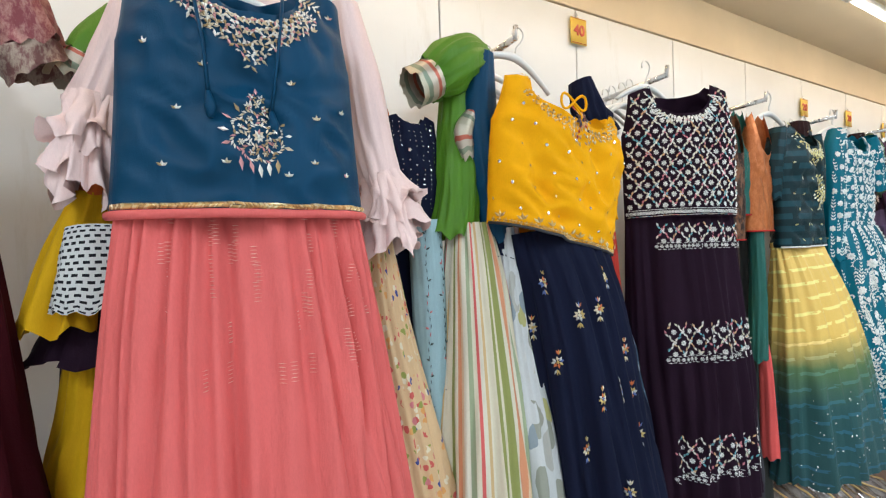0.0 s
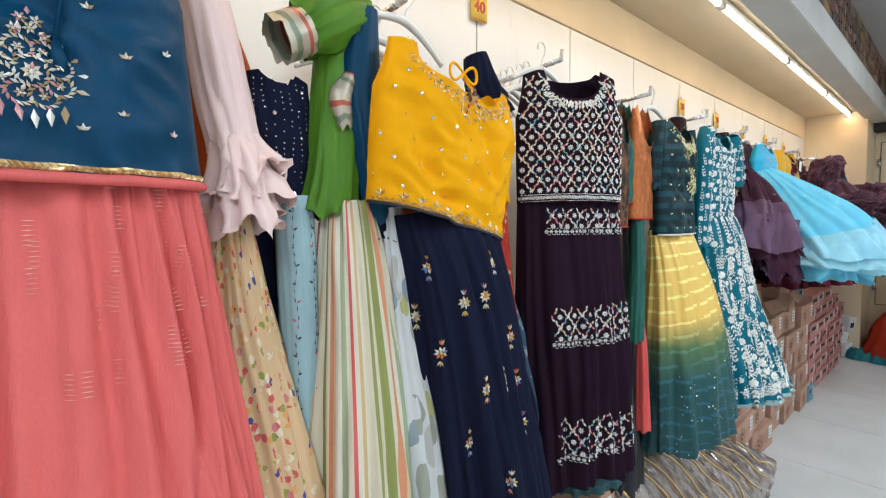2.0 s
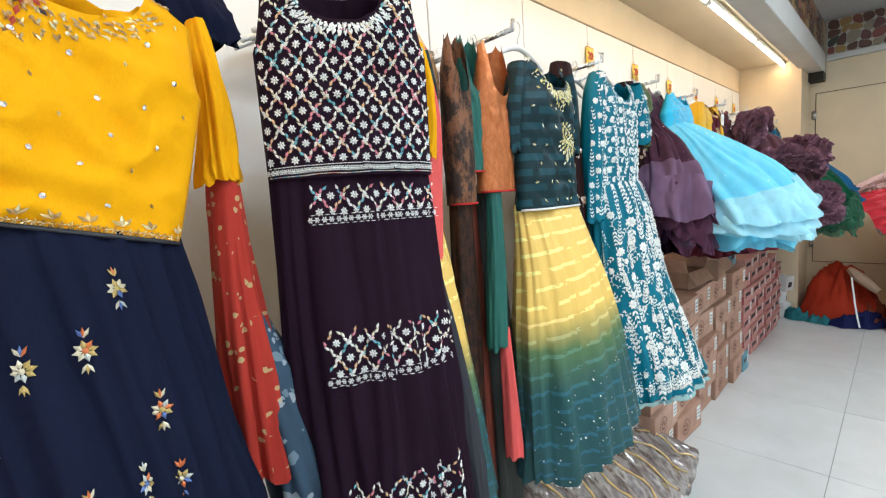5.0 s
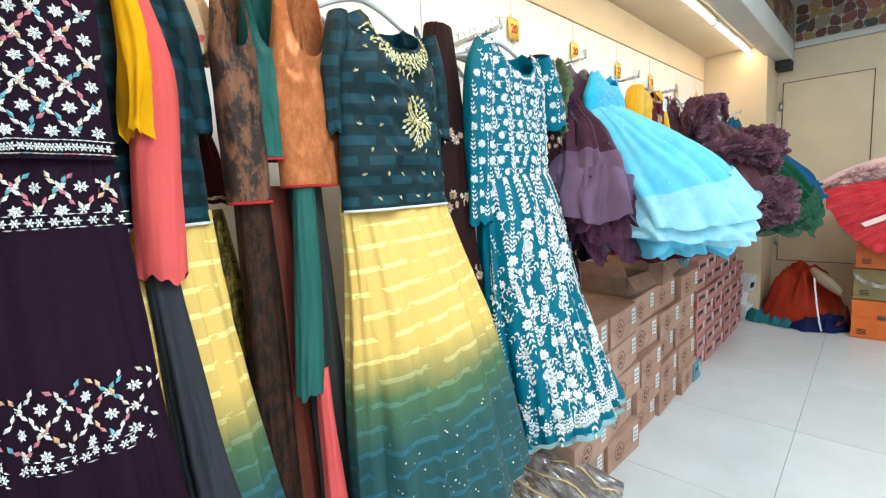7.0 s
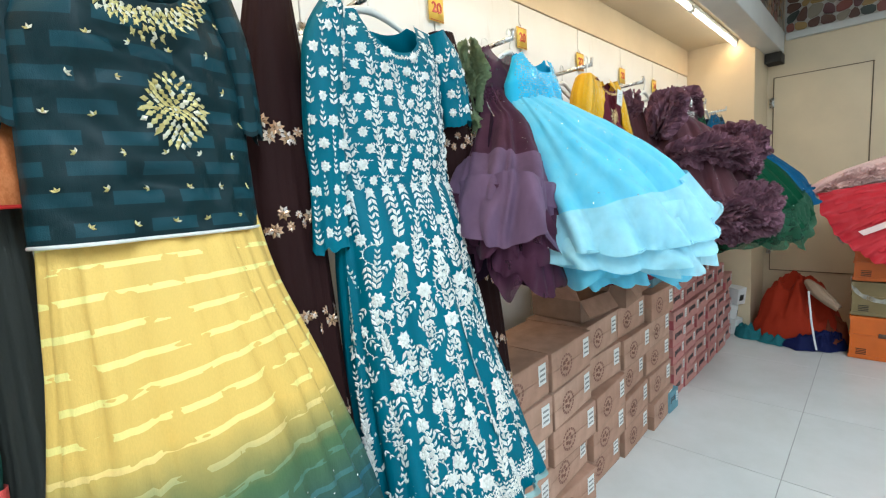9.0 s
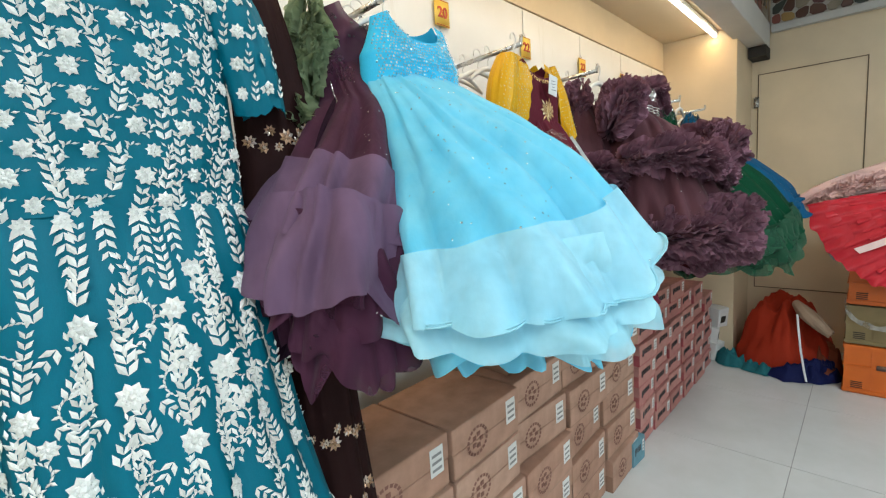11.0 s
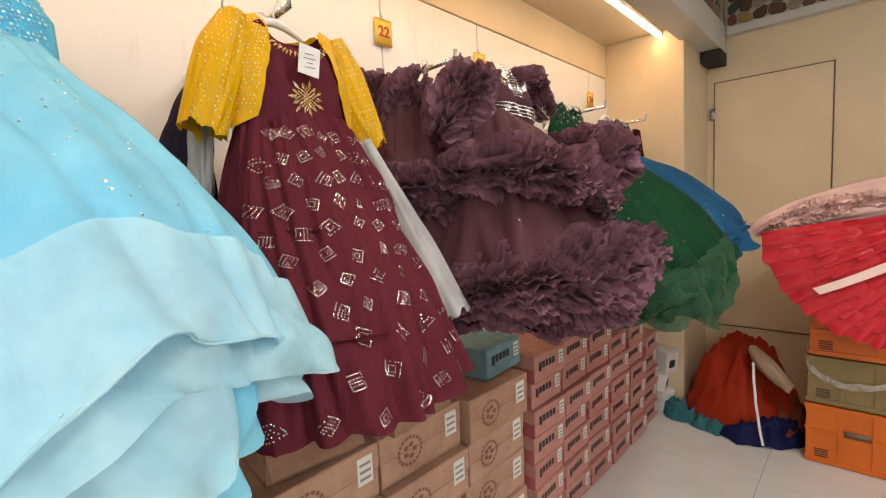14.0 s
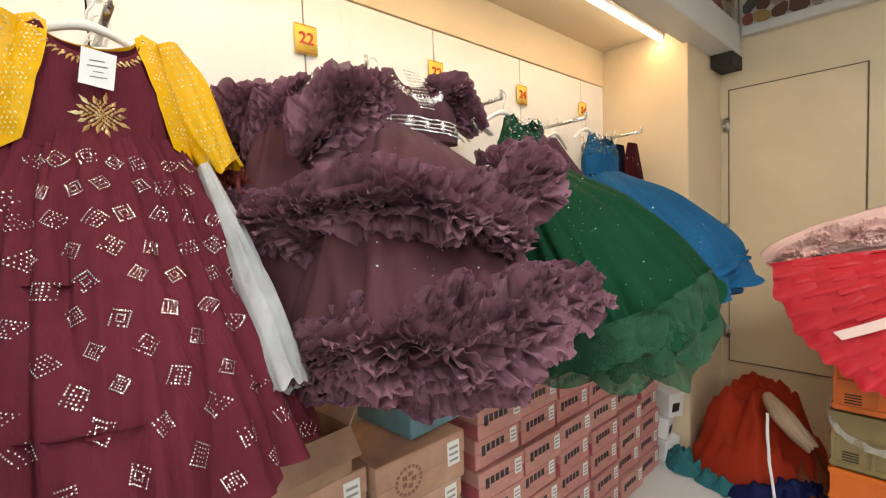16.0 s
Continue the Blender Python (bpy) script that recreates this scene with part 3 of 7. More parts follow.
SUNNY = fabric("sunflower_cloth", (0.95, 0.44, 0.002), 0.6, 0.3, 0.2, 0.1)
NAVY = fabric("navy_georgette", (0.010, 0.013, 0.034), 0.75, 0.03)
AUBERGINE = fabric("aubergine_georgette", (0.020, 0.008, 0.018), 0.75, 0.02)
MAROON = fabric("dark_maroon_cloth", (0.05, 0.006, 0.010), 0.7, 0.05)
WINE = fabric("wine_cotton", (0.135, 0.022, 0.036), 0.7, 0.1, 1.1)
LEAF = fabric("leaf_green_silk", (0.10, 0.25, 0.02), 0.4, 0.3, 0.5)
SKY = fabric("pale_blue_crepe", (0.36, 0.52, 0.56), 0.7)
SILVERGREY = fabric("silver_grey_satin", (0.46, 0.50, 0.52), 0.45)
RED = fabric("red_cloth", (0.55, 0.035, 0.03), 0.6)
SALMON = fabric("salmon_cloth", (0.85, 0.13, 0.12), 0.6)
STRIPES = fabric("striped_silk", (0.7, 0.6, 0.4), 0.4, 0.3, 0.3, 0.1, colour_from=striped([(0, (0.72, 0.66, 0.50)), (0.12, (0.30, 0.32, 0.10)), (0.23, (0.72, 0.67, 0.52)), (0.33, (0.70, 0.30, 0.16)), (0.40, (0.74, 0.55, 0.36)), (0.46, (0.74, 0.69, 0.56)), (0.57, (0.36, 0.42, 0.26)), (0.66, (0.72, 0.66, 0.50)), (0.74, (0.72, 0.14, 0.13)), (0.80, (0.74, 0.69, 0.56)), (0.88, (0.66, 0.46, 0.22)), (0.95, (0.74, 0.69, 0.56))], 0.088))
PRINT = fabric("printed_silk", (0.7, 0.5, 0.2), 0.4, 0.3, 0.3, 0.1, colour_from=printed((0.70, 0.48, 0.27), [(0, (0.62, 0.12, 0.10)), (0.22, (0.76, 0.68, 0.50)), (0.42, (0.30, 0.34, 0.08)), (0.55, (0.74, 0.36, 0.12)), (0.74, (0.06, 0.08, 0.28)), (0.82, (0.66, 0.22, 0.24)), (0.92, (0.78, 0.70, 0.52))], 98, 0.43, 1.5))
FLORAL = fabric("white_floral_silk", (0.7, 0.7, 0.7), 0.45, 0.3, 0.3, 0.1, colour_from=printed((0.66, 0.68, 0.68), [(0, (0.35, 0.36, 0.30)), (0.4, (0.50, 0.48, 0.20)), (0.55, (0.30, 0.36, 0.40)), (0.8, (0.5, 0.5, 0.46))], 30, 0.48, 2.6))
BROCADE = fabric("brocade_border", (0.5, 0.4, 0.3), 0.35, 0.2, 0.2, colour_from=striped([(0, (0.55, 0.50, 0.38)), (0.25, (0.25, 0.30, 0.22)), (0.4, (0.6, 0.52, 0.42)), (0.6, (0.55, 0.15, 0.10)), (0.72, (0.62, 0.56, 0.44))], 0.06, 1), metal=0.35)
COPPER = fabric("copper_brocade", (0.58, 0.19, 0.06), 0.38, 0.2, 0.3, thread=300, colour_from=by_noise((0.52, 0.16, 0.05), (0.62, 0.21, 0.075), 120.0), metal=0.35)
BROWN = fabric("brown_brocade", (0.10, 0.05, 0.025), 0.5, 0.2, 0.4, colour_from=by_noise((0.05, 0.034, 0.028), (0.26, 0.12, 0.065), 34.0), metal=0.3)
GREEN_SATIN = fabric("green_satin", (0.03, 0.14, 0.115), 0.35, 0.3, 0.5)
DEEP_TEAL = fabric("dark_teal_blocks", (0.01, 0.04, 0.05), 0.42, 0.2, 0.25, colour_from=blocks((0.006, 0.026, 0.032), (0.013, 0.066, 0.088), 0.085, 0.042))
OMBRE = fabric("yellow_to_teal_ombre", (0.8, 0.6, 0.1), 0.5, 0.3, 0.5, 0.08, colour_from=banded([(0, (0, 0, 0)), (0.66, (0.26, 0.32, 0.5)), (0.88, (0, 0, 0))], 0.044, [(0.40, (0.025, 0.075, 0.085)), (0.82, (0.03, 0.10, 0.10)), (0.94, (0.10, 0.18, 0.08)), (1.05, (0.87, 0.58, 0.15)), (1.5, (0.92, 0.62, 0.17))]))
PEACOCK = fabric("peacock_velvet", (0.003, 0.17, 0.25), 0.5, 0.12, 0.4)
CHOCOLATE = fabric("chocolate_velvet", (0.030, 0.012, 0.012), 0.6, 0.05)
ROYAL = fabric("royal_blue_satin", (0.01, 0.07, 0.25), 0.4)
SPRUCE = fabric("dark_green_net", (0.004, 0.055, 0.024), 0.6, 0.3, 0.5)
COBALT = fabric("cobalt_net", (0.008, 0.095, 0.22), 0.6, 0.3, 0.5)
YELLOW_FOIL = fabric("yellow_foil_cloth", (0.85, 0.46, 0.008), 0.42, 0.3, 0.4, thread=260)
PINK = fabric("pink_net", (0.88, 0.60, 0.56), 0.8, 0.4)
RED_SATIN = fabric("red_satin", (0.60, 0.03, 0.045), 0.25, 0.2, 0.5)
DENIM = fabric("navy_denim", (0.02, 0.05, 0.12), 0.8)
PLUM = tulle("plum_tulle", (0.082, 0.024, 0.054), 0.12, seep=0.12)
PLUM_EDGE = tulle("plum_edge", (0.205, 0.12, 0.205), 0.12, seep=0.15)
AQUA = tulle("aqua_tulle", (0.25, 0.75, 0.96), 0.14, 0.6, (0.17, 0.69, 0.955), seep=0.15)
AQUA_IN = fabric("aqua_lining", (0.06, 0.60, 0.93), 0.5, 0.2)
AQUA_EDGE = tulle("aqua_edge", (0.52, 0.86, 0.96), 0.26, 0.5, (0.42, 0.82, 0.957), seep=0.2)
# second tone darkened to put shade between the frills into the colour
RUFFLE = tulle("dusty_mauve_tulle", (0.30, 0.145, 0.195), 0.1, 0.9, (0.15, 0.065, 0.095), seep=0.15)
RUFFLE_RED = tulle("dusky_red_tulle", (0.42, 0.10, 0.09), 0.06, 0.85)
# body colour also darkened for the deep shade under the tiers
RUFFLE_BODY = tulle("mauve_tulle_body", (0.115, 0.042, 0.055), 0.04, 0.75, seep=0.1)
SAGE = tulle("sage_ruffle", (0.34, 0.43, 0.25), 0.06, 0.8)
GREEN_EDGE = tulle("green_edge", (0.02, 0.095, 0.05), 0.15, seep=0.15)
WHITE_NET = tulle("white_net", (0.80, 0.84, 0.86), 0.22)
BLACKWHITE = fabric("black_white_weave", (0.5, 0.5, 0.5), 0.6, colour_from=blocks((0.75, 0.75, 0.73), (0.02, 0.02, 0.025), 0.011, 0.008))
RED_DOT = fabric("red_dotted", (0.5, 0.05, 0.04), 0.6, colour_from=printed((0.50, 0.05, 0.035), [(0, (0.6, 0.4, 0.2)), (0.5, (0.6, 0.42, 0.2))], 50, 0.25))
MULTI = thread_mix("bright_threads", [(0, (0.78, 0.74, 0.66)), (0.30, (0.62, 0.20, 0.24)), (0.45, (0.72, 0.66, 0.50)), (0.62, (0.14, 0.40, 0.46)), (0.76, (0.72, 0.44, 0.24)), (0.88, (0.80, 0.78, 0.74))], 0.5, 0.1)
WHITE_THREAD = thread_mix("white_threads", [(0, (0.82, 0.82, 0.78)), (0.4, (0.70, 0.71, 0.68)), (0.7, (0.88, 0.88, 0.85))], 0.5, 0.15)
PALE_GOLD = thread_mix("pale_gold_threads", [(0, (0.70, 0.62, 0.28)), (0.4, (0.75, 0.72, 0.58)), (0.7, (0.55, 0.46, 0.18))], 0.45, 0.35)
ROSEGOLD = thread_mix("rose_gold_sequins", [(0, (0.65, 0.42, 0.28)), (0.4, (0.75, 0.62, 0.52)), (0.6, (0.45, 0.28, 0.16)), (0.8, (0.8, 0.7, 0.66))], 0.3, 0.6)


def garment(name, x, z, label, category="dress", group=""):
    return thing(name, x, -0.30, z, label, category, group or "hanging clothes")


def drape(parent, name, rings, material, label="", nu=64, nv=26, **kw):
    c = Cloth(rings, **kw)
    part(name, c.mesh(nu, nv), material, parent, label)
    return c


def sequins(parent, cloth, x0, x1, z0, z1, n, r, material, seed, name="sequins", label="scattered sequins"):
    rnd = random.Random(seed)
    bm = bmesh.new()
    for _ in range(n):
        bead(bm, cloth, rnd.uniform(x0, x1), rnd.uniform(z0, z1), r * rnd.uniform(0.6, 1.25), 0.35, 5)
    part(name, bm, material, parent, label, smooth=False, kind="stuff")


# A: petrol blouse with a coral skirt
ax = -6.135
g = garment("lehenga_set", ax, 1.45, "petrol blue embroidered blouse over a crinkled coral pink skirt", "dress")
A_top = Bodice(ax, -0.495, 1.80, 1.444, 0.142, 0.157, 0.172, 0.078, 0.088, 0.058, 0.025, 0.13, 0.010, 1.0)
part("blouse", A_top.mesh(56, 44), PETROL, g, "petrol blue satin blouse")
A_skirt = drape(g, "skirt", [(ax, -0.495, 1.458, 0.155, 0.03), (ax, -0.505, 1.29, 0.176, 0.058), (ax + 0.004, -0.51, 1.05, 0.200, 0.082), (ax + 0.006, -0.51, 0.8, 0.226, 0.10), (ax, -0.51, 0.62, 0.25, 0.11)], CORAL, "crinkled coral skirt", 300, 56, folds=4.2, amp=(0.009, 0.03), seed=2.2, square=0.8, gather=0.0032)

# B: sunflower top, tilted, with a navy skirt
bx = slot_x(9)
g = garment("lehenga_set", bx, 1.40, "sunflower yellow top hanging askew over a navy embroidered skirt", "dress")
B_top = Bodice(-5.46, -0.465, 1.71, 1.385, 0.175, 0.195, 0.178, 0.115, 0.07, 0.055, 0.015, 0.11, 0.012, 3.0, roll=13.5, pull=0.07)
part("top", B_top.mesh(52, 42), SUNNY, g, "yellow top with mirror work")
B_skirt = drape(g, "skirt", [(-5.485, -0.45, 1.42, 0.132, 0.04), (-5.465, -0.46, 1.25, 0.130, 0.09), (-5.43, -0.47, 1.0, 0.134, 0.105), (-5.40, -0.475, 0.8, 0.142, 0.115), (-5.37, -0.48, 0.55, 0.152, 0.125)], NAVY, "navy skirt with small flowers", 130, 40, folds=3.0, amp=(0.006, 0.028), seed=4.0)

# C: lattice top with an aubergine skirt
cx = slot_x(8)
g = garment("lehenga_set", cx, 1.42, "aubergine top with white lattice embroidery over a tiered dark skirt", "dress")
C_top = Bodice(-5.018, -0.445, 1.805, 1.442, 0.138, 0.160, 0.157, 0.082, 0.085, 0.045, 0.02, 0.13, 0.006, 5.0, yaw=-28.0, sweep=-0.004)
part("top", C_top.mesh(52, 40), AUBERGINE, g, "dark top with lattice of stitched flowers")
C_skirt = drape(g, "skirt", [(-5.02, -0.44, 1.46, 0.15, 0.03), (-5.02, -0.45, 1.25, 0.158, 0.055), (-5.015, -0.46, 1.0, 0.165, 0.075), (-5.01, -0.465, 0.85, 0.168, 0.08), (-5.005, -0.47, 0.68, 0.172, 0.085)], AUBERGINE, "tiered dark aubergine skirt", 130, 40, folds=3.0, amp=(0.006, 0.018), seed=6.0, yaw=-27.0)

# D: dark teal top with ombre skirt, and its twin behind
def ombre_set(x, y, seed, label, k=1.0, spread=((0.0, 0.152), (0.005, 0.172), (0.03, 0.218), (0.055, 0.255), (0.075, 0.285))):
    g = garment("lehenga_set", x, 1.35, label, "dress")
    top = Bodice(x, y + 0.03, 1.765, 1.338, 0.135 * k, 0.158 * k, 0.168 * k, 0.075 * k, 0.08, 0.055, 0.03, 0.13, 0.009, seed, yaw=6.0)
    part("top", top.mesh(48, 38), DEEP_TEAL, g, "dark teal top with woven blocks")
    for s in (-1, 1):
        drape(g, "sleeve", [(x + s * 0.128 * k, y + 0.03, 1.745, 0.018, 0.028), (x + s * 0.146 * k, y + 0.03, 1.66, 0.026, 0.03), (x + s * 0.155 * k, y + 0.035, 1.58, 0.025, 0.028), (x + s * 0.157 * k, y + 0.035, 1.50, 0.022, 0.025)], DEEP_TEAL, "", 24, 10, amp=(0.002, 0.006), seed=seed)
    rim = [top.point(u / 12, 1.339) + Vector((0, -0.002, 0)) for u in range(-12, 13)]
    part("piping", rod_mesh(bmesh.new(), rim, 0.003, 6), PAPER, g, "white hem piping")
    skirt = drape(g, "skirt", [(x + o, y + b, z, w, d * k) for (o, w), (b, z, d) in zip(spread, ((0.035, 1.36, 0.035), (0.015, 1.2, 0.08), (0.005, 1.0, 0.11), (0.0, 0.78, 0.13), (0.0, 0.585, 0.15)))], OMBRE, "yellow to teal ombre skirt", 110, 36, folds=2.8, amp=(0.006, 0.022), seed=seed, gather=0.002)
    return g, top, skirt


dx = -4.315
g, D_top, D_skirt = ombre_set(dx, -0.465, 7.0, "dark teal top with gold motif over a yellow to teal skirt")
D_thing = g
ombre_set(-4.835, -0.385, 8.0, "dark teal top over a yellow ombre skirt, hung behind another dress", 0.76, ((0.0, 0.125), (0.0, 0.125), (0.005, 0.14), (0.01, 0.16), (0.015, 0.18)))

# E: peacock dress with white embroidery
ex = slot_x(6) - 0.02
g = garment("long_dress", ex, 1.60, "peacock blue velvet dress with dense white embroidery", "dress")
E_thing = g
E_top = Bodice(ex, -0.40, 1.80, 1.40, 0.165, 0.175, 0.185, 0.085, 0.09, 0.055, 0.02, 0.13, 0.005, 9.0)
part("bodice", E_top.mesh(48, 36), PEACOCK, g, "peacock blue bodice")
E_skirt = drape(g, "skirt", [(ex, -0.40, 1.42, 0.172, 0.046), (ex + 0.004, -0.42, 1.3, 0.186, 0.078), (ex + 0.014, -0.45, 1.0, 0.205, 0.11), (ex + 0.032, -0.485, 0.75, 0.222, 0.15), (ex + 0.045, -0.50, 0.61, 0.235, 0.18)], PEACOCK, "long peacock blue skirt", 110, 44, folds=2.6, amp=(0.004, 0.024), seed=9.5, yaw=-12.0, yaw_top=0.0)
E_arm = []
for s in (-1, 1):
    E_arm.append(drape(g, "sleeve", [(ex + s * 0.155, -0.42, 1.79, 0.022, 0.03), (ex + s * 0.185, -0.42, 1.70, 0.042, 0.036), (ex + s * 0.20, -0.42, 1.55, 0.042, 0.036), (ex + s * 0.205, -0.42, 1.40, 0.038, 0.03), (ex + s * 0.21, -0.42, 1.27, 0.04, 0.03)] if s < 0 else
                       [(ex + s * 0.155, -0.42, 1.79, 0.022, 0.03), (ex + s * 0.19, -0.42, 1.72, 0.044, 0.036), (ex + s * 0.215, -0.42, 1.62, 0.042, 0.036), (ex + s * 0.225, -0.42, 1.56, 0.04, 0.034)], PEACOCK, "", 32, 18, amp=(0.002, 0.007), seed=10 + s))

# F: plum gown and aqua gown on one rod
def gown(x, y, zs, zw, half, rings, mat_top, mat_skirt, label, seed, nu=140, nv=40, folds=2.4, amp=(0.004, 0.035), bodice_label="", skirt_label="", tilt=(0.0, 0.0), wave=(0.0, 0.0, 0.0)):
    g = garment("ball_gown", x, zw, label, "dress")
    top = Bodice(x, y, zs, zw, half * 0.78, half, half * 1.02, half * 0.5, 0.06, 0.05, 0.02, 0.10, 0.004, seed)
    part("bodice", top.mesh(40, 28), mat_top, g, bodice_label)
    skirt = Cloth(rings, folds=folds, amp=amp, seed=seed, hem=0.03, square=0.82, tilt=tilt, wave=wave)
    part("skirt", skirt.mesh(nu, nv), mat_skirt, g, skirt_label)
    return g, top, skirt


aq = -3.19
g, Q_top, Q_skirt = gown(aq, -0.44, 1.80, 1.625, 0.148, [(aq, -0.44, 1.64, 0.14, 0.05), (aq + 0.005, -0.50, 1.53, 0.175, 0.12), (aq + 0.015, -0.56, 1.42, 0.22, 0.19), (aq + 0.018, -0.62, 1.31, 0.272, 0.25), (aq + 0.015, -0.65, 1.22, 0.31, 0.285)], AQUA_IN, AQUA, "aqua blue tulle ball gown with beaded bodice", 11.0, 160, 44, amp=(0.006, 0.034), skirt_label="translucent aqua tulle skirt", tilt=(0.02, 0.28), wave=(1.9, 0.03, 0.035))
AQ_thing = g
pl = slot_x(5) - 0.085
g, P_top, P_skirt = gown(pl, -0.36, 1.83, 1.60, 0.125, [(pl, -0.36, 1.66, 0.115, 0.05), (pl - 0.03, -0.40, 1.56, 0.12, 0.09), (pl - 0.10, -0.45, 1.46, 0.135, 0.12), (pl - 0.18, -0.50, 1.36, 0.145, 0.14), (pl - 0.225, -0.52, 1.27, 0.15, 0.15)], PLUM, PLUM, "plum tulle ball gown with stiff wavy hem", 12.0, tilt=(0.5, 0.5))
PL_thing = g

# H: wine dress with a yellow bolero
hx = -2.635
g = garment("long_dress", hx, 1.58, "wine cotton dress with silver squares under a yellow bolero jacket", "dress")
H_thing = g
H_top = Bodice(hx + 0.0, -0.42, 1.80, 1.585, 0.105, 0.125, 0.13, 0.07, 0.055, 0.05, 0.02, 0.11, 0.004, 13.0)
part("bodice", H_top.mesh(40, 28), WINE, g, "wine bodice")
H_skirt = drape(g, "skirt", [(hx, -0.42, 1.60, 0.125, 0.05), (hx + 0.005, -0.44, 1.48, 0.17, 0.10), (hx + 0.01, -0.47, 1.3, 0.215, 0.16), (hx + 0.015, -0.50, 1.12, 0.25, 0.215), (hx + 0.02, -0.51, 1.0, 0.275, 0.245)], WINE, "tiered wine skirt", 280, 50, folds=3.3, amp=(0.007, 0.034), seed=13.0, gather=0.003)

# I: mauve ruffled gown; J, K: green and cobalt gowns
ix = slot_x(3) + 0.03
g, I_top, I_skirt = gown(ix, -0.525, 1.82, 1.645, 0.145, [(ix, -0.525, 1.653, 0.134, 0.045), (ix - 0.02, -0.53, 1.58, 0.19, 0.14), (ix - 0.05, -0.55, 1.45, 0.235, 0.20), (ix - 0.08, -0.57, 1.28, 0.27, 0.26), (ix - 0.10, -0.60, 1.13, 0.30, 0.29)], RUFFLE_BODY, RUFFLE_BODY, "dusty mauve tulle gown with clouds of ruffles", 14.0)
I_thing = g
jx = slot_x(2) + 0.02
g, J_top, J_skirt = gown(jx, -0.44, 1.80, 1.60, 0.135, [(jx, -0.44, 1.62, 0.125, 0.05), (jx + 0.03, -0.51, 1.49, 0.19, 0.13), (jx + 0.07, -0.59, 1.35, 0.27, 0.21), (jx + 0.11, -0.66, 1.20, 0.33, 0.27), (jx + 0.13, -0.70, 1.08, 0.38, 0.31)], SPRUCE, SPRUCE, "dark green net ball gown with sequinned bodice", 15.0, tilt=(0.10, 0.22), wave=(1.6, 0.02, 0.015))
J_thing = g
kx = slot_x(1) + 0.02
g, K_top, K_skirt = gown(kx, -0.42, 1.80, 1.59, 0.13, [(kx, -0.42, 1.61, 0.12, 0.05), (kx + 0.01, -0.48, 1.5, 0.18, 0.13), (kx + 0.04, -0.56, 1.36, 0.25, 0.21), (kx + 0.07, -0.62, 1.22, 0.31, 0.28), (kx + 0.09, -0.65, 1.13, 0.335, 0.30)], COBALT, COBALT, "cobalt blue net gown with sequinned waist", 16.0)
K_thing = g

# ---- hangers that carry the front clothes ----
for k, x, w, r in ((10, ax, 0.15, 0), (9, -5.50, 0.12, 12), (8, -5.02, 0.13, 0), (7, dx, 0.13, 0), (6, ex, 0.15, 0), (5, aq, 0.10, 0), (4, hx, 0.11, 0), (3, ix, 0.12, 0), (2, jx, 0.11, 0), (1, kx, 0.10, 0)):
    copy_thing(HANGER, pose(x, -0.352, ROD_Z + 0.012, 0, r, 0) @ Matrix.Diagonal((w / 0.13, 1, 1, 1)))

# ---- clothes hung behind the front ones ----
def piece(name, rings, material, label, category="dress", nu=48, nv=24, part_name="cloth", **kw):
    g = garment(name, rings[0][0], rings[0][2], label, category)
    return g, drape(g, part_name, rings, material, "", nu, nv, **kw)


# slot 11: dark maroon dress with brocade sleeves
mx = slot_x(11)
g = garment("long_dress", mx, 1.5, "dark maroon embroidered long dress with brocade sleeves", "dress")
M_top = Bodice(mx + 0.05, -0.405, 1.82, 1.42, 0.16, 0.18, 0.19, 0.08, 0.07, 0.06, 0.02, 0.13, 0.006, 20.0)
part("bodice", M_top.mesh(), NAVY, g)
M_skirt = drape(g, "skirt", [(mx + 0.05, -0.41, 1.45, 0.185, 0.06), (mx + 0.06, -0.42, 1.2, 0.205, 0.09), (mx + 0.06, -0.42, 0.9, 0.23, 0.12), (mx + 0.06, -0.42, 0.55, 0.25, 0.14)], MAROON, "dark maroon skirt", 72, 26, folds=2.6, amp=(0.006, 0.02), seed=20)
sequins(g, M_skirt, mx - 0.1, mx + 0.24, 0.6, 1.42, 260, 0.004, SILVER, 21)
drape(g, "sleeve", [(mx + 0.19, -0.36, 1.84, 0.03, 0.03), (mx + 0.235, -0.37, 1.77, 0.048, 0.035), (mx + 0.275, -0.37, 1.68, 0.04, 0.03)], fabric("rose_brocade", (0.30, 0.09, 0.09), 0.4, 0.2, 0.3, colour_from=by_noise((0.30, 0.08, 0.09), (0.52, 0.26, 0.22), 55.0), metal=0.25), "pink brocade sleeve", 32, 12, amp=(0.004, 0.01), seed=22)
drape(g, "cuff", [(mx + 0.272, -0.37, 1.685, 0.042, 0.032), (mx + 0.288, -0.37, 1.65, 0.038, 0.03)], fabric("rust_brocade", (0.26, 0.10, 0.09), 0.4, 0.2, 0.3, colour_from=by_noise((0.22, 0.10, 0.09), (0.48, 0.36, 0.28), 50.0), metal=0.25), "brocade cuff", 32, 6, amp=(0.002, 0.004), seed=23)
g = garment("silk_blouse", -6.34, 1.7, "green silk sleeve with a gold striped brocade cuff", "top")
drape(g, "sleeve", [(-6.30, -0.32, 1.78, 0.02, 0.02), (-6.33, -0.335, 1.72, 0.03, 0.024), (-6.348, -0.342, 1.685, 0.028, 0.024)], LEAF, "", 32, 10, amp=(0.002, 0.005), seed=23.5)
drape(g, "cuff", [(-6.345, -0.341, 1.69, 0.031, 0.026), (-6.368, -0.35, 1.652, 0.030, 0.024)], BROCADE, "gold striped brocade cuff", 32, 6, amp=(0.001, 0.002), seed=23.6)

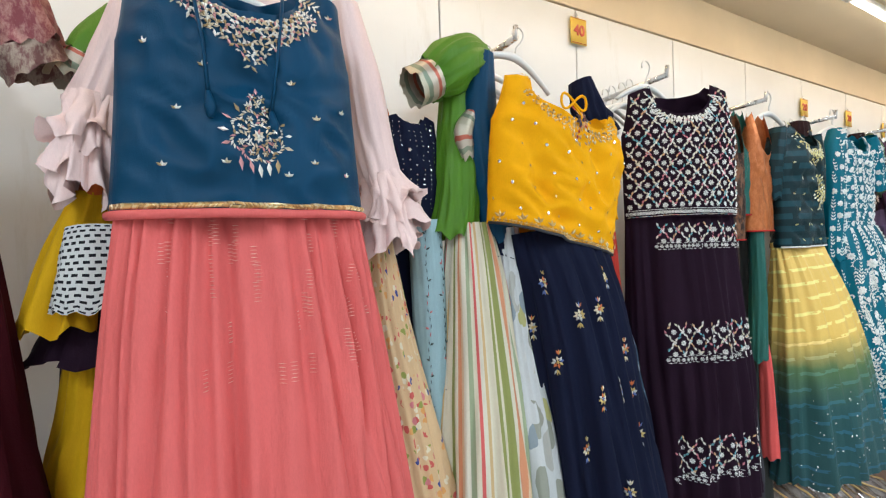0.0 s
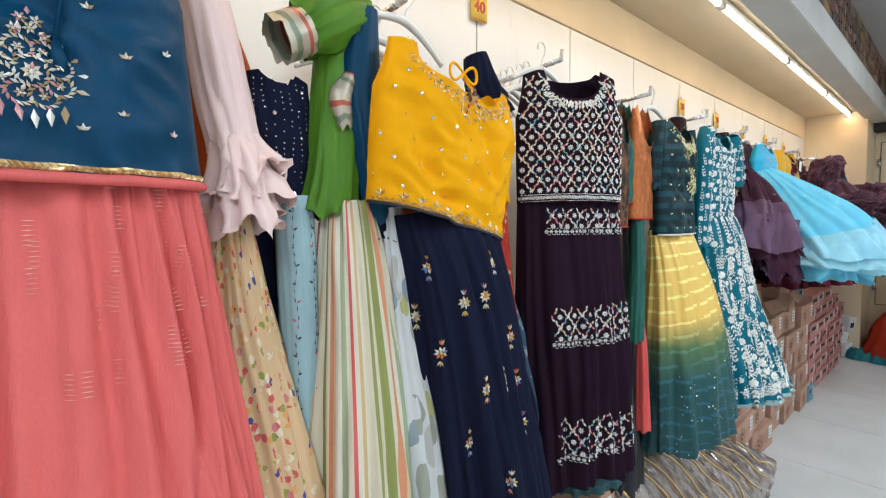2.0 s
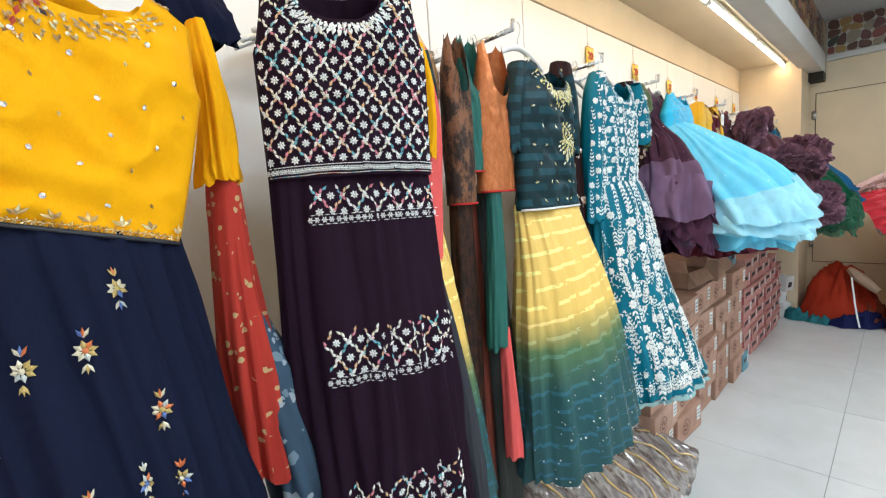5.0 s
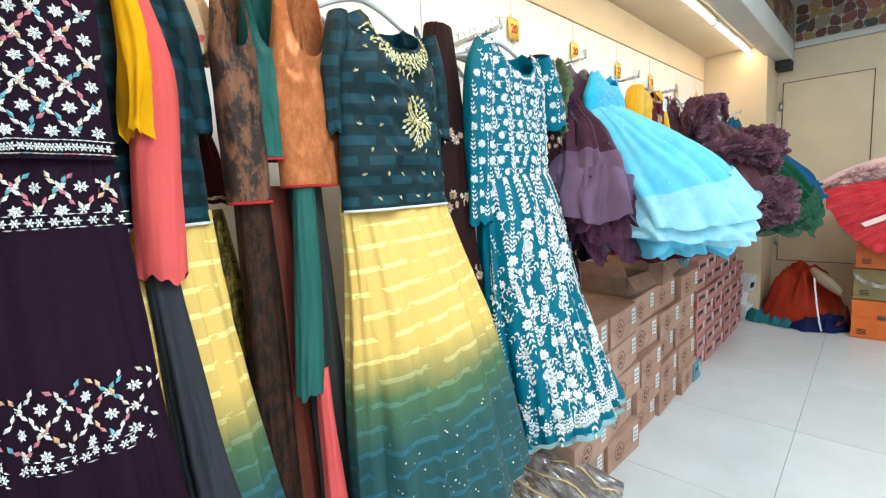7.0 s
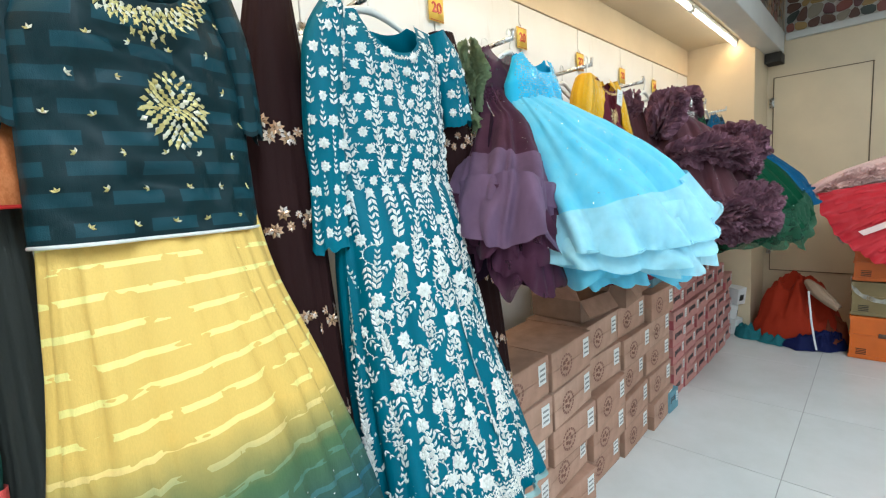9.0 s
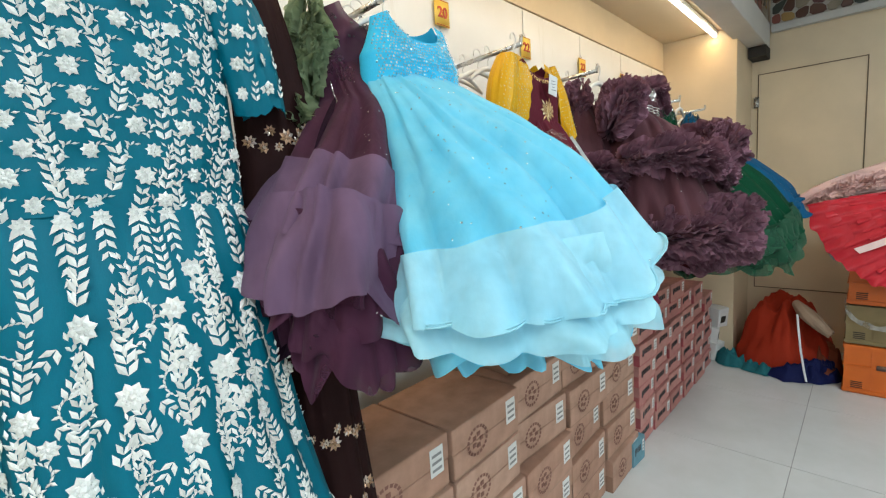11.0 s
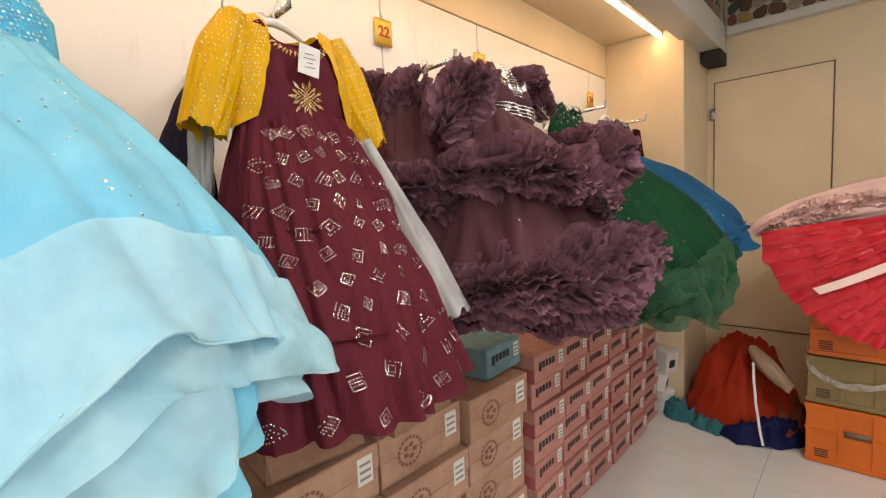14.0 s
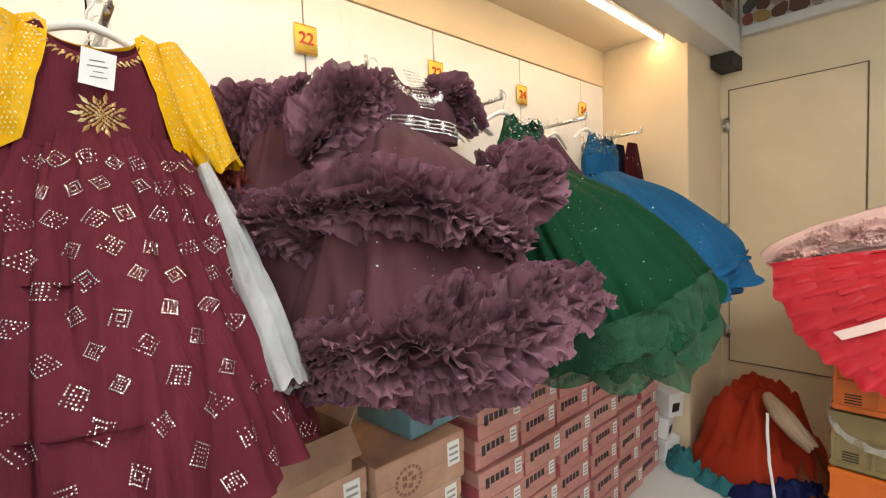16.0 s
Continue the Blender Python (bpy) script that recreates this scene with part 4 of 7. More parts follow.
# slot 10: blush chiffon top with bell sleeves, orange cape, mustard and monochrome pieces
g = garment("chiffon_top", ax, 1.8, "pale blush chiffon top with ruffled bell sleeves behind the blouse", "top")
part("body", Bodice(ax, -0.33, 1.87, 1.48, 0.165, 0.17, 0.175, 0.07, 0.03, 0.03, 0.02, 0.13, 0.005, 24.0).mesh(30, 20), BLUSH, g)
for s, q in ((1, [(-5.95, -0.39, 1.84, 0.026, 0.03), (-5.925, -0.40, 1.71, 0.034, 0.03), (-5.905, -0.40, 1.59, 0.036, 0.032), (-5.893, -0.41, 1.51, 0.038, 0.034)]), (-1, [(-6.258, -0.38, 1.84, 0.02, 0.03), (-6.278, -0.385, 1.76, 0.026, 0.03), (-6.303, -0.39, 1.67, 0.031, 0.03), (-6.325, -0.40, 1.60, 0.034, 0.03)])):
    drape(g, "sleeve", q, BLUSH, "", 48, 20, folds=2.0, amp=(0.003, 0.009), seed=25 + s)
    x, y, z = q[-1][:3]
    for n, (dz, w, o) in enumerate(((0.085, 0.040, 0.004), (0.125, 0.030, 0.010), (0.05, 0.036, 0.008)) if s < 0 else ((0.085, 0.056, 0.012), (0.125, 0.042, 0.012), (0.05, 0.050, 0.018))):
        drape(g, "ruffle", [(x, y, z + 0.012, 0.036, 0.033), (x + s * o * 0.6, y - 0.01, z - dz * 0.5, w * 0.8, 0.042), (x + s * o, y - 0.015, z - dz, w, 0.046)], BLUSH, "", 72, 14, folds=1.5, amp=(0.004, 0.024), seed=27 + s * 3 + n, hem=0.025)
piece("orange_cape", [(-6.285, -0.34, 1.72, 0.02, 0.02), (-6.30, -0.35, 1.60, 0.035, 0.025), (-6.305, -0.36, 1.475, 0.05, 0.03)], ORANGE, "bright orange chiffon cape behind a blush sleeve", "cape", amp=(0.002, 0.008), seed=30)
piece("orange_cape", [(-5.93, -0.33, 1.84, 0.03, 0.02), (-5.89, -0.35, 1.62, 0.05, 0.025), (-5.855, -0.36, 1.43, 0.075, 0.03)], ORANGE, "bright orange chiffon cape behind a blush sleeve", "cape", amp=(0.002, 0.008), seed=31)
piece("ruffled_skirt", [(-6.335, -0.36, 1.48, 0.025, 0.03), (-6.36, -0.37, 1.38, 0.04, 0.035), (-6.375, -0.38, 1.28, 0.05, 0.04)], MUSTARD, "mustard yellow tiered ruffle cloth", "skirt", amp=(0.004, 0.014), seed=32)
piece("ruffled_skirt", [(-6.345, -0.33, 1.32, 0.03, 0.03), (-6.36, -0.34, 1.15, 0.035, 0.03), (-6.37, -0.35, 1.05, 0.045, 0.04), (-6.375, -0.35, 0.8, 0.07, 0.05)], MUSTARD, "mustard yellow tiered ruffle skirt", "skirt", amp=(0.004, 0.014), seed=33)
piece("beaded_top", [(-6.325, -0.41, 1.43, 0.04, 0.03), (-6.325, -0.42, 1.37, 0.048, 0.03), (-6.33, -0.425, 1.31, 0.052, 0.03)], BLACKWHITE, "black top covered with white beads", "top", amp=(0.001, 0.004), seed=34)
piece("peplum_top", [(-6.33, -0.36, 1.33, 0.05, 0.03), (-6.335, -0.365, 1.23, 0.085, 0.04)], AUBERGINE, "aubergine peplum edge below a beaded top", "top", amp=(0.003, 0.012), seed=35)
piece("long_skirt", [(-6.33, -0.32, 1.25, 0.06, 0.03), (-6.34, -0.33, 0.9, 0.075, 0.04), (-6.34, -0.33, 0.6, 0.09, 0.05)], AUBERGINE, "dark aubergine long skirt behind", "skirt", seed=36)
# right of slot 10
piece("trousers", [(-5.925, -0.36, 1.45, 0.035, 0.03), (-5.93, -0.37, 1.1, 0.05, 0.035), (-5.91, -0.37, 0.8, 0.06, 0.04), (-5.90, -0.37, 0.5, 0.06, 0.04)], SILVERGREY, "silver grey satin trousers", "trousers", amp=(0.003, 0.008), seed=37)
g, PR = piece("printed_skirt", [(-5.905, -0.39, 1.42, 0.03, 0.03), (-5.895, -0.40, 1.25, 0.05, 0.04), (-5.87, -0.41, 1.05, 0.068, 0.055), (-5.845, -0.42, 0.85, 0.085, 0.065), (-5.835, -0.42, 0.70, 0.092, 0.07)], PRINT, "ochre silk skirt printed with bright leaves and flowers", "skirt", 80, 36, folds=2.4, amp=(0.004, 0.014), seed=38)
drape(g, "border", [(-5.842, -0.42, 0.86, 0.087, 0.067), (-5.83, -0.42, 0.62, 0.098, 0.076)], fabric("wine_brocade", (0.16, 0.035, 0.06), 0.4, 0.2, 0.3, metal=0.3), "wine brocade border", 80, 12, folds=2.4, amp=(0.012, 0.015), seed=38)

# slot 9, behind the sunflower top
g = garment("sequin_top", -5.80, 1.7, "black navy top with rows of silver sequins", "top")
SQ = Bodice(-5.805, -0.36, 1.66, 1.425, 0.06, 0.07, 0.075, 0.03, 0.02, 0.03, 0.01, 0.07, 0.005, 40.0)
part("body", SQ.mesh(30, 22), NAVY, g)
bm = bmesh.new()
rnd = random.Random(41)
for i in range(9):
    for j in range(22):
        if rnd.random() < 0.75:
            bead(bm, SQ, -5.865 + 0.015 * i + rnd.uniform(-0.001, 0.001), 1.435 + 0.0098 * j, 0.0016 + 0.0022 * (rnd.random() < 0.12), 0.4, 5)
part("sequins", bm, SILVER, g, "rows of silver sequins", False, "stuff")
piece("black_trousers", [(-5.84, -0.33, 1.45, 0.05, 0.03), (-5.85, -0.33, 1.1, 0.055, 0.035), (-5.85, -0.33, 0.6, 0.06, 0.04)], NAVY, "black trousers behind the sequin top", "trousers", seed=42)
g = garment("silk_blouse", -5.72, 1.6, "leaf green silk blouse with puffed sleeve and brocade cuff", "top")
drape(g, "body", [(-5.66, -0.37, 1.80, 0.06, 0.03), (-5.69, -0.38, 1.62, 0.055, 0.035), (-5.71, -0.39, 1.48, 0.05, 0.04), (-5.725, -0.395, 1.40, 0.058, 0.045)], LEAF, "", 60, 26, folds=2.2, amp=(0.002, 0.01), seed=43)
drape(g, "puff_sleeve", [(-5.62, -0.37, 1.815, 0.02, 0.02), (-5.68, -0.39, 1.79, 0.048, 0.042), (-5.74, -0.40, 1.75, 0.052, 0.044), (-5.775, -0.405, 1.725, 0.038, 0.036)], LEAF, "", 60, 24, folds=2.4, amp=(0.004, 0.008), seed=44)
drape(g, "cuff", [(-5.772, -0.406, 1.727, 0.041, 0.038), (-5.82, -0.41, 1.70, 0.039, 0.035)], BROCADE, "gold striped brocade cuff", 40, 8, amp=(0.001, 0.002), seed=45)
g = garment("silk_blouse", -5.64, 1.6, "petrol blue silk blouse sleeve with brocade edge", "top")
drape(g, "sleeve", [(-5.645, -0.395, 1.80, 0.03, 0.03), (-5.655, -0.40, 1.68, 0.04, 0.035), (-5.65, -0.41, 1.53, 0.038, 0.035), (-5.635, -0.415, 1.40, 0.04, 0.035)], PETROL, "", 44, 28, folds=2.0, amp=(0.002, 0.006), seed=46)
drape(g, "cuff", [(-5.685, -0.415, 1.665, 0.012, 0.012), (-5.71, -0.42, 1.62, 0.02, 0.018), (-5.70, -0.42, 1.57, 0.012, 0.01)], BROCADE, "gold brocade edge", 24, 8, amp=(0.001, 0.003), seed=47)
drape(g, "hem", [(-5.635, -0.41, 1.42, 0.03, 0.03), (-5.63, -0.41, 1.36, 0.035, 0.03)], NAVY, "", 24, 6, seed=47)
g, SK = piece("trousers", [(-5.79, -0.385, 1.44, 0.034, 0.03), (-5.785, -0.39, 1.2, 0.035, 0.032), (-5.785, -0.39, 0.9, 0.037, 0.033), (-5.785, -0.39, 0.6, 0.04, 0.036)], SKY, "pale blue trousers embroidered with climbing vines", "trousers", amp=(0.002, 0.006), seed=48)
bm = bmesh.new()
for col in (-5.803, -5.772):
    for j in range(46):
        z = 0.70 + j * 0.0158
        leaf(bm, SK, col + 0.0015 * math.sin(j), z, 90 + 8 * math.sin(j * 1.3), 0.012, 0.0022)
        if j % 2:
            leaf(bm, SK, col, z, 150 if j % 4 == 1 else 30, 0.010, 0.0045)
part("vine", bm, thread_mix("vine_threads", [(0, (0.05, 0.07, 0.07)), (0.8, (0.5, 0.12, 0.12))], 0.6, 0), SK and g, "stitched dark vines", False, "stuff")
g, ST = piece("striped_skirt", [(-5.69, -0.40, 1.43, 0.045, 0.04), (-5.69, -0.41, 1.3, 0.065, 0.055), (-5.69, -0.42, 1.05, 0.088, 0.075), (-5.695, -0.43, 0.86, 0.10, 0.085)], STRIPES, "ivory silk skirt with woven coloured stripes", "skirt", 96, 36, folds=2.6, amp=(0.005, 0.016), seed=49)
drape(g, "border", [(-5.695, -0.43, 0.862, 0.102, 0.087), (-5.70, -0.43, 0.72, 0.112, 0.095)], fabric("olive_silk", (0.12, 0.15, 0.03), 0.45), "olive hem border", 96, 8, folds=2.6, amp=(0.016, 0.018), seed=49)
piece("floral_skirt", [(-5.61, -0.42, 1.42, 0.024, 0.03), (-5.60, -0.43, 1.2, 0.036, 0.045), (-5.575, -0.445, 0.95, 0.05, 0.06), (-5.55, -0.45, 0.6, 0.07, 0.075)], FLORAL, "white silk skirt with grey and yellow floral print", "skirt", 60, 30, folds=2.4, amp=(0.004, 0.012), seed=50)
piece("blue_skirt", [(-5.22, -0.36, 1.2, 0.03, 0.04), (-5.16, -0.37, 0.95, 0.06, 0.06), (-5.10, -0.38, 0.65, 0.09, 0.08)], fabric("blue_print", (0.05, 0.10, 0.16), 0.5, colour_from=printed((0.05, 0.09, 0.14), [(0, (0.4, 0.45, 0.5)), (0.5, (0.2, 0.28, 0.34))], 40, 0.4)), "blue and white printed skirt hem", "skirt", seed=51)
piece("red_skirt", [(-5.235, -0.36, 1.5, 0.02, 0.03), (-5.235, -0.37, 1.2, 0.035, 0.04), (-5.23, -0.37, 0.9, 0.05, 0.05)], RED_DOT, "red skirt with gold dots", "skirt", seed=52)
piece("navy_blouse", [(-5.27, -0.33, 1.82, 0.03, 0.03), (-5.25, -0.34, 1.74, 0.05, 0.035), (-5.22, -0.35, 1.67, 0.04, 0.03)], NAVY, "navy blouse sleeve behind", "top", seed=53)
piece("yellow_blouse", [(-5.255, -0.38, 1.70, 0.012, 0.02), (-5.245, -0.385, 1.58, 0.018, 0.025), (-5.245, -0.385, 1.44, 0.02, 0.02)], SUNNY, "yellow blouse edge behind", "top", seed=54)

# slot 8, behind the lattice top, and towards slot 7
piece("salmon_blouse", [(-4.815, -0.42, 1.72, 0.02, 0.025), (-4.80, -0.43, 1.58, 0.033, 0.03), (-4.812, -0.435, 1.42, 0.034, 0.03), (-4.822, -0.435, 1.26, 0.034, 0.028)], SALMON, "salmon pink sleeve with tiny beads", "top", 40, 22, amp=(0.001, 0.004), seed=60)
piece("yellow_blouse", [(-4.835, -0.45, 1.72, 0.010, 0.02), (-4.825, -0.46, 1.60, 0.013, 0.02), (-4.835, -0.455, 1.48, 0.008, 0.015)], SUNNY, "yellow blouse edge beside the salmon sleeve", "top", 24, 10, seed=61)
piece("denim_blouse", [(-4.72, -0.30, 1.80, 0.03, 0.03), (-4.71, -0.31, 1.73, 0.05, 0.03), (-4.70, -0.32, 1.64, 0.035, 0.03)], PRINT, "printed cuff of a folded blouse", "top", 32, 12, seed=62)
piece("grey_trousers", [(-4.822, -0.425, 1.275, 0.022, 0.014), (-4.815, -0.475, 1.0, 0.03, 0.03), (-4.80, -0.485, 0.75, 0.036, 0.035), (-4.795, -0.485, 0.55, 0.04, 0.035)], fabric("charcoal_cloth", (0.05, 0.05, 0.06), 0.6), "charcoal trousers behind the dark skirt", "trousers", seed=63)

# slot 7, brocade vests and long trousers
TWO_TONE = fabric("brocade_over_plum", (0.1, 0.05, 0.03), 0.45, 0.2, 0.4, colour_from=by_noise((0.026, 0.017, 0.013), (0.075, 0.032, 0.02), 55.0), metal=0.3)


def vest(x, y, zs, zh, half, material, label, seed):
    g = garment("brocade_vest", x, zh, label, "top")
    b = Bodice(x, y, zs, zh, half * 0.66, half, half * 0.98, half * 0.48, 0.15, 0.035, 0.02, 0.15, 0.004, seed)
    part("body", b.mesh(32, 28), material, g)
    part("piping", rod_mesh(bmesh.new(), [b.point(u / 8, zh + 0.002) + Vector((0, -0.002, 0)) for u in range(-8, 9)], 0.0028, 6), RED, g, "red piping")
    return g


vest(-4.515, -0.40, 1.80, 1.395, 0.074, COPPER, "copper orange brocade vest with red piping", 70)
vest(-4.588, -0.375, 1.81, 1.45, 0.045, GREEN_SATIN, "sea green satin vest", 71)
vest(-4.648, -0.385, 1.80, 1.368, 0.042, BROWN, "brown gold brocade vest", 72)
g, MB = piece("maroon_blouse", [(-4.70, -0.25, 1.62, 0.012, 0.02), (-4.692, -0.255, 1.53, 0.028, 0.03), (-4.685, -0.26, 1.45, 0.040, 0.03), (-4.677, -0.265, 1.37, 0.052, 0.03)], MAROON, "dark maroon blouse with a beaded gold hem", "top", 48, 20, amp=(0.002, 0.006), seed=73)
bm = bmesh.new()
for i in range(40):
    leaf(bm, MB, -4.727 + 0.0025 * i, 1.378, 40 if i % 2 else 140, 0.010, 0.0045)
part("gold_border", bm, GOLD, g, "gold beaded hem", False, "stuff")
piece("brocade_skirt", [(-4.685, -0.29, 1.36, 0.018, 0.025), (-4.672, -0.295, 1.2, 0.026, 0.03), (-4.655, -0.30, 1.0, 0.026, 0.03)], fabric("olive_brocade", (0.16, 0.12, 0.02), 0.4, colour_from=by_noise((0.06, 0.045, 0.012), (0.30, 0.22, 0.05), 60.0), metal=0.35), "olive gold brocade skirt edge", "skirt", 40, 20, amp=(0.002, 0.006), seed=73.5)
piece("satin_trousers", [(-4.545, -0.41, 1.40, 0.02, 0.02), (-4.562, -0.42, 1.2, 0.024, 0.022), (-4.582, -0.425, 0.97, 0.026, 0.022)], GREEN_SATIN, "shiny sea green satin trouser leg", "trousers", 40, 24, amp=(0.003, 0.007), seed=74)
piece("brocade_trousers", [(-4.635, -0.37, 1.40, 0.032, 0.025), (-4.635, -0.365, 1.1, 0.036, 0.03), (-4.64, -0.355, 0.8, 0.045, 0.04), (-4.645, -0.355, 0.5, 0.05, 0.045)], TWO_TONE, "brown brocade trousers hanging from the rod", "trousers", amp=(0.003, 0.01), seed=75)
piece("brocade_trousers", [(-4.58, -0.33, 1.40, 0.035, 0.03), (-4.585, -0.34, 1.1, 0.04, 0.035), (-4.59, -0.34, 0.8, 0.045, 0.04), (-4.59, -0.34, 0.45, 0.05, 0.045)], fabric("rust_cloth", (0.17, 0.04, 0.025), 0.55), "rust brown trousers hanging from the rod", "trousers", amp=(0.003, 0.01), seed=76)
piece("grey_trousers", [(-4.51, -0.35, 1.42, 0.035, 0.03), (-4.51, -0.36, 1.1, 0.04, 0.035), (-4.51, -0.36, 0.8, 0.045, 0.04), (-4.50, -0.36, 0.4, 0.05, 0.04)], fabric("dark_grey_cloth", (0.06, 0.065, 0.06), 0.6), "dark grey trousers hanging from the rod", "trousers", seed=77)
piece("red_dupatta", [(-4.555, -0.43, 1.02, 0.012, 0.015), (-4.56, -0.44, 0.9, 0.014, 0.02), (-4.555, -0.445, 0.65, 0.022, 0.025)], SALMON, "red stole edge beside the ombre skirt", "stole", 32, 18, amp=(0.001, 0.004), seed=78)
piece("royal_blouse", [(-4.00, -0.22, 1.80, 0.03, 0.03), (-4.02, -0.23, 1.70, 0.06, 0.035), (-4.03, -0.23, 1.55, 0.06, 0.03)], ROYAL, "royal blue blouse behind", "top", seed=79)

# chocolate velvet dresses with rose gold sequins behind the peacock dress
for x, y, sgn, sd in ((-4.03, -0.33, -1, 80), (-3.52, -0.34, 1, 81)):
    g = garment("velvet_dress", x, 1.4, "chocolate velvet dress with rose gold sequin motifs", "dress")
    c = drape(g, "dress", [(x, y, 1.83, 0.045, 0.03), (x + sgn * 0.02, y - 0.01, 1.6, 0.075, 0.05), (x + sgn * 0.03, y - 0.02, 1.3, 0.085, 0.06), (x + sgn * 0.035, y - 0.04, 1.0, 0.088, 0.075), (x + sgn * 0.035, y - 0.06, 0.72, 0.09, 0.085)], CHOCOLATE, "", 64, 34, folds=2.0, amp=(0.003, 0.012), seed=sd)
    bm = bmesh.new()
    rnd = random.Random(sd)
    for z in (1.52, 1.34, 1.12, 0.92, 0.78):
        for i in range(11):
            rosette(bm, c, x + sgn * 0.03 + (i - 5) * 0.015 + rnd.uniform(-0.004, 0.004), z + rnd.uniform(-0.02, 0.02), rnd.uniform(0.009, 0.017), 8, rnd.uniform(0, 70))
    part("sequin_work", bm, ROSEGOLD, g, "rose gold sequin flowers", False, "stuff")

# slot 4 and beside the bolero: navy net dress, white ruffled sleeve, white stole
piece("net_dress", [(-2.80, -0.29, 1.68, 0.010, 0.02), (-2.81, -0.29, 1.62, 0.03, 0.03), (-2.83, -0.30, 1.50, 0.05, 0.04), (-2.84, -0.31, 1.35, 0.06, 0.05)], fabric("midnight_net", (0.02, 0.018, 0.04), 0.6, 0.1), "midnight blue net dress with straps", "dress", seed=82)
piece("net_ruffle", [(-2.80, -0.35, 1.64, 0.012, 0.02), (-2.815, -0.36, 1.57, 0.02, 0.022), (-2.825, -0.365, 1.50, 0.018, 0.02), (-2.83, -0.365, 1.43, 0.016, 0.018)], WHITE_NET, "white frilled net sleeve", "top", 48, 24, folds=3.0, amp=(0.006, 0.008), seed=83)
piece("net_stole", [(-2.475, -0.45, 1.56, 0.012, 0.02), (-2.45, -0.52, 1.42, 0.024, 0.03), (-2.43, -0.60, 1.28, 0.032, 0.03), (-2.42, -0.68, 1.15, 0.03, 0.03)], WHITE_NET, "sheer white net stole hanging down the wine dress", "stole", 40, 24, folds=2.0, amp=(0.003, 0.007), seed=84)
# slot 2..0: further gowns seen edge on
piece("plum_gown", [(-1.15, -0.36, 1.75, 0.05, 0.03), (-1.12, -0.42, 1.55, 0.09, 0.09), (-1.08, -0.52, 1.3, 0.16, 0.18), (-1.06, -0.56, 1.18, 0.19, 0.22)], PLUM, "plum net gown between green and blue gowns", "dress", seed=85)
sk0 = slot_x(0)
for i, (dy, m, w) in enumerate(((-0.10, NAVY, 0.10), (-0.16, RED, 0.09), (-0.22, NAVY, 0.10), (-0.29, MAROON, 0.10))):
    x = sk0 + 0.012 * i
    g, c = piece("party_dress", [(x, dy, 1.83, 0.05, 0.012), (x, dy, 1.72, w * 0.8, 0.02), (x + 0.01, dy - 0.01, 1.55, w, 0.03), (x + 0.02, dy - 0.03, 1.3, w + 0.06, 0.06), (x + 0.03, dy - 0.05, 1.12, w + 0.1, 0.09)], m, "dark sequinned party dress on the last rod", "dress", seed=86 + i)
    sequins(g, c, x - 0.12, x + 0.14, 1.2, 1.75, 60, 0.003, SILVER, 90 + i)

# ---- embroidery and trimmings ----
def neck_border(bm, top, rows, gap, size, point=0.0, tilt=0):
    for r in range(rows):
        n = int(46 - 4 * r)
        for i in range(n + 1):
            t = -1 + 2 * i / n
            a = t * (top.neck + gap * (r + 0.7))
            z = top.zs - (top.deep + gap * (r + 0.7)) * math.sqrt(max(0, 1 - abs(t) ** 2.4)) - point * max(0, 1 - abs(t) * 2.2) ** 1.5 * (r / max(rows - 1, 1)) - 0.006
            ang = math.degrees(math.atan2(-(1 - abs(t)) - 0.1, t)) + tilt * (1 if i % 2 else -1)
            leaf(bm, top, top.cx + a, z, ang, size * (1 + 0.4 * (i % 2)), size * 0.5)
            if (i + r) % 3 == 0:
                bead(bm, top, top.cx + a, z, size * 0.3)


def medallion(bm, cloth, x, z, rx, rz, rings=5):
    rosette(bm, cloth, x, z, rx * 0.25, 8)
    for r in range(1, rings + 1):
        k = r / rings
        n = 6 + 4 * r
        for i in range(n):
            a = math.tau * (i + (0.5 if r % 2 else 0)) / n + math.pi / 2
            spike = 1 + 0.22 * abs(math.cos(2 * a))
            px, pz = x + rx * k * math.cos(a) * spike * 0.8, z + rz * k * math.sin(a) * spike * 0.8
            leaf(bm, cloth, px, pz, math.degrees(a) - 14 * math.cos(a), rx * 0.30, rx * 0.21)
            if i % 2 == 0:
                bead(bm, cloth, px, pz, rx * 0.06)


def sprig(bm, cloth, x, z, s, turn=90):
    for d in (-55, 0, 55):
        leaf(bm, cloth, x, z, turn + d, s, s * 0.5)


# A
lehengas = [o for o in bpy.data.objects if o.name.startswith("lehenga_set") and o.parent is None]
A_thing, B_thing, C_thing = lehengas[0], lehengas[1], lehengas[2]
bm = bmesh.new()
neck_border(bm, A_top, 5, 0.0062, 0.0085, 0.035, 40)
neck_border(bm, A_top, 5, 0.0062, 0.0075, 0.035, -70)
mx0, mz0 = ax + 0.005, 1.546
rosette(bm, A_top, mx0, mz0, 0.010, 8)
for i in range(8):
    a = radians(22.5 + 45 * i)
    px, pz = mx0 + 0.024 * math.cos(a), mz0 + 0.025 * math.sin(a)
    for j in range(11):
        b = a + radians(150 + 26 * j)
        leaf(bm, A_top, px + 0.0095 * math.cos(b), pz + 0.0095 * math.sin(b), math.degrees(b) + 70, 0.0085, 0.0036)
    rosette(bm, A_top, px, pz, 0.0055, 6)
    leaf(bm, A_top, mx0 + 0.013 * math.cos(a), mz0 + 0.014 * math.sin(a), math.degrees(a), 0.010, 0.004)
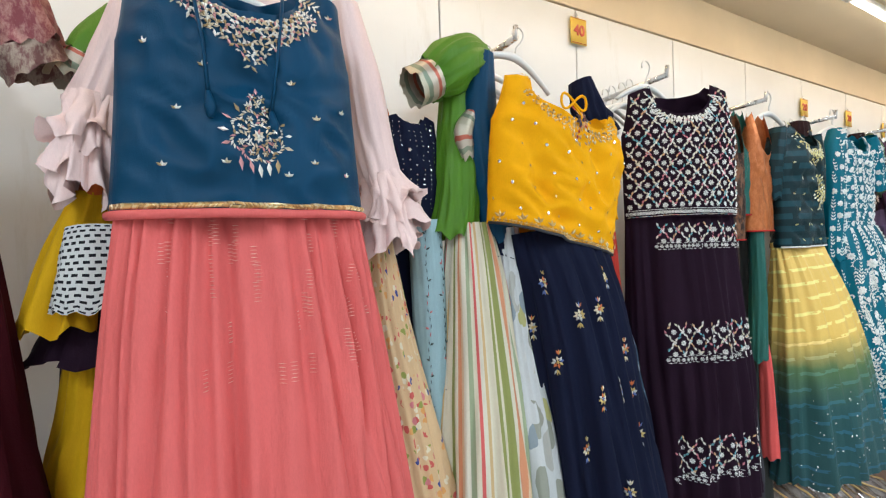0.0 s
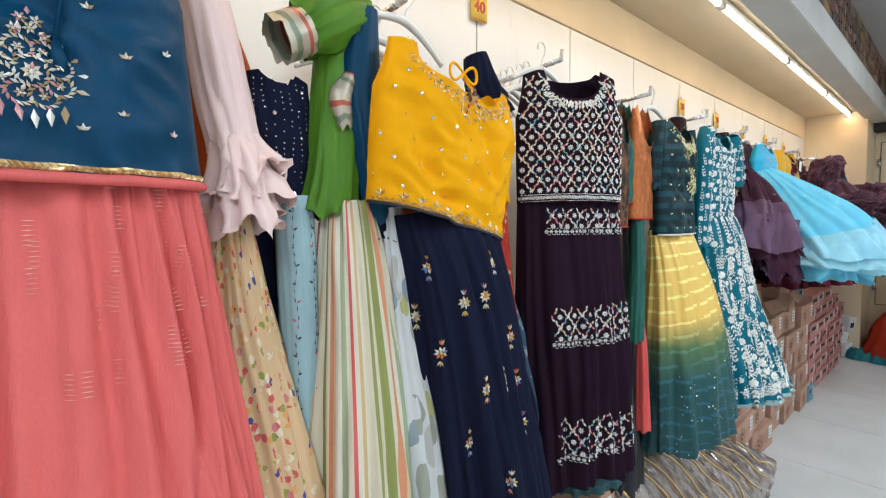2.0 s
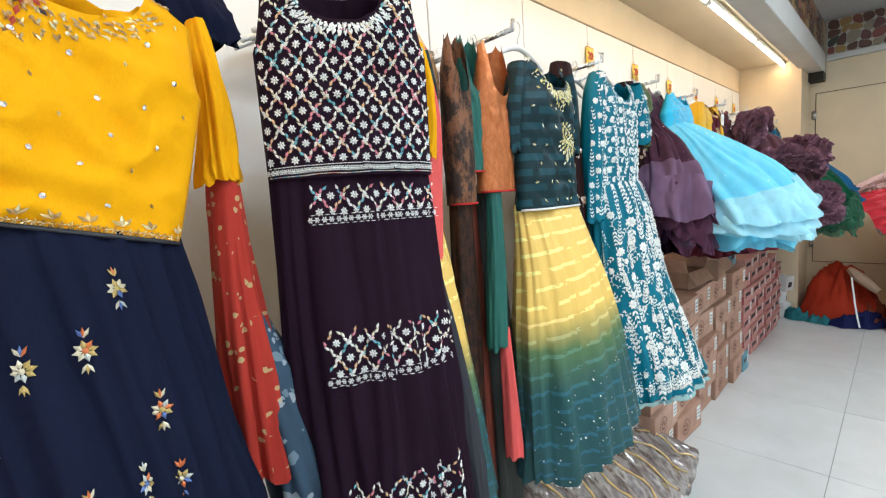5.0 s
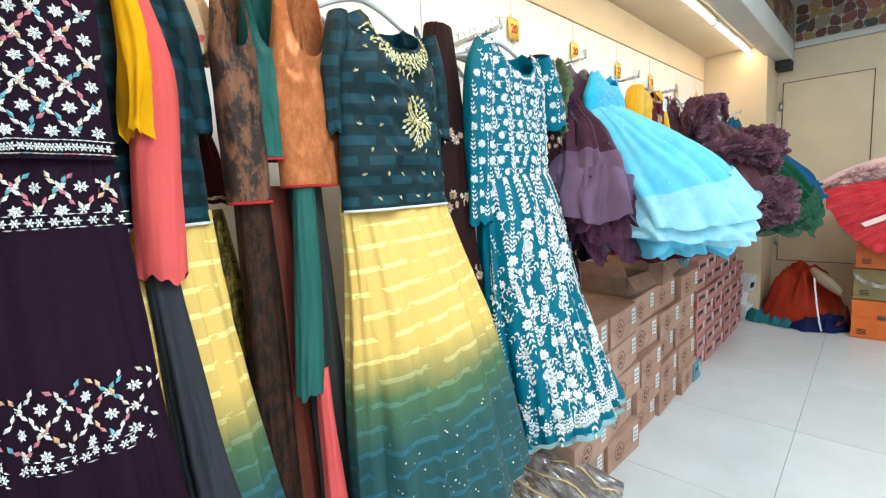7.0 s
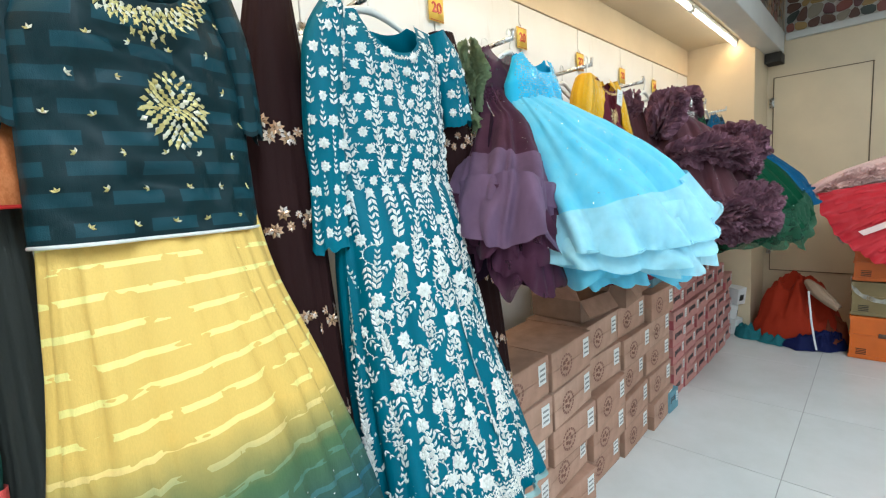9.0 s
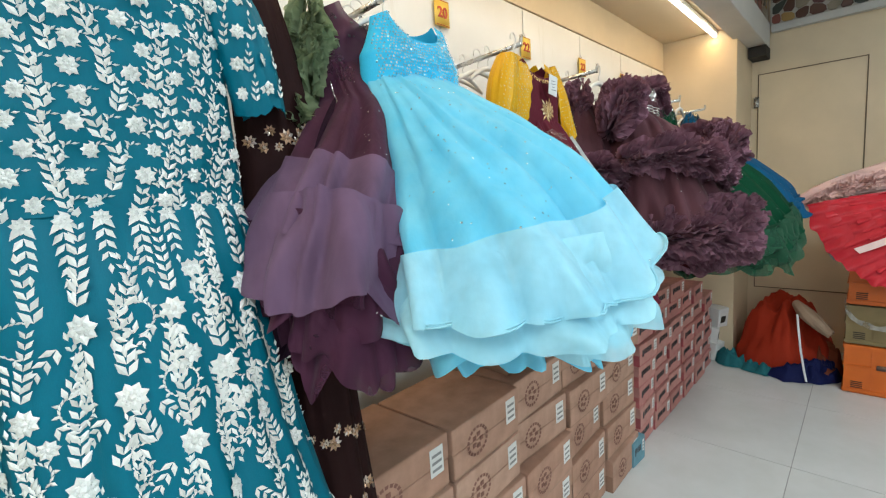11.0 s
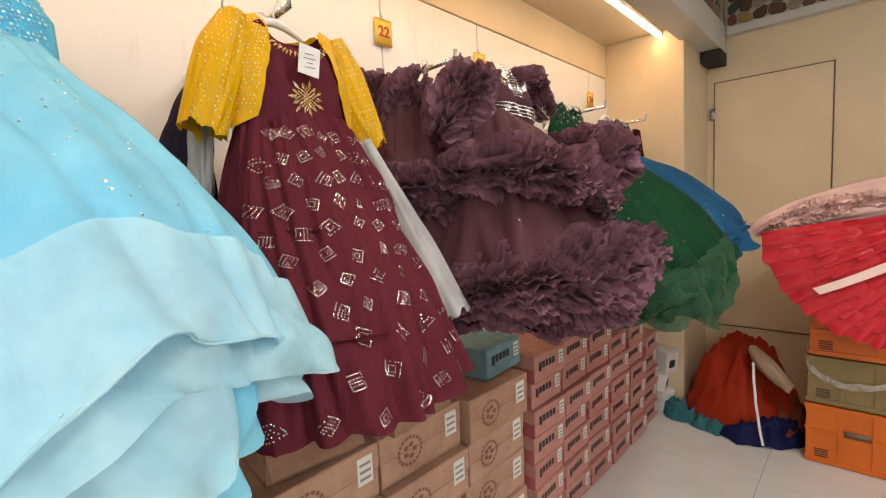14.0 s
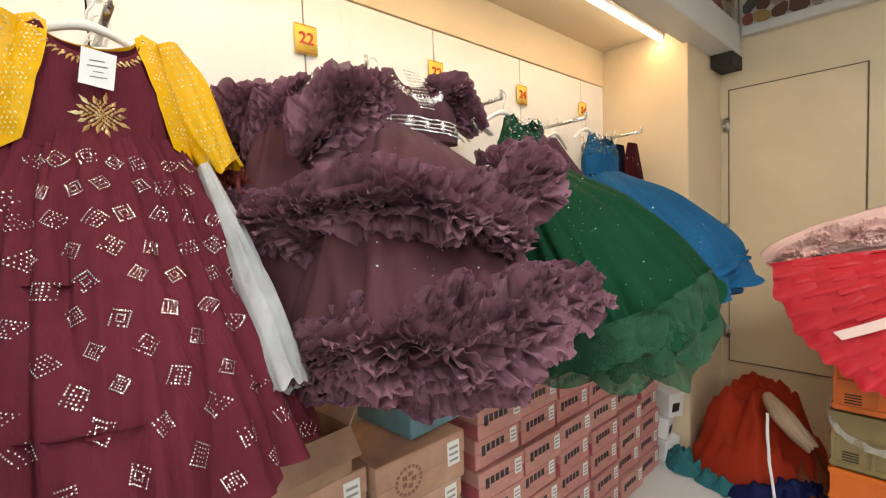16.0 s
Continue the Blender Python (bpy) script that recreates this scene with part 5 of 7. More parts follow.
for i in range(10):
    a = radians(-18 + 24 * i)
    leaf(bm, A_top, mx0 + 0.037 * math.cos(a), mz0 + 0.038 * math.sin(a), math.degrees(a), 0.014, 0.0055)
for i in range(5):
    leaf(bm, A_top, mx0 + 0.0125 * (i - 2), mz0 - 0.038 + 0.004 * abs(i - 2), 270, 0.021, 0.0072)
for i, (w, h) in enumerate(((-0.012, 0.041), (0.0, 0.046), (0.012, 0.041), (-0.006, 0.052), (0.006, 0.052))):
    rosette(bm, A_top, mx0 + w, mz0 + h, 0.0065, 6, 20 * i)
leaf(bm, A_top, mx0, mz0 + 0.056, 90, 0.012, 0.005)
part("embroidery", bm, ZARI, A_thing, "gold and pink bead embroidery", False, "stuff")
bm = bmesh.new()
for x, z in ((-0.11, 1.78), (-0.065, 1.66), (-0.10, 1.60), (-0.12, 1.52), (-0.135, 1.69), (0.06, 1.655), (0.095, 1.60), (0.10, 1.75), (0.135, 1.79), (0.09, 1.53), (-0.04, 1.525), (0.05, 1.51), (0.14, 1.62), (-0.06, 1.735), (-0.14, 1.79), (0.145, 1.515)):
    sprig(bm, A_top, ax + x * 0.9, 1.444 + (z - 1.456) * 0.91, 0.008, 90)
part("motifs", bm, ZARI, A_thing, "scattered bead sprigs", False, "stuff")
bm = bmesh.new()
for i in range(170):
    x = ax - 0.168 + i * 0.002
    leaf(bm, A_top, x, 1.4475, 50, 0.008, 0.004)
    leaf(bm, A_top, x, 1.4555, -50, 0.008, 0.004)
part("gold_border", bm, GOLD, A_thing, "twisted gold hem border", False, "stuff")
rim = [A_top.point(u / 16, 1.445) + Vector((0, -0.003, -0.004)) for u in range(-16, 17)]
part("piping", rod_mesh(bmesh.new(), rim, 0.0062, 8), CORAL, A_thing, "coral hem piping")
for s, pts in ((-1, ((-0.072, 1.79), (-0.066, 1.72), (-0.058, 1.66), (-0.054, 1.598))), (1, ((0.052, 1.79), (0.042, 1.72), (0.034, 1.65), (0.026, 1.585)))):
    q = [A_top.front(ax + x, z)[0] + Vector((0, -0.006, 0)) for x, z in pts]
    tie = part("tie", rod_mesh(bmesh.new(), q, 0.0024, 6), PETROL, A_thing, "thin drawstring")
    part("tassel", rod_mesh(bmesh.new(), [q[-1], q[-1] + Vector((0.002, -0.002, -0.02)), q[-1] + Vector((0.002, -0.002, -0.034))], [0.003, 0.0075, 0.004], 8), PETROL, tie)
bm = bmesh.new()
rnd = random.Random(7)
for i in range(46):
    x, z = ax + rnd.choice((-0.10, -0.05, 0.0, 0.035, 0.10, 0.15)) + rnd.gauss(0, 0.01), rnd.uniform(1.20, 1.44)
    for j in range(6):
        leaf(bm, A_skirt, x, z + j * 0.005, 0, 0.012, 0.0012, 0.0004)
part("foil", bm, thread_mix("pale_foil", [(0, (0.85, 0.45, 0.38)), (0.6, (0.9, 0.6, 0.5))], 0.3, 0.5), A_thing, "faint foil lines", False, "stuff")

# B
bm, gold = bmesh.new(), bmesh.new()
rnd = random.Random(8)
for i in range(7):
    for j in range(8):
        x, z = -5.62 + 0.052 * i + (0.026 if j % 2 else 0) + rnd.uniform(-0.006, 0.006), 1.425 + 0.043 * j + rnd.uniform(-0.006, 0.006)
        if z < B_top.zs - 0.03 and abs(x - B_top.cx) < B_top.wide(z) * 0.93:
            if (i + j) % 3:
                bead(bm, B_top, x, z, 0.0036, 0.5, 7)
            else:
                leaf(gold, B_top, x, z, 100, 0.008, 0.004)
part("mirror_work", bm, SILVER, B_thing, "tiny round mirrors", False, "stuff")
neck_border(gold, B_top, 3, 0.008, 0.009, 0.02, 30)
for i in range(42):
    x = B_top.cx - 0.152 + i * 0.0083
    rosette(gold, B_top, x, 1.393, 0.0055, 5)
    if i % 4 == 1:
        for d in (40, 90, 140):
            leaf(gold, B_top, x, 1.399, d, 0.015, 0.006)
part("gold_border", gold, GOLD, B_thing, "antique gold embroidery along neck and hem", False, "stuff")
bm = bmesh.new()
rosette(bm, B_top, B_top.cx + 0.003, 1.645, 0.022, 9)
for i in range(20):
    a = i * 0.9
    leaf(bm, B_top, B_top.cx + 0.003 + 0.0015 * i * math.cos(a), 1.645 + 0.0018 * i * math.sin(a), 57 * a, 0.012, 0.006)
part("flower", bm, thread_mix("red_flower_threads", [(0, (0.45, 0.05, 0.03)), (0.5, (0.06, 0.03, 0.03)), (0.75, (0.6, 0.3, 0.1))], 0.5, 0.1), B_thing, "dark red stitched flower", False, "stuff")
rim = [B_top.point(u / 14, 1.386) + Vector((0, -0.002, 0)) for u in range(-14, 15)]
part("piping", rod_mesh(bmesh.new(), rim, 0.003, 6), INK, B_thing, "dark hem piping")
q0 = B_top.front(B_top.cx - 0.03, 1.672)[0] + Vector((0, -0.012, 0))
for s in (-1, 1):
    loop = [q0 + Vector((s * 0.036 * math.sin(a), -0.004, 0.016 * math.sin(2 * a))) for a in [i * math.pi / 12 for i in range(13)]]
    part("bow_loop", rod_mesh(bmesh.new(), loop, 0.003, 6), SUNNY, B_thing, "yellow tie bow")
part("bow_end", rod_mesh(bmesh.new(), [q0, q0 + Vector((0.02, -0.003, -0.025)), q0 + Vector((0.03, 0.0, -0.06))], 0.003, 6), SUNNY, B_thing)
bm = bmesh.new()
rnd = random.Random(9)
for x, z, pair in ((-5.576, 1.314, 0), (-5.522, 1.24, 1), (-5.433, 1.297, 0), (-5.559, 1.155, 0), (-5.488, 1.068, 1), (-5.41, 1.142, 0), (-5.517, 0.969, 0), (-5.388, 0.96, 0), (-5.60, 1.225, 0), (-5.44, 0.87, 0), (-5.40, 1.05, 0), (-5.50, 0.80, 0)):
    for dx2 in ((0, 0.05) if pair else (0,)):
        rosette(bm, B_skirt, x + dx2, z, 0.013, 8, 10)
        for d in (60, 90, 120, 240, 270, 300):
            leaf(bm, B_skirt, x + dx2, z + (0.014 if d < 180 else -0.014), d, 0.013, 0.0045)
part("flower_embroidery", bm, thread_mix("skirt_flower_threads", [(0, (0.50, 0.36, 0.12)), (0.35, (0.65, 0.58, 0.42)), (0.6, (0.10, 0.16, 0.40)), (0.75, (0.6, 0.16, 0.05)), (0.88, (0.5, 0.52, 0.5))], 0.45, 0.3), B_thing, "small gold and orange flowers", False, "stuff")


# C
def lattice(bmw, bmc, cloth, x0, x1, z0, z1, w, h, inside):
    n = int((z1 - z0) / 0.0066)
    for k in range(-14, 16):
        for sgn in (1, -1):
            for i in range(n + 1):
                z = z0 + i * 0.0066
                x = (x0 + x1) / 2 + k * w + sgn * ((z - z0) / h) * w
                if x0 <= x <= x1 and inside(x, z):
                    ang = math.degrees(math.atan2(h, sgn * w))
                    leaf(bmc, cloth, x, z, ang + (13 if i % 2 else -13), 0.0125, 0.0058)
    for j in range(int((z1 - z0) / (h / 2)) + 1):
        for k in range(-12, 13):
            x, z = (x0 + x1) / 2 + (k + (0 if j % 2 else 0.5)) * w, z0 + j * h / 2
            if x0 <= x <= x1 and z <= z1 and inside(x, z):
                rosette(bmw, cloth, x, z, 0.0085, 7)
            if x0 <= x + w / 2 <= x1 and z <= z1 and inside(x + w / 2, z):
                rosette(bmw, cloth, x + w / 2, z, 0.0064, 6)


bw, bc = bmesh.new(), bmesh.new()
inside = lambda x, z: abs(x - C_top.cx) < C_top.wide(z) * 0.96 and z < C_top.top((x - C_top.cx) / C_top.sh, False) - 0.018 if abs(x - C_top.cx) < C_top.sh else abs(x - C_top.cx) < C_top.wide(z) * 0.96
lattice(bw, bc, C_top, -5.178, -4.858, 1.475, 1.795, 0.042, 0.057, inside)
for i in range(44):
    x = C_top.cx - 0.152 + i * 0.0071
    rosette(bw, C_top, x, 1.456, 0.006, 6)
    leaf(bw, C_top, x, 1.4645, 0, 0.012, 0.0022)
    leaf(bc, C_top, x, 1.4475, 0, 0.012, 0.0022)
neck_border(bw, C_top, 2, 0.008, 0.010, 0.0, 10)
for z0, z1, xa in ((1.355, 1.42, -5.105), (1.058, 1.155, -5.105), (0.757, 0.86, -5.10)):
    right = lambda z: spline(C_skirt.rings, 0.5)[0] + 0.155
    lattice(bw, bc, C_skirt, xa, right(z0), z0 + 0.02, z1, 0.042, 0.058, lambda x, z: True)
    x = xa
    while x < right(z0):
        rosette(bw, C_skirt, x, z0 + 0.006, 0.0065, 6)
        leaf(bw, C_skirt, x, z0 - 0.002, 0, 0.012, 0.0022)
        leaf(bw, C_skirt, x, z0 + 0.015, 0, 0.012, 0.0022)
        x += 0.0118
part("white_embroidery", bw, WHITE_THREAD, C_thing, "white flower lattice and bands", False, "stuff")
part("colour_embroidery", bc, MULTI, C_thing, "pink and turquoise chain stitches", False, "stuff")

# D
bm = bmesh.new()
neck_border(bm, D_top, 4, 0.0075, 0.011, 0.02, 30)
medallion(bm, D_top, dx + 0.02, 1.53, 0.042, 0.05, 5)
for i in range(8):
    a = i * 45
    leaf(bm, D_top, dx + 0.02 + 0.03 * math.cos(radians(a)), 1.53 + 0.036 * math.sin(radians(a)), a, 0.022, 0.008)
rnd = random.Random(10)
for i in range(7):
    for j in range(7):
        x, z = dx - 0.16 + 0.053 * i + (0.026 if j % 2 else 0), 1.36 + 0.052 * j
        if abs(x - dx) < D_top.wide(z) * 0.94 and z < 1.70 and math.hypot(x - dx - 0.02, z - 1.53) > 0.06:
            sprig(bm, D_top, x, z, 0.008, rnd.uniform(0, 180))
part("embroidery", bm, PALE_GOLD, D_thing, "pale gold embroidery", False, "stuff")
bm = bmesh.new()
for i in range(160):
    x = dx + rnd.uniform(-0.2, 0.28)
    bead(bm, D_skirt, x, rnd.uniform(0.48, 0.88), rnd.uniform(0.0015, 0.003), 0.4, 5)
part("sequins", bm, SILVER, D_thing, "faint silver sequins", False, "stuff")


# E: climbing spikes of leaves, flowers and scrolls
def spike(bm, cloth, x, z, s, turn=90.0, petal=0.0145):
    """A stem with pairs of small leaves that taper to a tip."""
    c, n = (math.cos(radians(turn)), math.sin(radians(turn))), max(3, int(s / (petal * 0.66)))
    for i in range(n):
        k = i / n
        size = petal * (1.08 - 0.45 * k)
        for d in (-34, 34):
            leaf(bm, cloth, x + s * k * c[0], z + s * k * c[1], turn + d, size, size * 0.43)
    leaf(bm, cloth, x + s * c[0], z + s * c[1], turn, petal * 0.7, petal * 0.34)


def scroll(bm, cloth, x, z, r, start, sweep):
    """A curled tendril with leaves on its outer side."""
    n = max(4, int(abs(radians(sweep)) * r / 0.0065))
    for i in range(n):
        a = start + sweep * i / n
        rr = r * (1 - 0.35 * i / n)
        px, pz = x + rr * math.cos(radians(a)), z + rr * math.sin(radians(a))
        t = a + (90 if sweep > 0 else -90)
        leaf(bm, cloth, px, pz, t, 0.0095, 0.0034)
        if i % 2:
            leaf(bm, cloth, px, pz, a, 0.0095, 0.005)


def bloom(bm, cloth, x, z, r, turn=0.0):
    """A full stitched flower of two rows of broad petals."""
    for n, k in ((8, 1.0), (8, 0.72), (6, 0.45)):
        for i in range(n):
            a = turn + 40 * k + 360 * i / n
            leaf(bm, cloth, x + 0.12 * r * math.cos(radians(a)), z + 0.12 * r * math.sin(radians(a)), a, r * k * 0.9, r * k * 0.8, 0.0015 + 0.001 * (k < 1))
    bead(bm, cloth, x, z, r * 0.3, 1.4)


def candelabra(bm, cloth, x, z, s, lean):
    """One tree of the pattern: a flower, a tall spike, side branches and a hanging spike."""
    bloom(bm, cloth, x, z, 0.115 * s, 22)
    spike(bm, cloth, x, z + 0.16 * s, 0.60 * s, 90 + lean, 0.125 * s)
    spike(bm, cloth, x, z - 0.14 * s, 0.36 * s, 270 + lean, 0.14 * s)
    for m in (-1, 1):
        spike(bm, cloth, x + m * 0.24 * s, z + 0.10 * s, 0.40 * s, 90 - m * 12 + lean, 0.11 * s)
        scroll(bm, cloth, x + m * 0.30 * s, z + 0.02 * s, 0.14 * s, 270, m * 200)
        spike(bm, cloth, x + m * 0.16 * s, z - 0.10 * s, 0.24 * s, 270 + m * 38, 0.10 * s)
    bloom(bm, cloth, x + (0.42 if lean > 0 else -0.42) * s, z + 0.20 * s, 0.085 * s, 10)


bm = bmesh.new()
rnd = random.Random(11)


def on_top(x, z, room=0.0):
    return abs(x - ex) < E_top.wide(z) * 0.94 and z + room < E_top.top(max(-1, min(1, (x - ex) / E_top.sh)), False) - 0.012


for j in range(11):
    for i in range(11):
        x, z = ex + (i - 5 + (0.5 if j % 2 else 0)) * 0.035 + rnd.uniform(-0.006, 0.006), 1.415 + 0.036 * j
        if not on_top(x, z):
            continue
        if (i + j) % 2 == 0:
            bloom(bm, E_top, x + rnd.uniform(-0.005, 0.005), z, rnd.uniform(0.0105, 0.0145), 20 * j)
        elif on_top(x, z, 0.03):
            spike(bm, E_top, x + rnd.uniform(-0.005, 0.005), z - 0.02, rnd.uniform(0.045, 0.06), rnd.choice((90, 75, 105)) if x > ex - 0.05 else 100, 0.019)
        if on_top(x, z, 0.02):
            scroll(bm, E_top, x + 0.014, z, 0.011, 250, 190 if x > ex else -190)
neck_border(bm, E_top, 1, 0.006, 0.008)
for i in range(-4, 5):
    x = ex + 0.004 + 0.04 * i
    if abs(x - ex) < 0.17:
        spike(bm, E_skirt, x, 1.385, 0.06 if i % 2 else 0.085, 270, 0.021)
        bloom(bm, E_skirt, x, 1.385, 0.012)
row = 0
z = 1.25
while z > 0.66:
    w = spline(E_skirt.rings, min(1.0, (1.42 - z) / 0.81))[3]
    for i in range(-3, 4):
        x = ex + 0.014 + (i + (0.5 if row % 2 else 0)) * 0.102 + rnd.uniform(-0.014, 0.014)
        if abs(x - ex) < w * 0.97:
            candelabra(bm, E_skirt, x, z + rnd.uniform(-0.025, 0.025), rnd.uniform(0.145, 0.185), rnd.uniform(-9, 9))
        x += 0.051
        if abs(x - ex) < w * 0.97:
            spike(bm, E_skirt, x, z + rnd.uniform(-0.03, 0.02), rnd.uniform(0.04, 0.07), rnd.choice((80, 96, 104, 268)), 0.017)
    row += 1
    z -= 0.094
for i in range(34):
    a = i / 33
    x = ex - 0.16 + 0.35 * a
    rosette(bm, E_skirt, x, 0.645, 0.0085, 6)
    spike(bm, E_skirt, x + 0.005, 0.65, 0.03, 90)
part("embroidery", bm, WHITE_THREAD, E_thing, "dense white leaf and flower embroidery", False, "stuff")
for arm in E_arm:
    bm = bmesh.new()
    z = arm.rings[-1][2] + 0.02
    while z < arm.rings[0][2] - 0.03:
        k = (arm.rings[0][2] - z) / (arm.rings[0][2] - arm.rings[-1][2])
        cx0, _, _, w, _ = spline(arm.rings, k)
        for i, o in enumerate((-0.9, -0.5, 0.0, 0.55)):
            if (i + int(z * 100)) % 2:
                spike(bm, arm, cx0 + o * w, z, 0.036, 90)
            else:
                bloom(bm, arm, cx0 + o * w, z + 0.015, 0.0125)
        z += 0.047
    part("sleeve_embroidery", bm, WHITE_THREAD, E_thing, "", False, "stuff")
c = Cloth([(ex + 0.045, -0.50, 0.62, 0.235, 0.18), (ex + 0.047, -0.502, 0.598, 0.238, 0.183)], 2.6, (0.022, 0.024), 9.5, yaw=-12.0)
part("hem_trim", c.mesh(110, 3), fabric("pale_aqua_trim", (0.36, 0.55, 0.55), 0.6), E_thing, "pale aqua hem trim")

# aqua gown: beads, specks, organza hem layers
bm = bmesh.new()
rnd = random.Random(12)
for j in range(24):
    for i in range(42):
        x, z = aq - 0.128 + 0.0063 * i + (0.003 if j % 2 else 0), 1.638 + 0.0068 * j
        u = (x - aq) / Q_top.sh
        if abs(x - aq) < Q_top.wide(z) * 0.97 and (abs(u) > 1 or z < Q_top.top(u, False) - 0.003) and rnd.random() < 0.85:
            bead(bm, Q_top, x, z + rnd.uniform(-0.001, 0.001), rnd.uniform(0.0018, 0.003), 0.7, 5)
part("beading", bm, thread_mix("aqua_beads", [(0, (0.45, 0.78, 0.88)), (0.5, (0.25, 0.62, 0.80)), (0.8, (0.8, 0.9, 0.92))], 0.2, 0.4), AQ_thing, "pale aqua beads", False, "stuff")
sequins(AQ_thing, Q_skirt, aq - 0.45, aq + 0.32, 1.2, 1.62, 420, 0.0017, SILVER, 13)
band = Q_skirt.mesh(220, 18, s0=0.76, s1=1.0, puff=0.012)
part("flounce", band, AQUA_EDGE, AQ_thing, "stiff pale organza hem band")
# lower two layers take the darker AQUA: shade below the hem as colour
for n, (drop, grow, amp, m) in enumerate(((0.02, 1.0, 0.03, AQUA_EDGE), (0.045, 0.96, 0.03, AQUA_EDGE), (0.075, 0.88, 0.03, AQUA), (0.095, 0.76, 0.03, AQUA))):
    a, b = spline(Q_skirt.rings, 0.86), Q_skirt.rings[-1]
    mid = [(p + q) / 2 for p, q in zip(a, b)]
    g0 = grow - 0.02
    fl = Cloth([(a[0], a[1], a[2], a[3] * g0, a[4] * g0), (mid[0], mid[1], mid[2] - drop * 0.5, mid[3] * grow, mid[4] * grow), (b[0], b[1], b[2] - drop, b[3] * grow, b[4] * grow)], 2.4, (0.012, amp), 11.0 + 3.1 * n, 0.03, 0.82, tilt=(0.04, 0.28), wave=(1.7 + 0.4 * n, 0.045, 0.022))
    part("flounce", fl.mesh(200, 18), m, AQ_thing, "organza under layer, the lower two darker for shade")
for n, hem in enumerate((1.0, 0.985)):
    edge = [Q_skirt.point(hem, math.tau * i / 160) + Vector((0, -0.013, 0.001)) for i in range(-58, 59)]
    part("rolled_hem", rod_mesh(bmesh.new(), edge, 0.0016, 5), AQUA_EDGE, AQ_thing, "pale rolled organza edge")
lining = Cloth([(r[0], r[1], r[2], r[3] * 0.80, r[4] * 0.80) for r in Q_skirt.rings], 2.6, (0.002, 0.03), 11.7, 0.03, 0.82, tilt=(0.02, 0.28))
part("lining", lining.mesh(140, 34), AQUA_IN, AQ_thing, "bright blue lining under the net")

# plum gown: beads, specks, stiff wavy braid
sequins(PL_thing, P_skirt, pl - 0.4, pl + 0.15, 1.22, 1.62, 200, 0.0017, SILVER, 14)
sequins(PL_thing, P_top, pl - 0.1, pl + 0.1, 1.64, 1.80, 90, 0.0032, INK, 15, "beading", "dark beads")
part("flounce", P_skirt.mesh(150, 12, s0=0.60, s1=0.80, puff=0.008), PLUM_EDGE, PL_thing, "stiff lilac organza band")
for n, (lo, drop, grow, amp, m) in enumerate(((0.78, 0.0, 1.07, 0.036, PLUM_EDGE), (0.80, 0.03, 0.94, 0.034, PLUM), (0.80, 0.055, 0.88, 0.034, PLUM), (0.80, 0.08, 0.82, 0.034, PLUM))):
    a, b = spline(P_skirt.rings, lo), P_skirt.rings[-1]
    mid = [(p + q) / 2 for p, q in zip(a, b)]
    g0 = 1.04 if n == 0 else grow - 0.03
    fl = Cloth([(a[0], a[1], a[2], a[3] * g0, a[4] * g0), (mid[0], mid[1], mid[2] - drop * 0.5, mid[3] * grow, mid[4] * grow), (b[0], b[1], b[2] - drop, b[3] * grow, b[4] * grow)], 2.4, (0.014, amp * 0.7), 12.0 + 2.3 * n, 0.03, 0.82, tilt=(0.5, 0.5), wave=(1.8, 0.034, 0.03))
    part("flounce", fl.mesh(150, 14), m, PL_thing, "stiff wavy lilac flounce")

under = Cloth([(r[0], r[1] + 0.02, r[2] - 0.16 * max(0.0, (1.46 - r[2]) / 0.19), r[3] * 0.84, r[4] * 0.84) for r in P_skirt.rings[1:]], 2.6, (0.006, 0.03), 12.9, 0.04)
part("lining", under.mesh(96, 24), AUBERGINE, PL_thing, "dark plum lining hanging below the hem")

# wine dress: silver squares, gold medallion, bolero
bm = bmesh.new()
rnd = random.Random(13)


def stud_square(bm, cloth, x, z, s, turn):
    """A diamond of tiny studs: a frame round short dashes, some of them lost."""
    c, n = math.cos(turn), math.sin(turn)

    def put(a, b, r):
        if rnd.random() < 0.86:
            bead(bm, cloth, x + a * c - b * n, z + a * n + b * c, r, 0.4, 5)

    for i in range(7):
        t = (2 * i / 6 - 1) * s
        for a, b in ((t, -s), (t, s), (-s, t), (s, t)):
            put(a, b, s * 0.15)
    if rnd.random() < 0.5:
        for k in range(-1, 2):
            for i in range(4):
                put((2 * i / 3 - 1) * s * 0.6, k * s * 0.42, s * 0.14)
    else:
        for i in range(4):
            t = (2 * i / 3 - 1) * s * 0.45
            for a, b in ((t, -s * 0.45), (t, s * 0.45), (-s * 0.45, t), (s * 0.45, t)):
                put(a, b, s * 0.13)


for j in range(11):
    z = 1.035 + 0.051 * j
    half = spline(H_skirt.rings, (1.60 - z) / 0.6)[3]
    for i in range(9):
        x = hx + 0.012 + (i - 4 + (0.5 if j % 2 else 0)) * half / 3.7 + rnd.uniform(-0.008, 0.008)
        if abs(x - hx) < half * 1.02:
            stud_square(bm, H_skirt, x, z + rnd.uniform(-0.008, 0.008), rnd.uniform(0.009, 0.012), radians(45) + rnd.uniform(-0.6, 0.6))
part("stud_work", bm, SILVER, H_thing, "silver studded diamond motifs", False, "stuff")
bm = bmesh.new()
medallion(bm, H_top, hx - 0.003, 1.64, 0.024, 0.02, 4)
for i in range(14):
    a = i * 360 / 14
    leaf(bm, H_top, hx - 0.003 + 0.024 * math.cos(radians(a)), 1.64 + 0.02 * math.sin(radians(a)), a, 0.022 if i % 2 else 0.013, 0.0075)
neck_border(bm, H_top, 1, 0.007, 0.009, 0, 20)
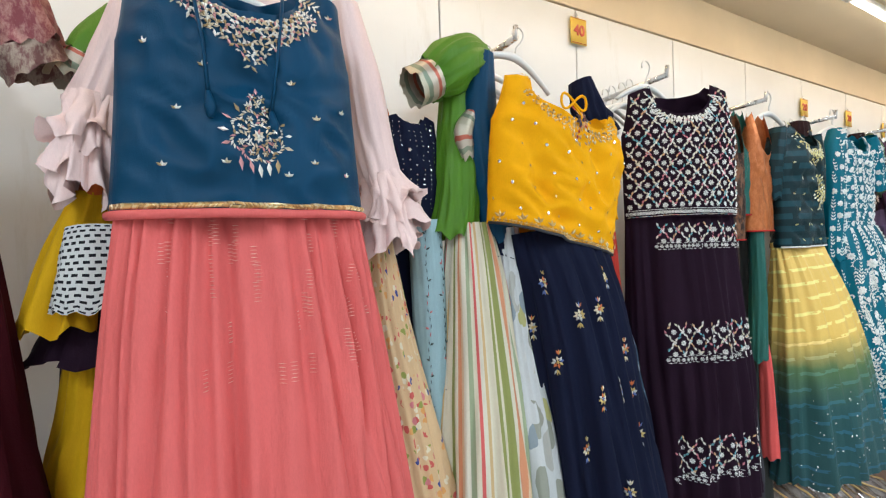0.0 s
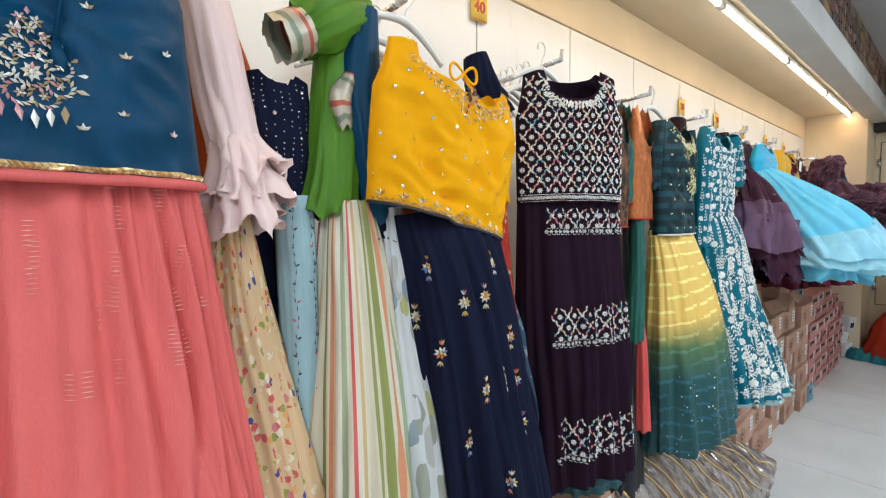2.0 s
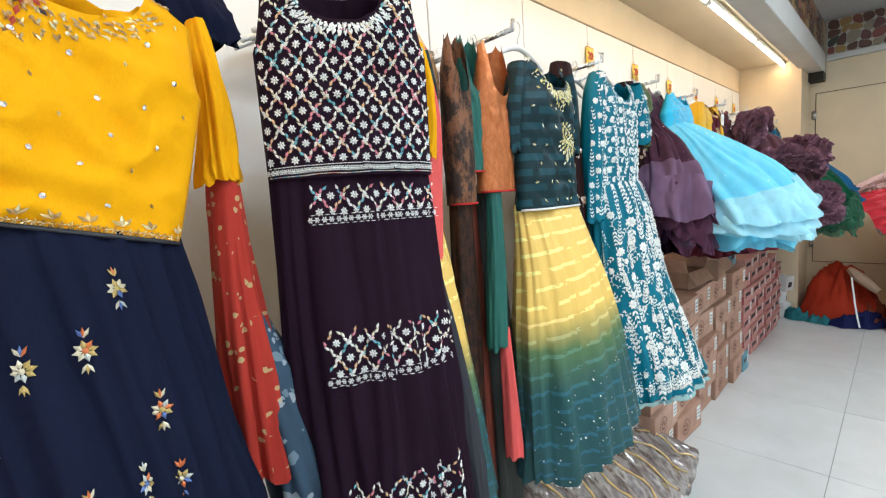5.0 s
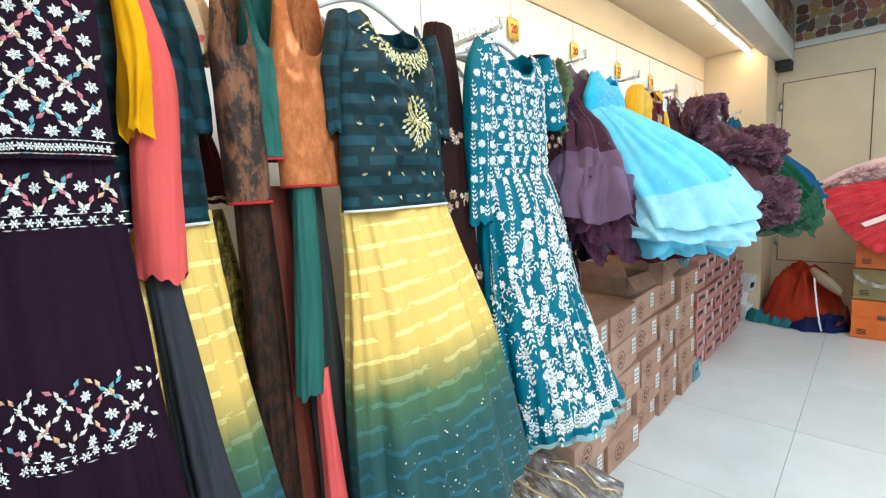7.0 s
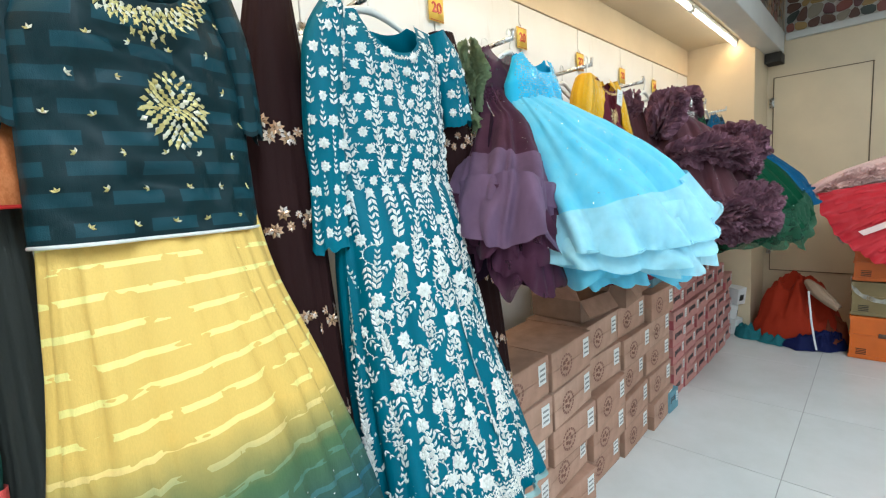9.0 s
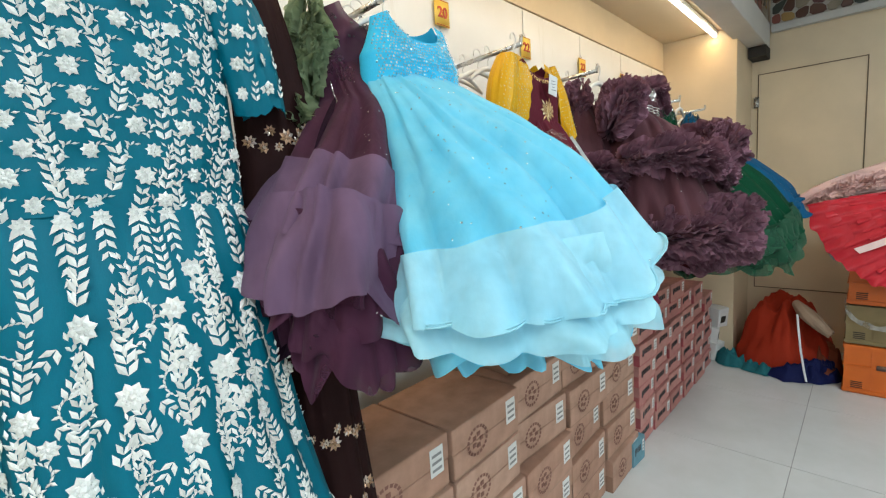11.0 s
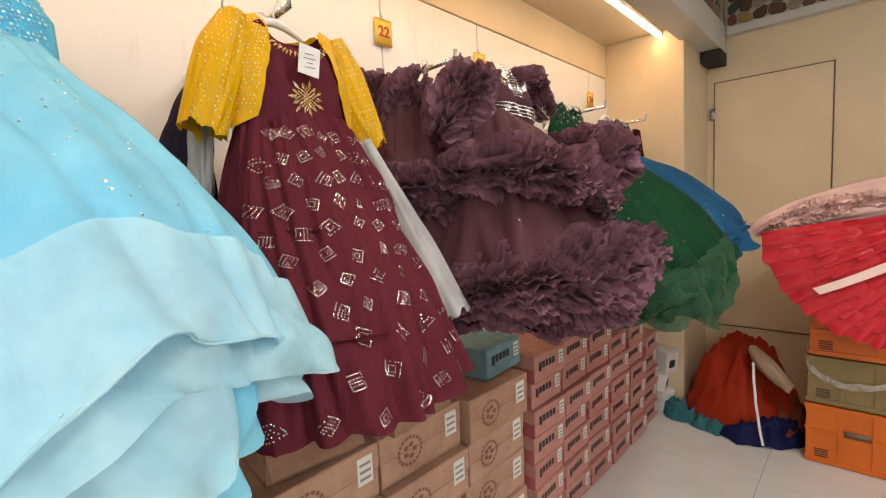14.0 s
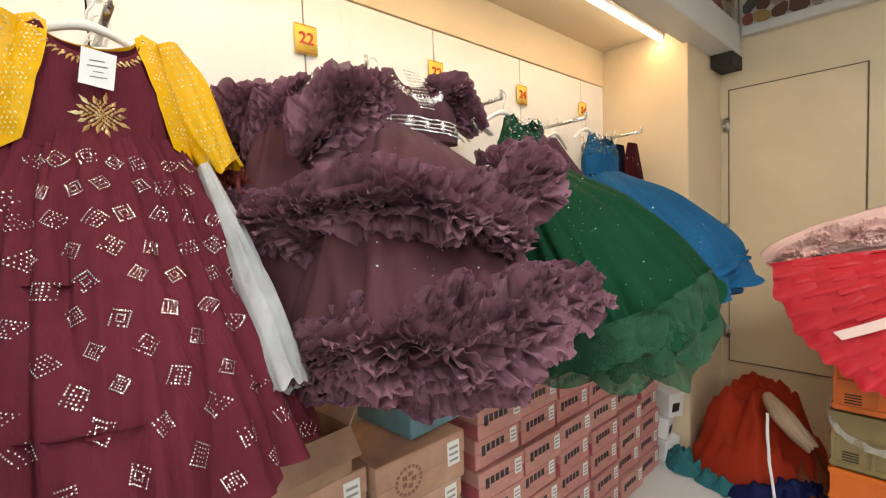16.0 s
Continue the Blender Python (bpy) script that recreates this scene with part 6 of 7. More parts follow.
part("medallion", bm, GOLD, H_thing, "gold flower medallion", False, "stuff")
for z, w in ((1.36, 0.196), (1.17, 0.238)):
    c = spline(H_skirt.rings, (1.60 - z) / 0.6)
    seam = Cloth([(c[0], c[1], z + 0.003, c[3] + 0.001, c[4] + 0.001), (c[0], c[1], z - 0.003, c[3] + 0.001, c[4] + 0.001)], 3.3, (0.012, 0.012), 13.0)
    part("seam", seam.mesh(120, 2), WINE, H_thing)
jac = garment("bolero_jacket", hx, 1.6, "short yellow foil bolero jacket over the wine dress", "jacket")
J_cut = Bodice(hx, -0.40, 1.815, 1.565, 0.125, 0.150, 0.160, 0.075, 0.02, 0.075, 0.025, 0.12, 0.005, 17.0)
for s in (-1, 1):
    bm = bmesh.new()
    grid = []
    for j in range(27):
        row = []
        for i in range(15):
            k = i / 14
            v = j / 26
            inner = 0.40 + 0.28 * (1 - v) ** 1.5 + 0.10 * v
            u = s * (inner + (1 - inner) * k)
            zb = 1.565 + 0.03 * (1 - k)
            row.append(bm.verts.new(J_cut.point(u, zb + (J_cut.top(u, True) - zb) * v)))
        grid.append(row)
    for j in range(26):
        for i in range(14):
            f = bm.faces.new((grid[j][i], grid[j][i + 1], grid[j + 1][i + 1], grid[j + 1][i]))
    part("front", bm, YELLOW_FOIL, jac)
bm = bmesh.new()
rows = [[bm.verts.new(J_cut.point(-1 + i / 12, 1.60 + (J_cut.top(-1 + i / 12, True) - 1.60) * j / 16, True)) for i in range(25)] for j in range(17)]
for j in range(16):
    for i in range(24):
        bm.faces.new((rows[j][i], rows[j + 1][i], rows[j + 1][i + 1], rows[j][i + 1]))
part("back", bm, YELLOW_FOIL, jac)
J_arm = []
for s in (-1, 1):
    J_arm.append(drape(jac, "sleeve", [(hx + s * 0.115, -0.40, 1.80, 0.025, 0.035), (hx + s * 0.145, -0.405, 1.72, 0.045, 0.045), (hx + s * 0.18, -0.415, 1.62, 0.042, 0.042), (hx + s * 0.20, -0.42, 1.56, 0.04, 0.04)], YELLOW_FOIL, "", 48, 22, folds=2.0, amp=(0.003, 0.008), seed=130 + s))
bm = bmesh.new()
for j in range(26):
    for i in range(14):
        for s in (-1, 1):
            x, z = hx + s * (0.066 + 0.0062 * i), 1.60 + 0.0078 * j
            v = (z - 1.57) / 0.235
            inner = 0.47 + 0.28 * max(0.0, 1 - v) ** 1.5 + 0.10 * v
            if inner < abs(x - hx) / J_cut.wide(z) < 0.93 and rnd.random() < 0.8:
                leaf(bm, J_cut, x, z, 90 + s * (35 if j % 2 else -35), 0.0065, 0.0028, 0.0004)
for arm in J_arm:
    for j in range(24):
        k = 0.08 + 0.88 * j / 23
        c0, _, z, w, _ = spline(arm.rings, k)
        for i in range(-5, 6):
            if rnd.random() < 0.8:
                leaf(bm, arm, c0 + 0.17 * i * w, z, 55 if j % 2 else 125, 0.0065, 0.0028, 0.0004)
part("foil", bm, PALE_GOLD, jac, "short foil dashes", False, "stuff")
p, n = H_top.front(hx - 0.005, 1.712)
tag = thing("price_tag", p.x, p.y - 0.03, p.z, "white card price tag with printed lines", "tag")
bm = slab(bmesh.new(), -0.024, 0.024, -0.001, 0.001, -0.03, 0.03)
bmesh.ops.rotate(bm, verts=bm.verts, cent=(0, 0, 0), matrix=Matrix.Rotation(radians(8), 3, "Y"))
bmesh.ops.translate(bm, verts=bm.verts, vec=(p.x, p.y - 0.03, p.z))
part("card", bm, PAPER, tag, smooth=False)
bm = bmesh.new()
for i, w in enumerate((0.010, 0.014, 0.007, 0.012)):
    slab(bm, p.x - w, p.x + w, p.y - 0.0325, p.y - 0.0312, p.z + 0.012 - 0.009 * i, p.z + 0.0131 - 0.009 * i)
part("print", bm, plain("grey_print", (0.22, 0.22, 0.23), 0.7), tag, smooth=False)

# mauve gown: clouds of ruffles
def ruffles(path, radius, size, seed):
    """Gathered frills of net: long wavy strips that run along a soft tube, edge outwards."""
    rnd = random.Random(seed)
    bm = bmesh.new()
    pts = [tuple(p) for p in path]
    length = sum((Vector(a) - Vector(b)).length for a, b in zip(pts, pts[1:])) + radius
    rows, cols = max(6, int(math.tau * radius / (size * 0.5))), max(16, int(length / 0.0031))
    for k in range(rows):
        turn, ph, strip = math.tau * (k + rnd.uniform(-0.3, 0.3)) / rows, rnd.uniform(0, 6), []
        for i in range(cols + 1):
            s = i / cols
            c, q = Vector(spline(pts, s)), Vector(spline(pts, min(1, s + 0.03))) - Vector(spline(pts, max(0, s - 0.03)))
            t = q.normalized()
            a = t.cross(Vector((0, 0, 1)) if abs(t.z) < 0.9 else Vector((1, 0, 0))).normalized()
            b = a.cross(t)
            th = turn + 1.1 * noise.noise(Vector((s * 4 * length / radius * 0.2, k * 3.7, seed)))
            d = (a * math.cos(th) + b * math.sin(th)).normalized()
            e = t.cross(d)
            c = c + t * (radius * 0.8 * (2 * s - 1) ** 3)
            end = max(0.25, math.sin(math.pi * (0.06 + 0.88 * s)) ** 0.45)
            lump = noise.noise(c * 11 + d * 1.5 + Vector((seed, 0, 0)))
            r1 = radius * end * (0.97 + 0.5 * lump)
            r0 = radius * end * 0.45
            ph += 1.15 + 0.6 * noise.noise(Vector((s * 30, k, seed)))
            wav, lag = math.sin(ph), math.cos(ph * 0.5 + k)
            col = []
            for m in range(4):
                v = m / 3
                col.append(bm.verts.new(c + d * (r0 + (r1 - r0) * v + 0.15 * size * lag * v * v) + e * (wav * size * 0.22 * v ** 1.4 + lump * size * 0.5 * v) + t * (lag * size * 0.22 * v)))
            strip.append(col)
        for u, w in zip(strip, strip[1:]):
            for m in range(3):
                bm.faces.new((u[m], w[m], w[m + 1], u[m + 1]))
    return bm


def puff(path, radius, seed):
    """The soft dark core that the frills are sewn to."""
    c = Cloth([(p[0], p[1], p[2], radius * w, radius * w) for p, w in zip(path, [0.45] + [0.72] * (len(path) - 2) + [0.45])], 2.0, (0.008, 0.008), seed)
    return c.mesh(28, 14, cap=True)


def cloud(parent, path, radius, size, seed, material=None, name="ruffle"):
    m = material or RUFFLE
    bm = ruffles(path, radius, size, seed)
    core = bpy.data.meshes.new("core")
    b2 = puff(path, radius * 0.70, seed)
    b2.to_mesh(core)
    b2.free()
    bm.from_mesh(core)
    bpy.data.meshes.remove(core)
    part(name, bm, m, parent, kind="stuff")


cloud(I_thing, [(-2.25, -0.53, 1.635), (-2.20, -0.54, 1.70), (-2.145, -0.54, 1.735)], 0.09, 0.0273, 140, name="puff_sleeve")
cloud(I_thing, [(-1.88, -0.52, 1.79), (-1.83, -0.53, 1.775), (-1.79, -0.54, 1.73)], 0.062, 0.0242, 141, name="puff_sleeve")
cloud(I_thing, [(-2.31, -0.64, 1.48), (-2.21, -0.74, 1.48), (-2.10, -0.80, 1.45), (-2.01, -0.82, 1.41)], 0.090, 0.0289, 142)
cloud(I_thing, [(-1.98, -0.80, 1.47), (-1.90, -0.82, 1.51), (-1.83, -0.77, 1.54), (-1.82, -0.66, 1.56)], 0.088, 0.0312, 143)
cloud(I_thing, [(-2.33, -0.66, 1.19), (-2.26, -0.78, 1.21), (-2.15, -0.84, 1.19), (-2.0, -0.86, 1.22), (-1.86, -0.84, 1.25)], 0.116, 0.0312, 144)
cloud(I_thing, [(-1.90, -0.84, 1.24), (-1.80, -0.86, 1.24), (-1.73, -0.80, 1.23), (-1.72, -0.66, 1.24)], 0.092, 0.0312, 145)
cloud(I_thing, [(-2.30, -0.72, 1.14), (-2.2, -0.80, 1.13), (-2.05, -0.84, 1.14), (-1.92, -0.82, 1.16)], 0.067, 0.0257, 146)
bm = bmesh.new()
for j in range(4):
    for i in range(52):
        bead(bm, I_top, ix - 0.145 + i * 0.0057, 1.664 + j * 0.010, 0.0032, 0.7, 5)
for i in range(5):
    rosette(bm, I_top, ix - 0.11 + 0.055 * i, 1.680, 0.015, 8)
for j in range(12):
    for i in range(7):
        bead(bm, I_top, ix - 0.02 + i * 0.007 - 0.002 * j, 1.72 + 0.0085 * j, 0.0028, 0.7, 5)
neck_border(bm, I_top, 2, 0.007, 0.009)
inner = Cloth([(r[0], r[1] + 0.01, r[2] - 0.09 * i / 4, r[3] * 0.86, r[4] * 0.86) for i, r in enumerate(I_skirt.rings)], 2.6, (0.004, 0.03), 14.6, 0.03)
part("lining", inner.mesh(96, 24), MAROON, I_thing, "dark maroon lining under the ruffles")
part("beading", bm, SILVER, I_thing, "silver bead belt and yoke", False, "stuff")
sequins(I_thing, I_skirt, ix - 0.32, ix + 0.16, 1.2, 1.6, 80, 0.0025, SILVER, 147)
# a second mauve gown and a dusky red one behind it
g2 = garment("ball_gown", -2.22, 1.6, "dusty mauve ruffled gown hung behind its twin", "dress")
g2_skirt = drape(g2, "skirt", [(-2.20, -0.34, 1.74, 0.09, 0.05), (-2.22, -0.38, 1.6, 0.13, 0.09), (-2.26, -0.42, 1.35, 0.17, 0.14), (-2.30, -0.46, 1.12, 0.19, 0.17)], RUFFLE_BODY, "", 64, 24, amp=(0.004, 0.02), seed=148)
cloud(g2, [(-2.31, -0.37, 1.63), (-2.27, -0.38, 1.70), (-2.23, -0.38, 1.75)], 0.072, 0.0250, 149, name="puff_sleeve")
cloud(g2, [(-2.40, -0.42, 1.47), (-2.36, -0.52, 1.44), (-2.30, -0.56, 1.40)], 0.070, 0.0265, 150)
cloud(g2, [(-2.42, -0.46, 1.18), (-2.40, -0.56, 1.16), (-2.34, -0.62, 1.14)], 0.070, 0.0265, 151)
g3 = garment("ball_gown", -2.30, 1.6, "dusky red ruffled gown hung at the back", "dress")
drape(g3, "skirt", [(-2.26, -0.26, 1.74, 0.08, 0.04), (-2.28, -0.29, 1.5, 0.13, 0.08), (-2.31, -0.32, 1.2, 0.16, 0.12)], RUFFLE_RED, "", 48, 18, amp=(0.004, 0.02), seed=152)
cloud(g3, [(-2.38, -0.30, 1.64), (-2.35, -0.31, 1.70), (-2.31, -0.31, 1.74)], 0.070, 0.0234, 153, RUFFLE, "puff_sleeve")
cloud(g3, [(-2.40, -0.36, 1.53), (-2.36, -0.40, 1.50)], 0.060, 0.0234, 154, RUFFLE_RED)
# sage frilled dress behind the plum gown
g4 = garment("frilled_dress", -3.38, 1.6, "sage green dress covered with small frills", "dress")
drape(g4, "skirt", [(-3.35, -0.28, 1.80, 0.04, 0.03), (-3.37, -0.30, 1.6, 0.06, 0.04), (-3.40, -0.33, 1.45, 0.07, 0.05)], SAGE, "", 48, 18, seed=155)
cloud(g4, [(-3.39, -0.34, 1.79), (-3.40, -0.35, 1.72), (-3.41, -0.36, 1.66)], 0.058, 0.0165, 156, SAGE, "frill")
cloud(g4, [(-3.46, -0.365, 1.59), (-3.45, -0.37, 1.54)], 0.055, 0.0218, 157, SAGE, "frill")

# green and cobalt gowns: sequinned bodices, specks, pale net hem
for t, top, skirt, x, m, sd in ((J_thing, J_top, J_skirt, jx, GREEN_EDGE, 160), (K_thing, K_top, K_skirt, kx, COBALT, 165)):
    bm = bmesh.new()
    rnd = random.Random(sd)
    for i in range(420):
        z = rnd.uniform(1.70, 1.79) if i % 3 else rnd.uniform(1.60, 1.615)
        xx = x + rnd.uniform(-0.125, 0.125)
        bead(bm, top, xx, z, rnd.uniform(0.0022, 0.0042), 0.6, 5)
    part("beading", bm, thread_mix("dark_sequins_%d" % sd, [(0, (0.02, 0.06, 0.05)), (0.5, (0.25, 0.32, 0.32)), (0.75, (0.03, 0.03, 0.04)), (0.9, (0.6, 0.62, 0.62))], 0.2, 0.7), t, "dark sequinned yoke", False, "stuff")
    sequins(t, skirt, x - 0.32, x + 0.42, 1.1, 1.58, 240, 0.0016, SILVER, sd + 1)
    b = skirt.rings[-1]
    a = spline(skirt.rings, 0.86)
    for n, (drop, grow) in enumerate(((0.0, 1.02), (0.035, 0.97), (0.06, 0.9))):
        fl = Cloth([(a[0], a[1], a[2], a[3] * 1.01, a[4] * 1.01), (b[0], b[1], b[2] - drop, b[3] * grow, b[4] * grow)], 2.2, (0.02, 0.035), sd + n, 0.04, 0.84, tilt=skirt.tilt, wave=(2.0, 0.03, 0.02))
        part("flounce", fl.mesh(120, 8), m, t, "pale net hem")

# ---- boxes stacked along the foot of the wall ----
KRAFT = carton("kraft_board", (0.36, 0.21, 0.145), (0.44, 0.28, 0.20))
KRAFT_FACE = carton("kraft_printed_face", (0.47, 0.27, 0.19), (0.54, 0.34, 0.25))
ROSE = carton("rose_board", (0.46, 0.10, 0.12), (0.52, 0.15, 0.15))
ROSE_FACE = carton("rose_printed_face", (0.58, 0.30, 0.26), (0.55, 0.24, 0.22))
BLUE_BOARD = carton("blue_board", (0.16, 0.34, 0.42), (0.18, 0.36, 0.44))
BROWN_INK = plain("brown_ink", (0.24, 0.11, 0.08), 0.7)


def shoe_box(w, h, d, board, face, label, group, logo):
    """A lidded cardboard box; its front is at y = 0 and its foot at z = 0."""
    t = new("shoe_box")
    tagged(t, label, "box", group)
    part("body", box(-w / 2 + 0.003, w / 2 - 0.003, 0.003, d, 0, h - 0.004, 0.002), board, t, smooth=False)
    part("lid", slab(box(-w / 2, w / 2, 0.0005, d + 0.003, h * 0.52, h, 0.002), -w / 2 + 0.004, w / 2 - 0.004, 0.0015, 0.004, h * 0.06, h * 0.5), face, t, "printed front flap", smooth=False)
    part("sticker", box(w * 0.28, w * 0.43, -0.0008, 0.0006, h * 0.36, h * 0.86), PAPER, t, "white size sticker", smooth=False)
    bm = bmesh.new()
    for j in range(3):
        slab(bm, w * 0.30, w * 0.41, -0.0014, -0.0006, h * (0.44 + 0.13 * j), h * (0.49 + 0.13 * j))
    part("sticker_print", bm, plain("grey_ink", (0.3, 0.3, 0.3), 0.7) if "grey_ink" not in bpy.data.materials else bpy.data.materials["grey_ink"], t, smooth=False)
    bm = bmesh.new()
    if logo == "bar":
        for i in range(5):
            a = -0.36 + 0.105 * i
            slab(bm, w * a, w * (a + 0.075), -0.0012, 0.0004, h * (0.50 if i else 0.42), h * 0.74, 0.0003)
    else:
        for k in range(18):
            a0, a1 = math.tau * k / 18, math.tau * (k + 0.72) / 18
            c = Vector((-w * 0.17, -0.001, h * 0.5))
            q = [c + Vector((r * math.cos(a), 0, r * 0.9 * math.sin(a))) for r, a in ((h * 0.33, a0), (h * 0.33, a1), (h * 0.26, a1), (h * 0.26, a0))]
            bm.faces.new([bm.verts.new(p) for p in q])
        for k in range(5):
            a = k * 1.25
            p = Vector((-w * 0.17 + h * 0.12 * math.cos(a), 0, h * 0.5 + h * 0.12 * math.sin(a)))
            slab(bm, p.x - h * 0.05, p.x + h * 0.05, -0.0012, 0.0004, p.z - h * 0.04, p.z + h * 0.04)
    part("logo", bm, INK if logo == "bar" else BROWN_INK, t, "printed dark mark", smooth=False)
    return t


random.seed(21)
kraft = shoe_box(0.338, 0.152, 0.30, KRAFT, KRAFT_FACE, "brown cardboard shoe box with round printed mark, stacked", "brown shoe boxes", "ring")
rose = shoe_box(0.243, 0.112, 0.30, ROSE, ROSE_FACE, "pink cardboard shoe box with dark printed mark, stacked", "pink shoe boxes", "bar")
first = True
for c in range(6):
    x = -3.30 + 0.346 * c if c < 5 else -4.83
    for r in range((5, 5, 5, 5, 5, 3)[c]):
        m = pose(x + random.uniform(-0.003, 0.003), -0.395 + random.uniform(-0.035, 0.012), 0.153 * r, 0, 0, random.uniform(-3.5, 3.5))
        if first:
            kraft.matrix_basis, first = m, False
        else:
            copy_thing(kraft, m)
first = True
for c in range(6):
    x = -1.545 + 0.252 * c
    for r in range((7, 7, 7, 6, 6, 5)[c]):
        m = pose(x + random.uniform(-0.004, 0.004), -0.392 + random.uniform(-0.016, 0.01), 0.113 * r, 0, 0, random.uniform(-2.2, 2.2))
        if first:
            rose.matrix_basis, first = m, False
        else:
            copy_thing(rose, m)
blue_box = shoe_box(0.243, 0.112, 0.28, BLUE_BOARD, BLUE_BOARD, "pale blue cardboard shoe box on the brown stack", "blue shoe boxes", "bar")
blue_box.matrix_basis = pose(-1.80, -0.36, 0.767, 0, 0, 4)
copy_thing(blue_box, pose(-1.78, -0.435, 0.004, 0, 0, -3) @ Matrix.Diagonal((0.55, 0.2, 1.1, 1)))


def open_carton(x, y, z, w, h, d, turn):
    t = thing("open_carton", 0, 0, 0, "brown cardboard carton with torn open flaps on the stack", "box")
    bm = bmesh.new()
    for a in ((-w / 2, w / 2, 0, 0.003, 0, h), (-w / 2, w / 2, d, d + 0.003, 0, h), (-w / 2, -w / 2 + 0.003, 0, d, 0, h), (w / 2 - 0.003, w / 2, 0, d, 0, h), (-w / 2, w / 2, 0, d, 0, 0.003)):
        slab(bm, *a)
    part("body", bm, KRAFT, t, smooth=False)
    for s in (-1, 1):
        f = slab(bmesh.new(), 0, 0.09, 0, d, -0.0015, 0.0015)
        bmesh.ops.rotate(f, verts=f.verts, cent=(0, 0, 0), matrix=Matrix.Rotation(radians(-60 if s > 0 else -120), 3, "Y"))
        bmesh.ops.translate(f, verts=f.verts, vec=(s * w / 2, 0, h))
        part("flap", f, KRAFT_FACE, t, smooth=False)
    f = slab(bmesh.new(), -w / 2, w / 2, 0, 0.08, -0.0015, 0.0015)
    bmesh.ops.rotate(f, verts=f.verts, cent=(0, 0, 0), matrix=Matrix.Rotation(radians(235), 3, "X"))
    bmesh.ops.translate(f, verts=f.verts, vec=(0, 0, h))
    part("flap", f, KRAFT_FACE, t, smooth=False)
    t.matrix_basis = pose(x, y, z, 0, 0, turn)


open_carton(-2.27, -0.40, 0.767, 0.26, 0.13, 0.28, 5)
open_carton(-2.62, -0.36, 0.767, 0.24, 0.10, 0.26, -6)


# white cartons jammed beside the pillar
def torn_carton(x, y, z, w, h, turn):
    t = thing("torn_carton", 0, 0, 0, "white crumpled carton leaning at the pillar", "box")
    bm = box(-w / 2, w / 2, 0, 0.16, 0, h, 0.003)
    for v in bm.verts:
        v.co += 0.012 * noise.noise_vector(v.co * 12 + Vector((x * 9, 0, 0)))
    part("body", bm, PAPER, t, smooth=False)
    # flat patch on the front paints the shade inside a tear
    part("opening", box(-w * 0.28, w * 0.2, -0.004, 0.0, h * 0.25, h * 0.62), DARK, t, "flat near-black patch for the shade in a torn opening", smooth=False)
    t.matrix_basis = pose(x, y, z, 8, 0, turn)


torn_carton(-0.075, -0.42, 0.0, 0.12, 0.13, -14)
torn_carton(-0.07, -0.41, 0.135, 0.12, 0.12, 9)
torn_carton(-0.06, -0.44, 0.26, 0.11, 0.14, -18)

# ---- wrapped clothes on the floor ----
def plastic_wrap():
    m, nodes, links, b = shader("crumpled_plastic_wrap", 0.12)
    v = coords(nodes, links)
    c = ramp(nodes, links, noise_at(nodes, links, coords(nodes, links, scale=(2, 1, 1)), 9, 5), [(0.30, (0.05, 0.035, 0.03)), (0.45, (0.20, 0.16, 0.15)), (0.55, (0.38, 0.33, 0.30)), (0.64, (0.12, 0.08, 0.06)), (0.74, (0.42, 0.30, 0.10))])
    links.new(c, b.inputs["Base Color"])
    b.inputs["Coat Weight"].default_value, b.inputs["Coat Roughness"].default_value = 1.0, 0.05
    bumped(nodes, links, b, noise_at(nodes, links, coords(nodes, links, scale=(1.6, 1, 1)), 13, 5, 0.6), 1.0, 0.035)
    return m


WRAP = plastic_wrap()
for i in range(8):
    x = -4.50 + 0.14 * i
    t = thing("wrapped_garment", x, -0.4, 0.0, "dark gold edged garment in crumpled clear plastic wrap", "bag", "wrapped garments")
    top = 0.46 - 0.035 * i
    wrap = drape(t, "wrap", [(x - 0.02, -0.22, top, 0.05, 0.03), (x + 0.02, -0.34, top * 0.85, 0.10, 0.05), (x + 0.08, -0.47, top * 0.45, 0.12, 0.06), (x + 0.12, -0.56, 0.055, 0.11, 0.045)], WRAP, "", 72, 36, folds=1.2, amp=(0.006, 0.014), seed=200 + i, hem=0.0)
    for a in (-0.7, 0.45):
        part("gold_edge", rod_mesh(bmesh.new(), [wrap.point(k / 14, a + 0.12 * math.sin(k * 1.1 + i)) + Vector((0, -0.002, 0.004)) for k in range(1, 14)], [0.003 + 0.002 * (k % 2) for k in range(1, 14)], 6), GOLD, t, "gold lace edge under the wrap")

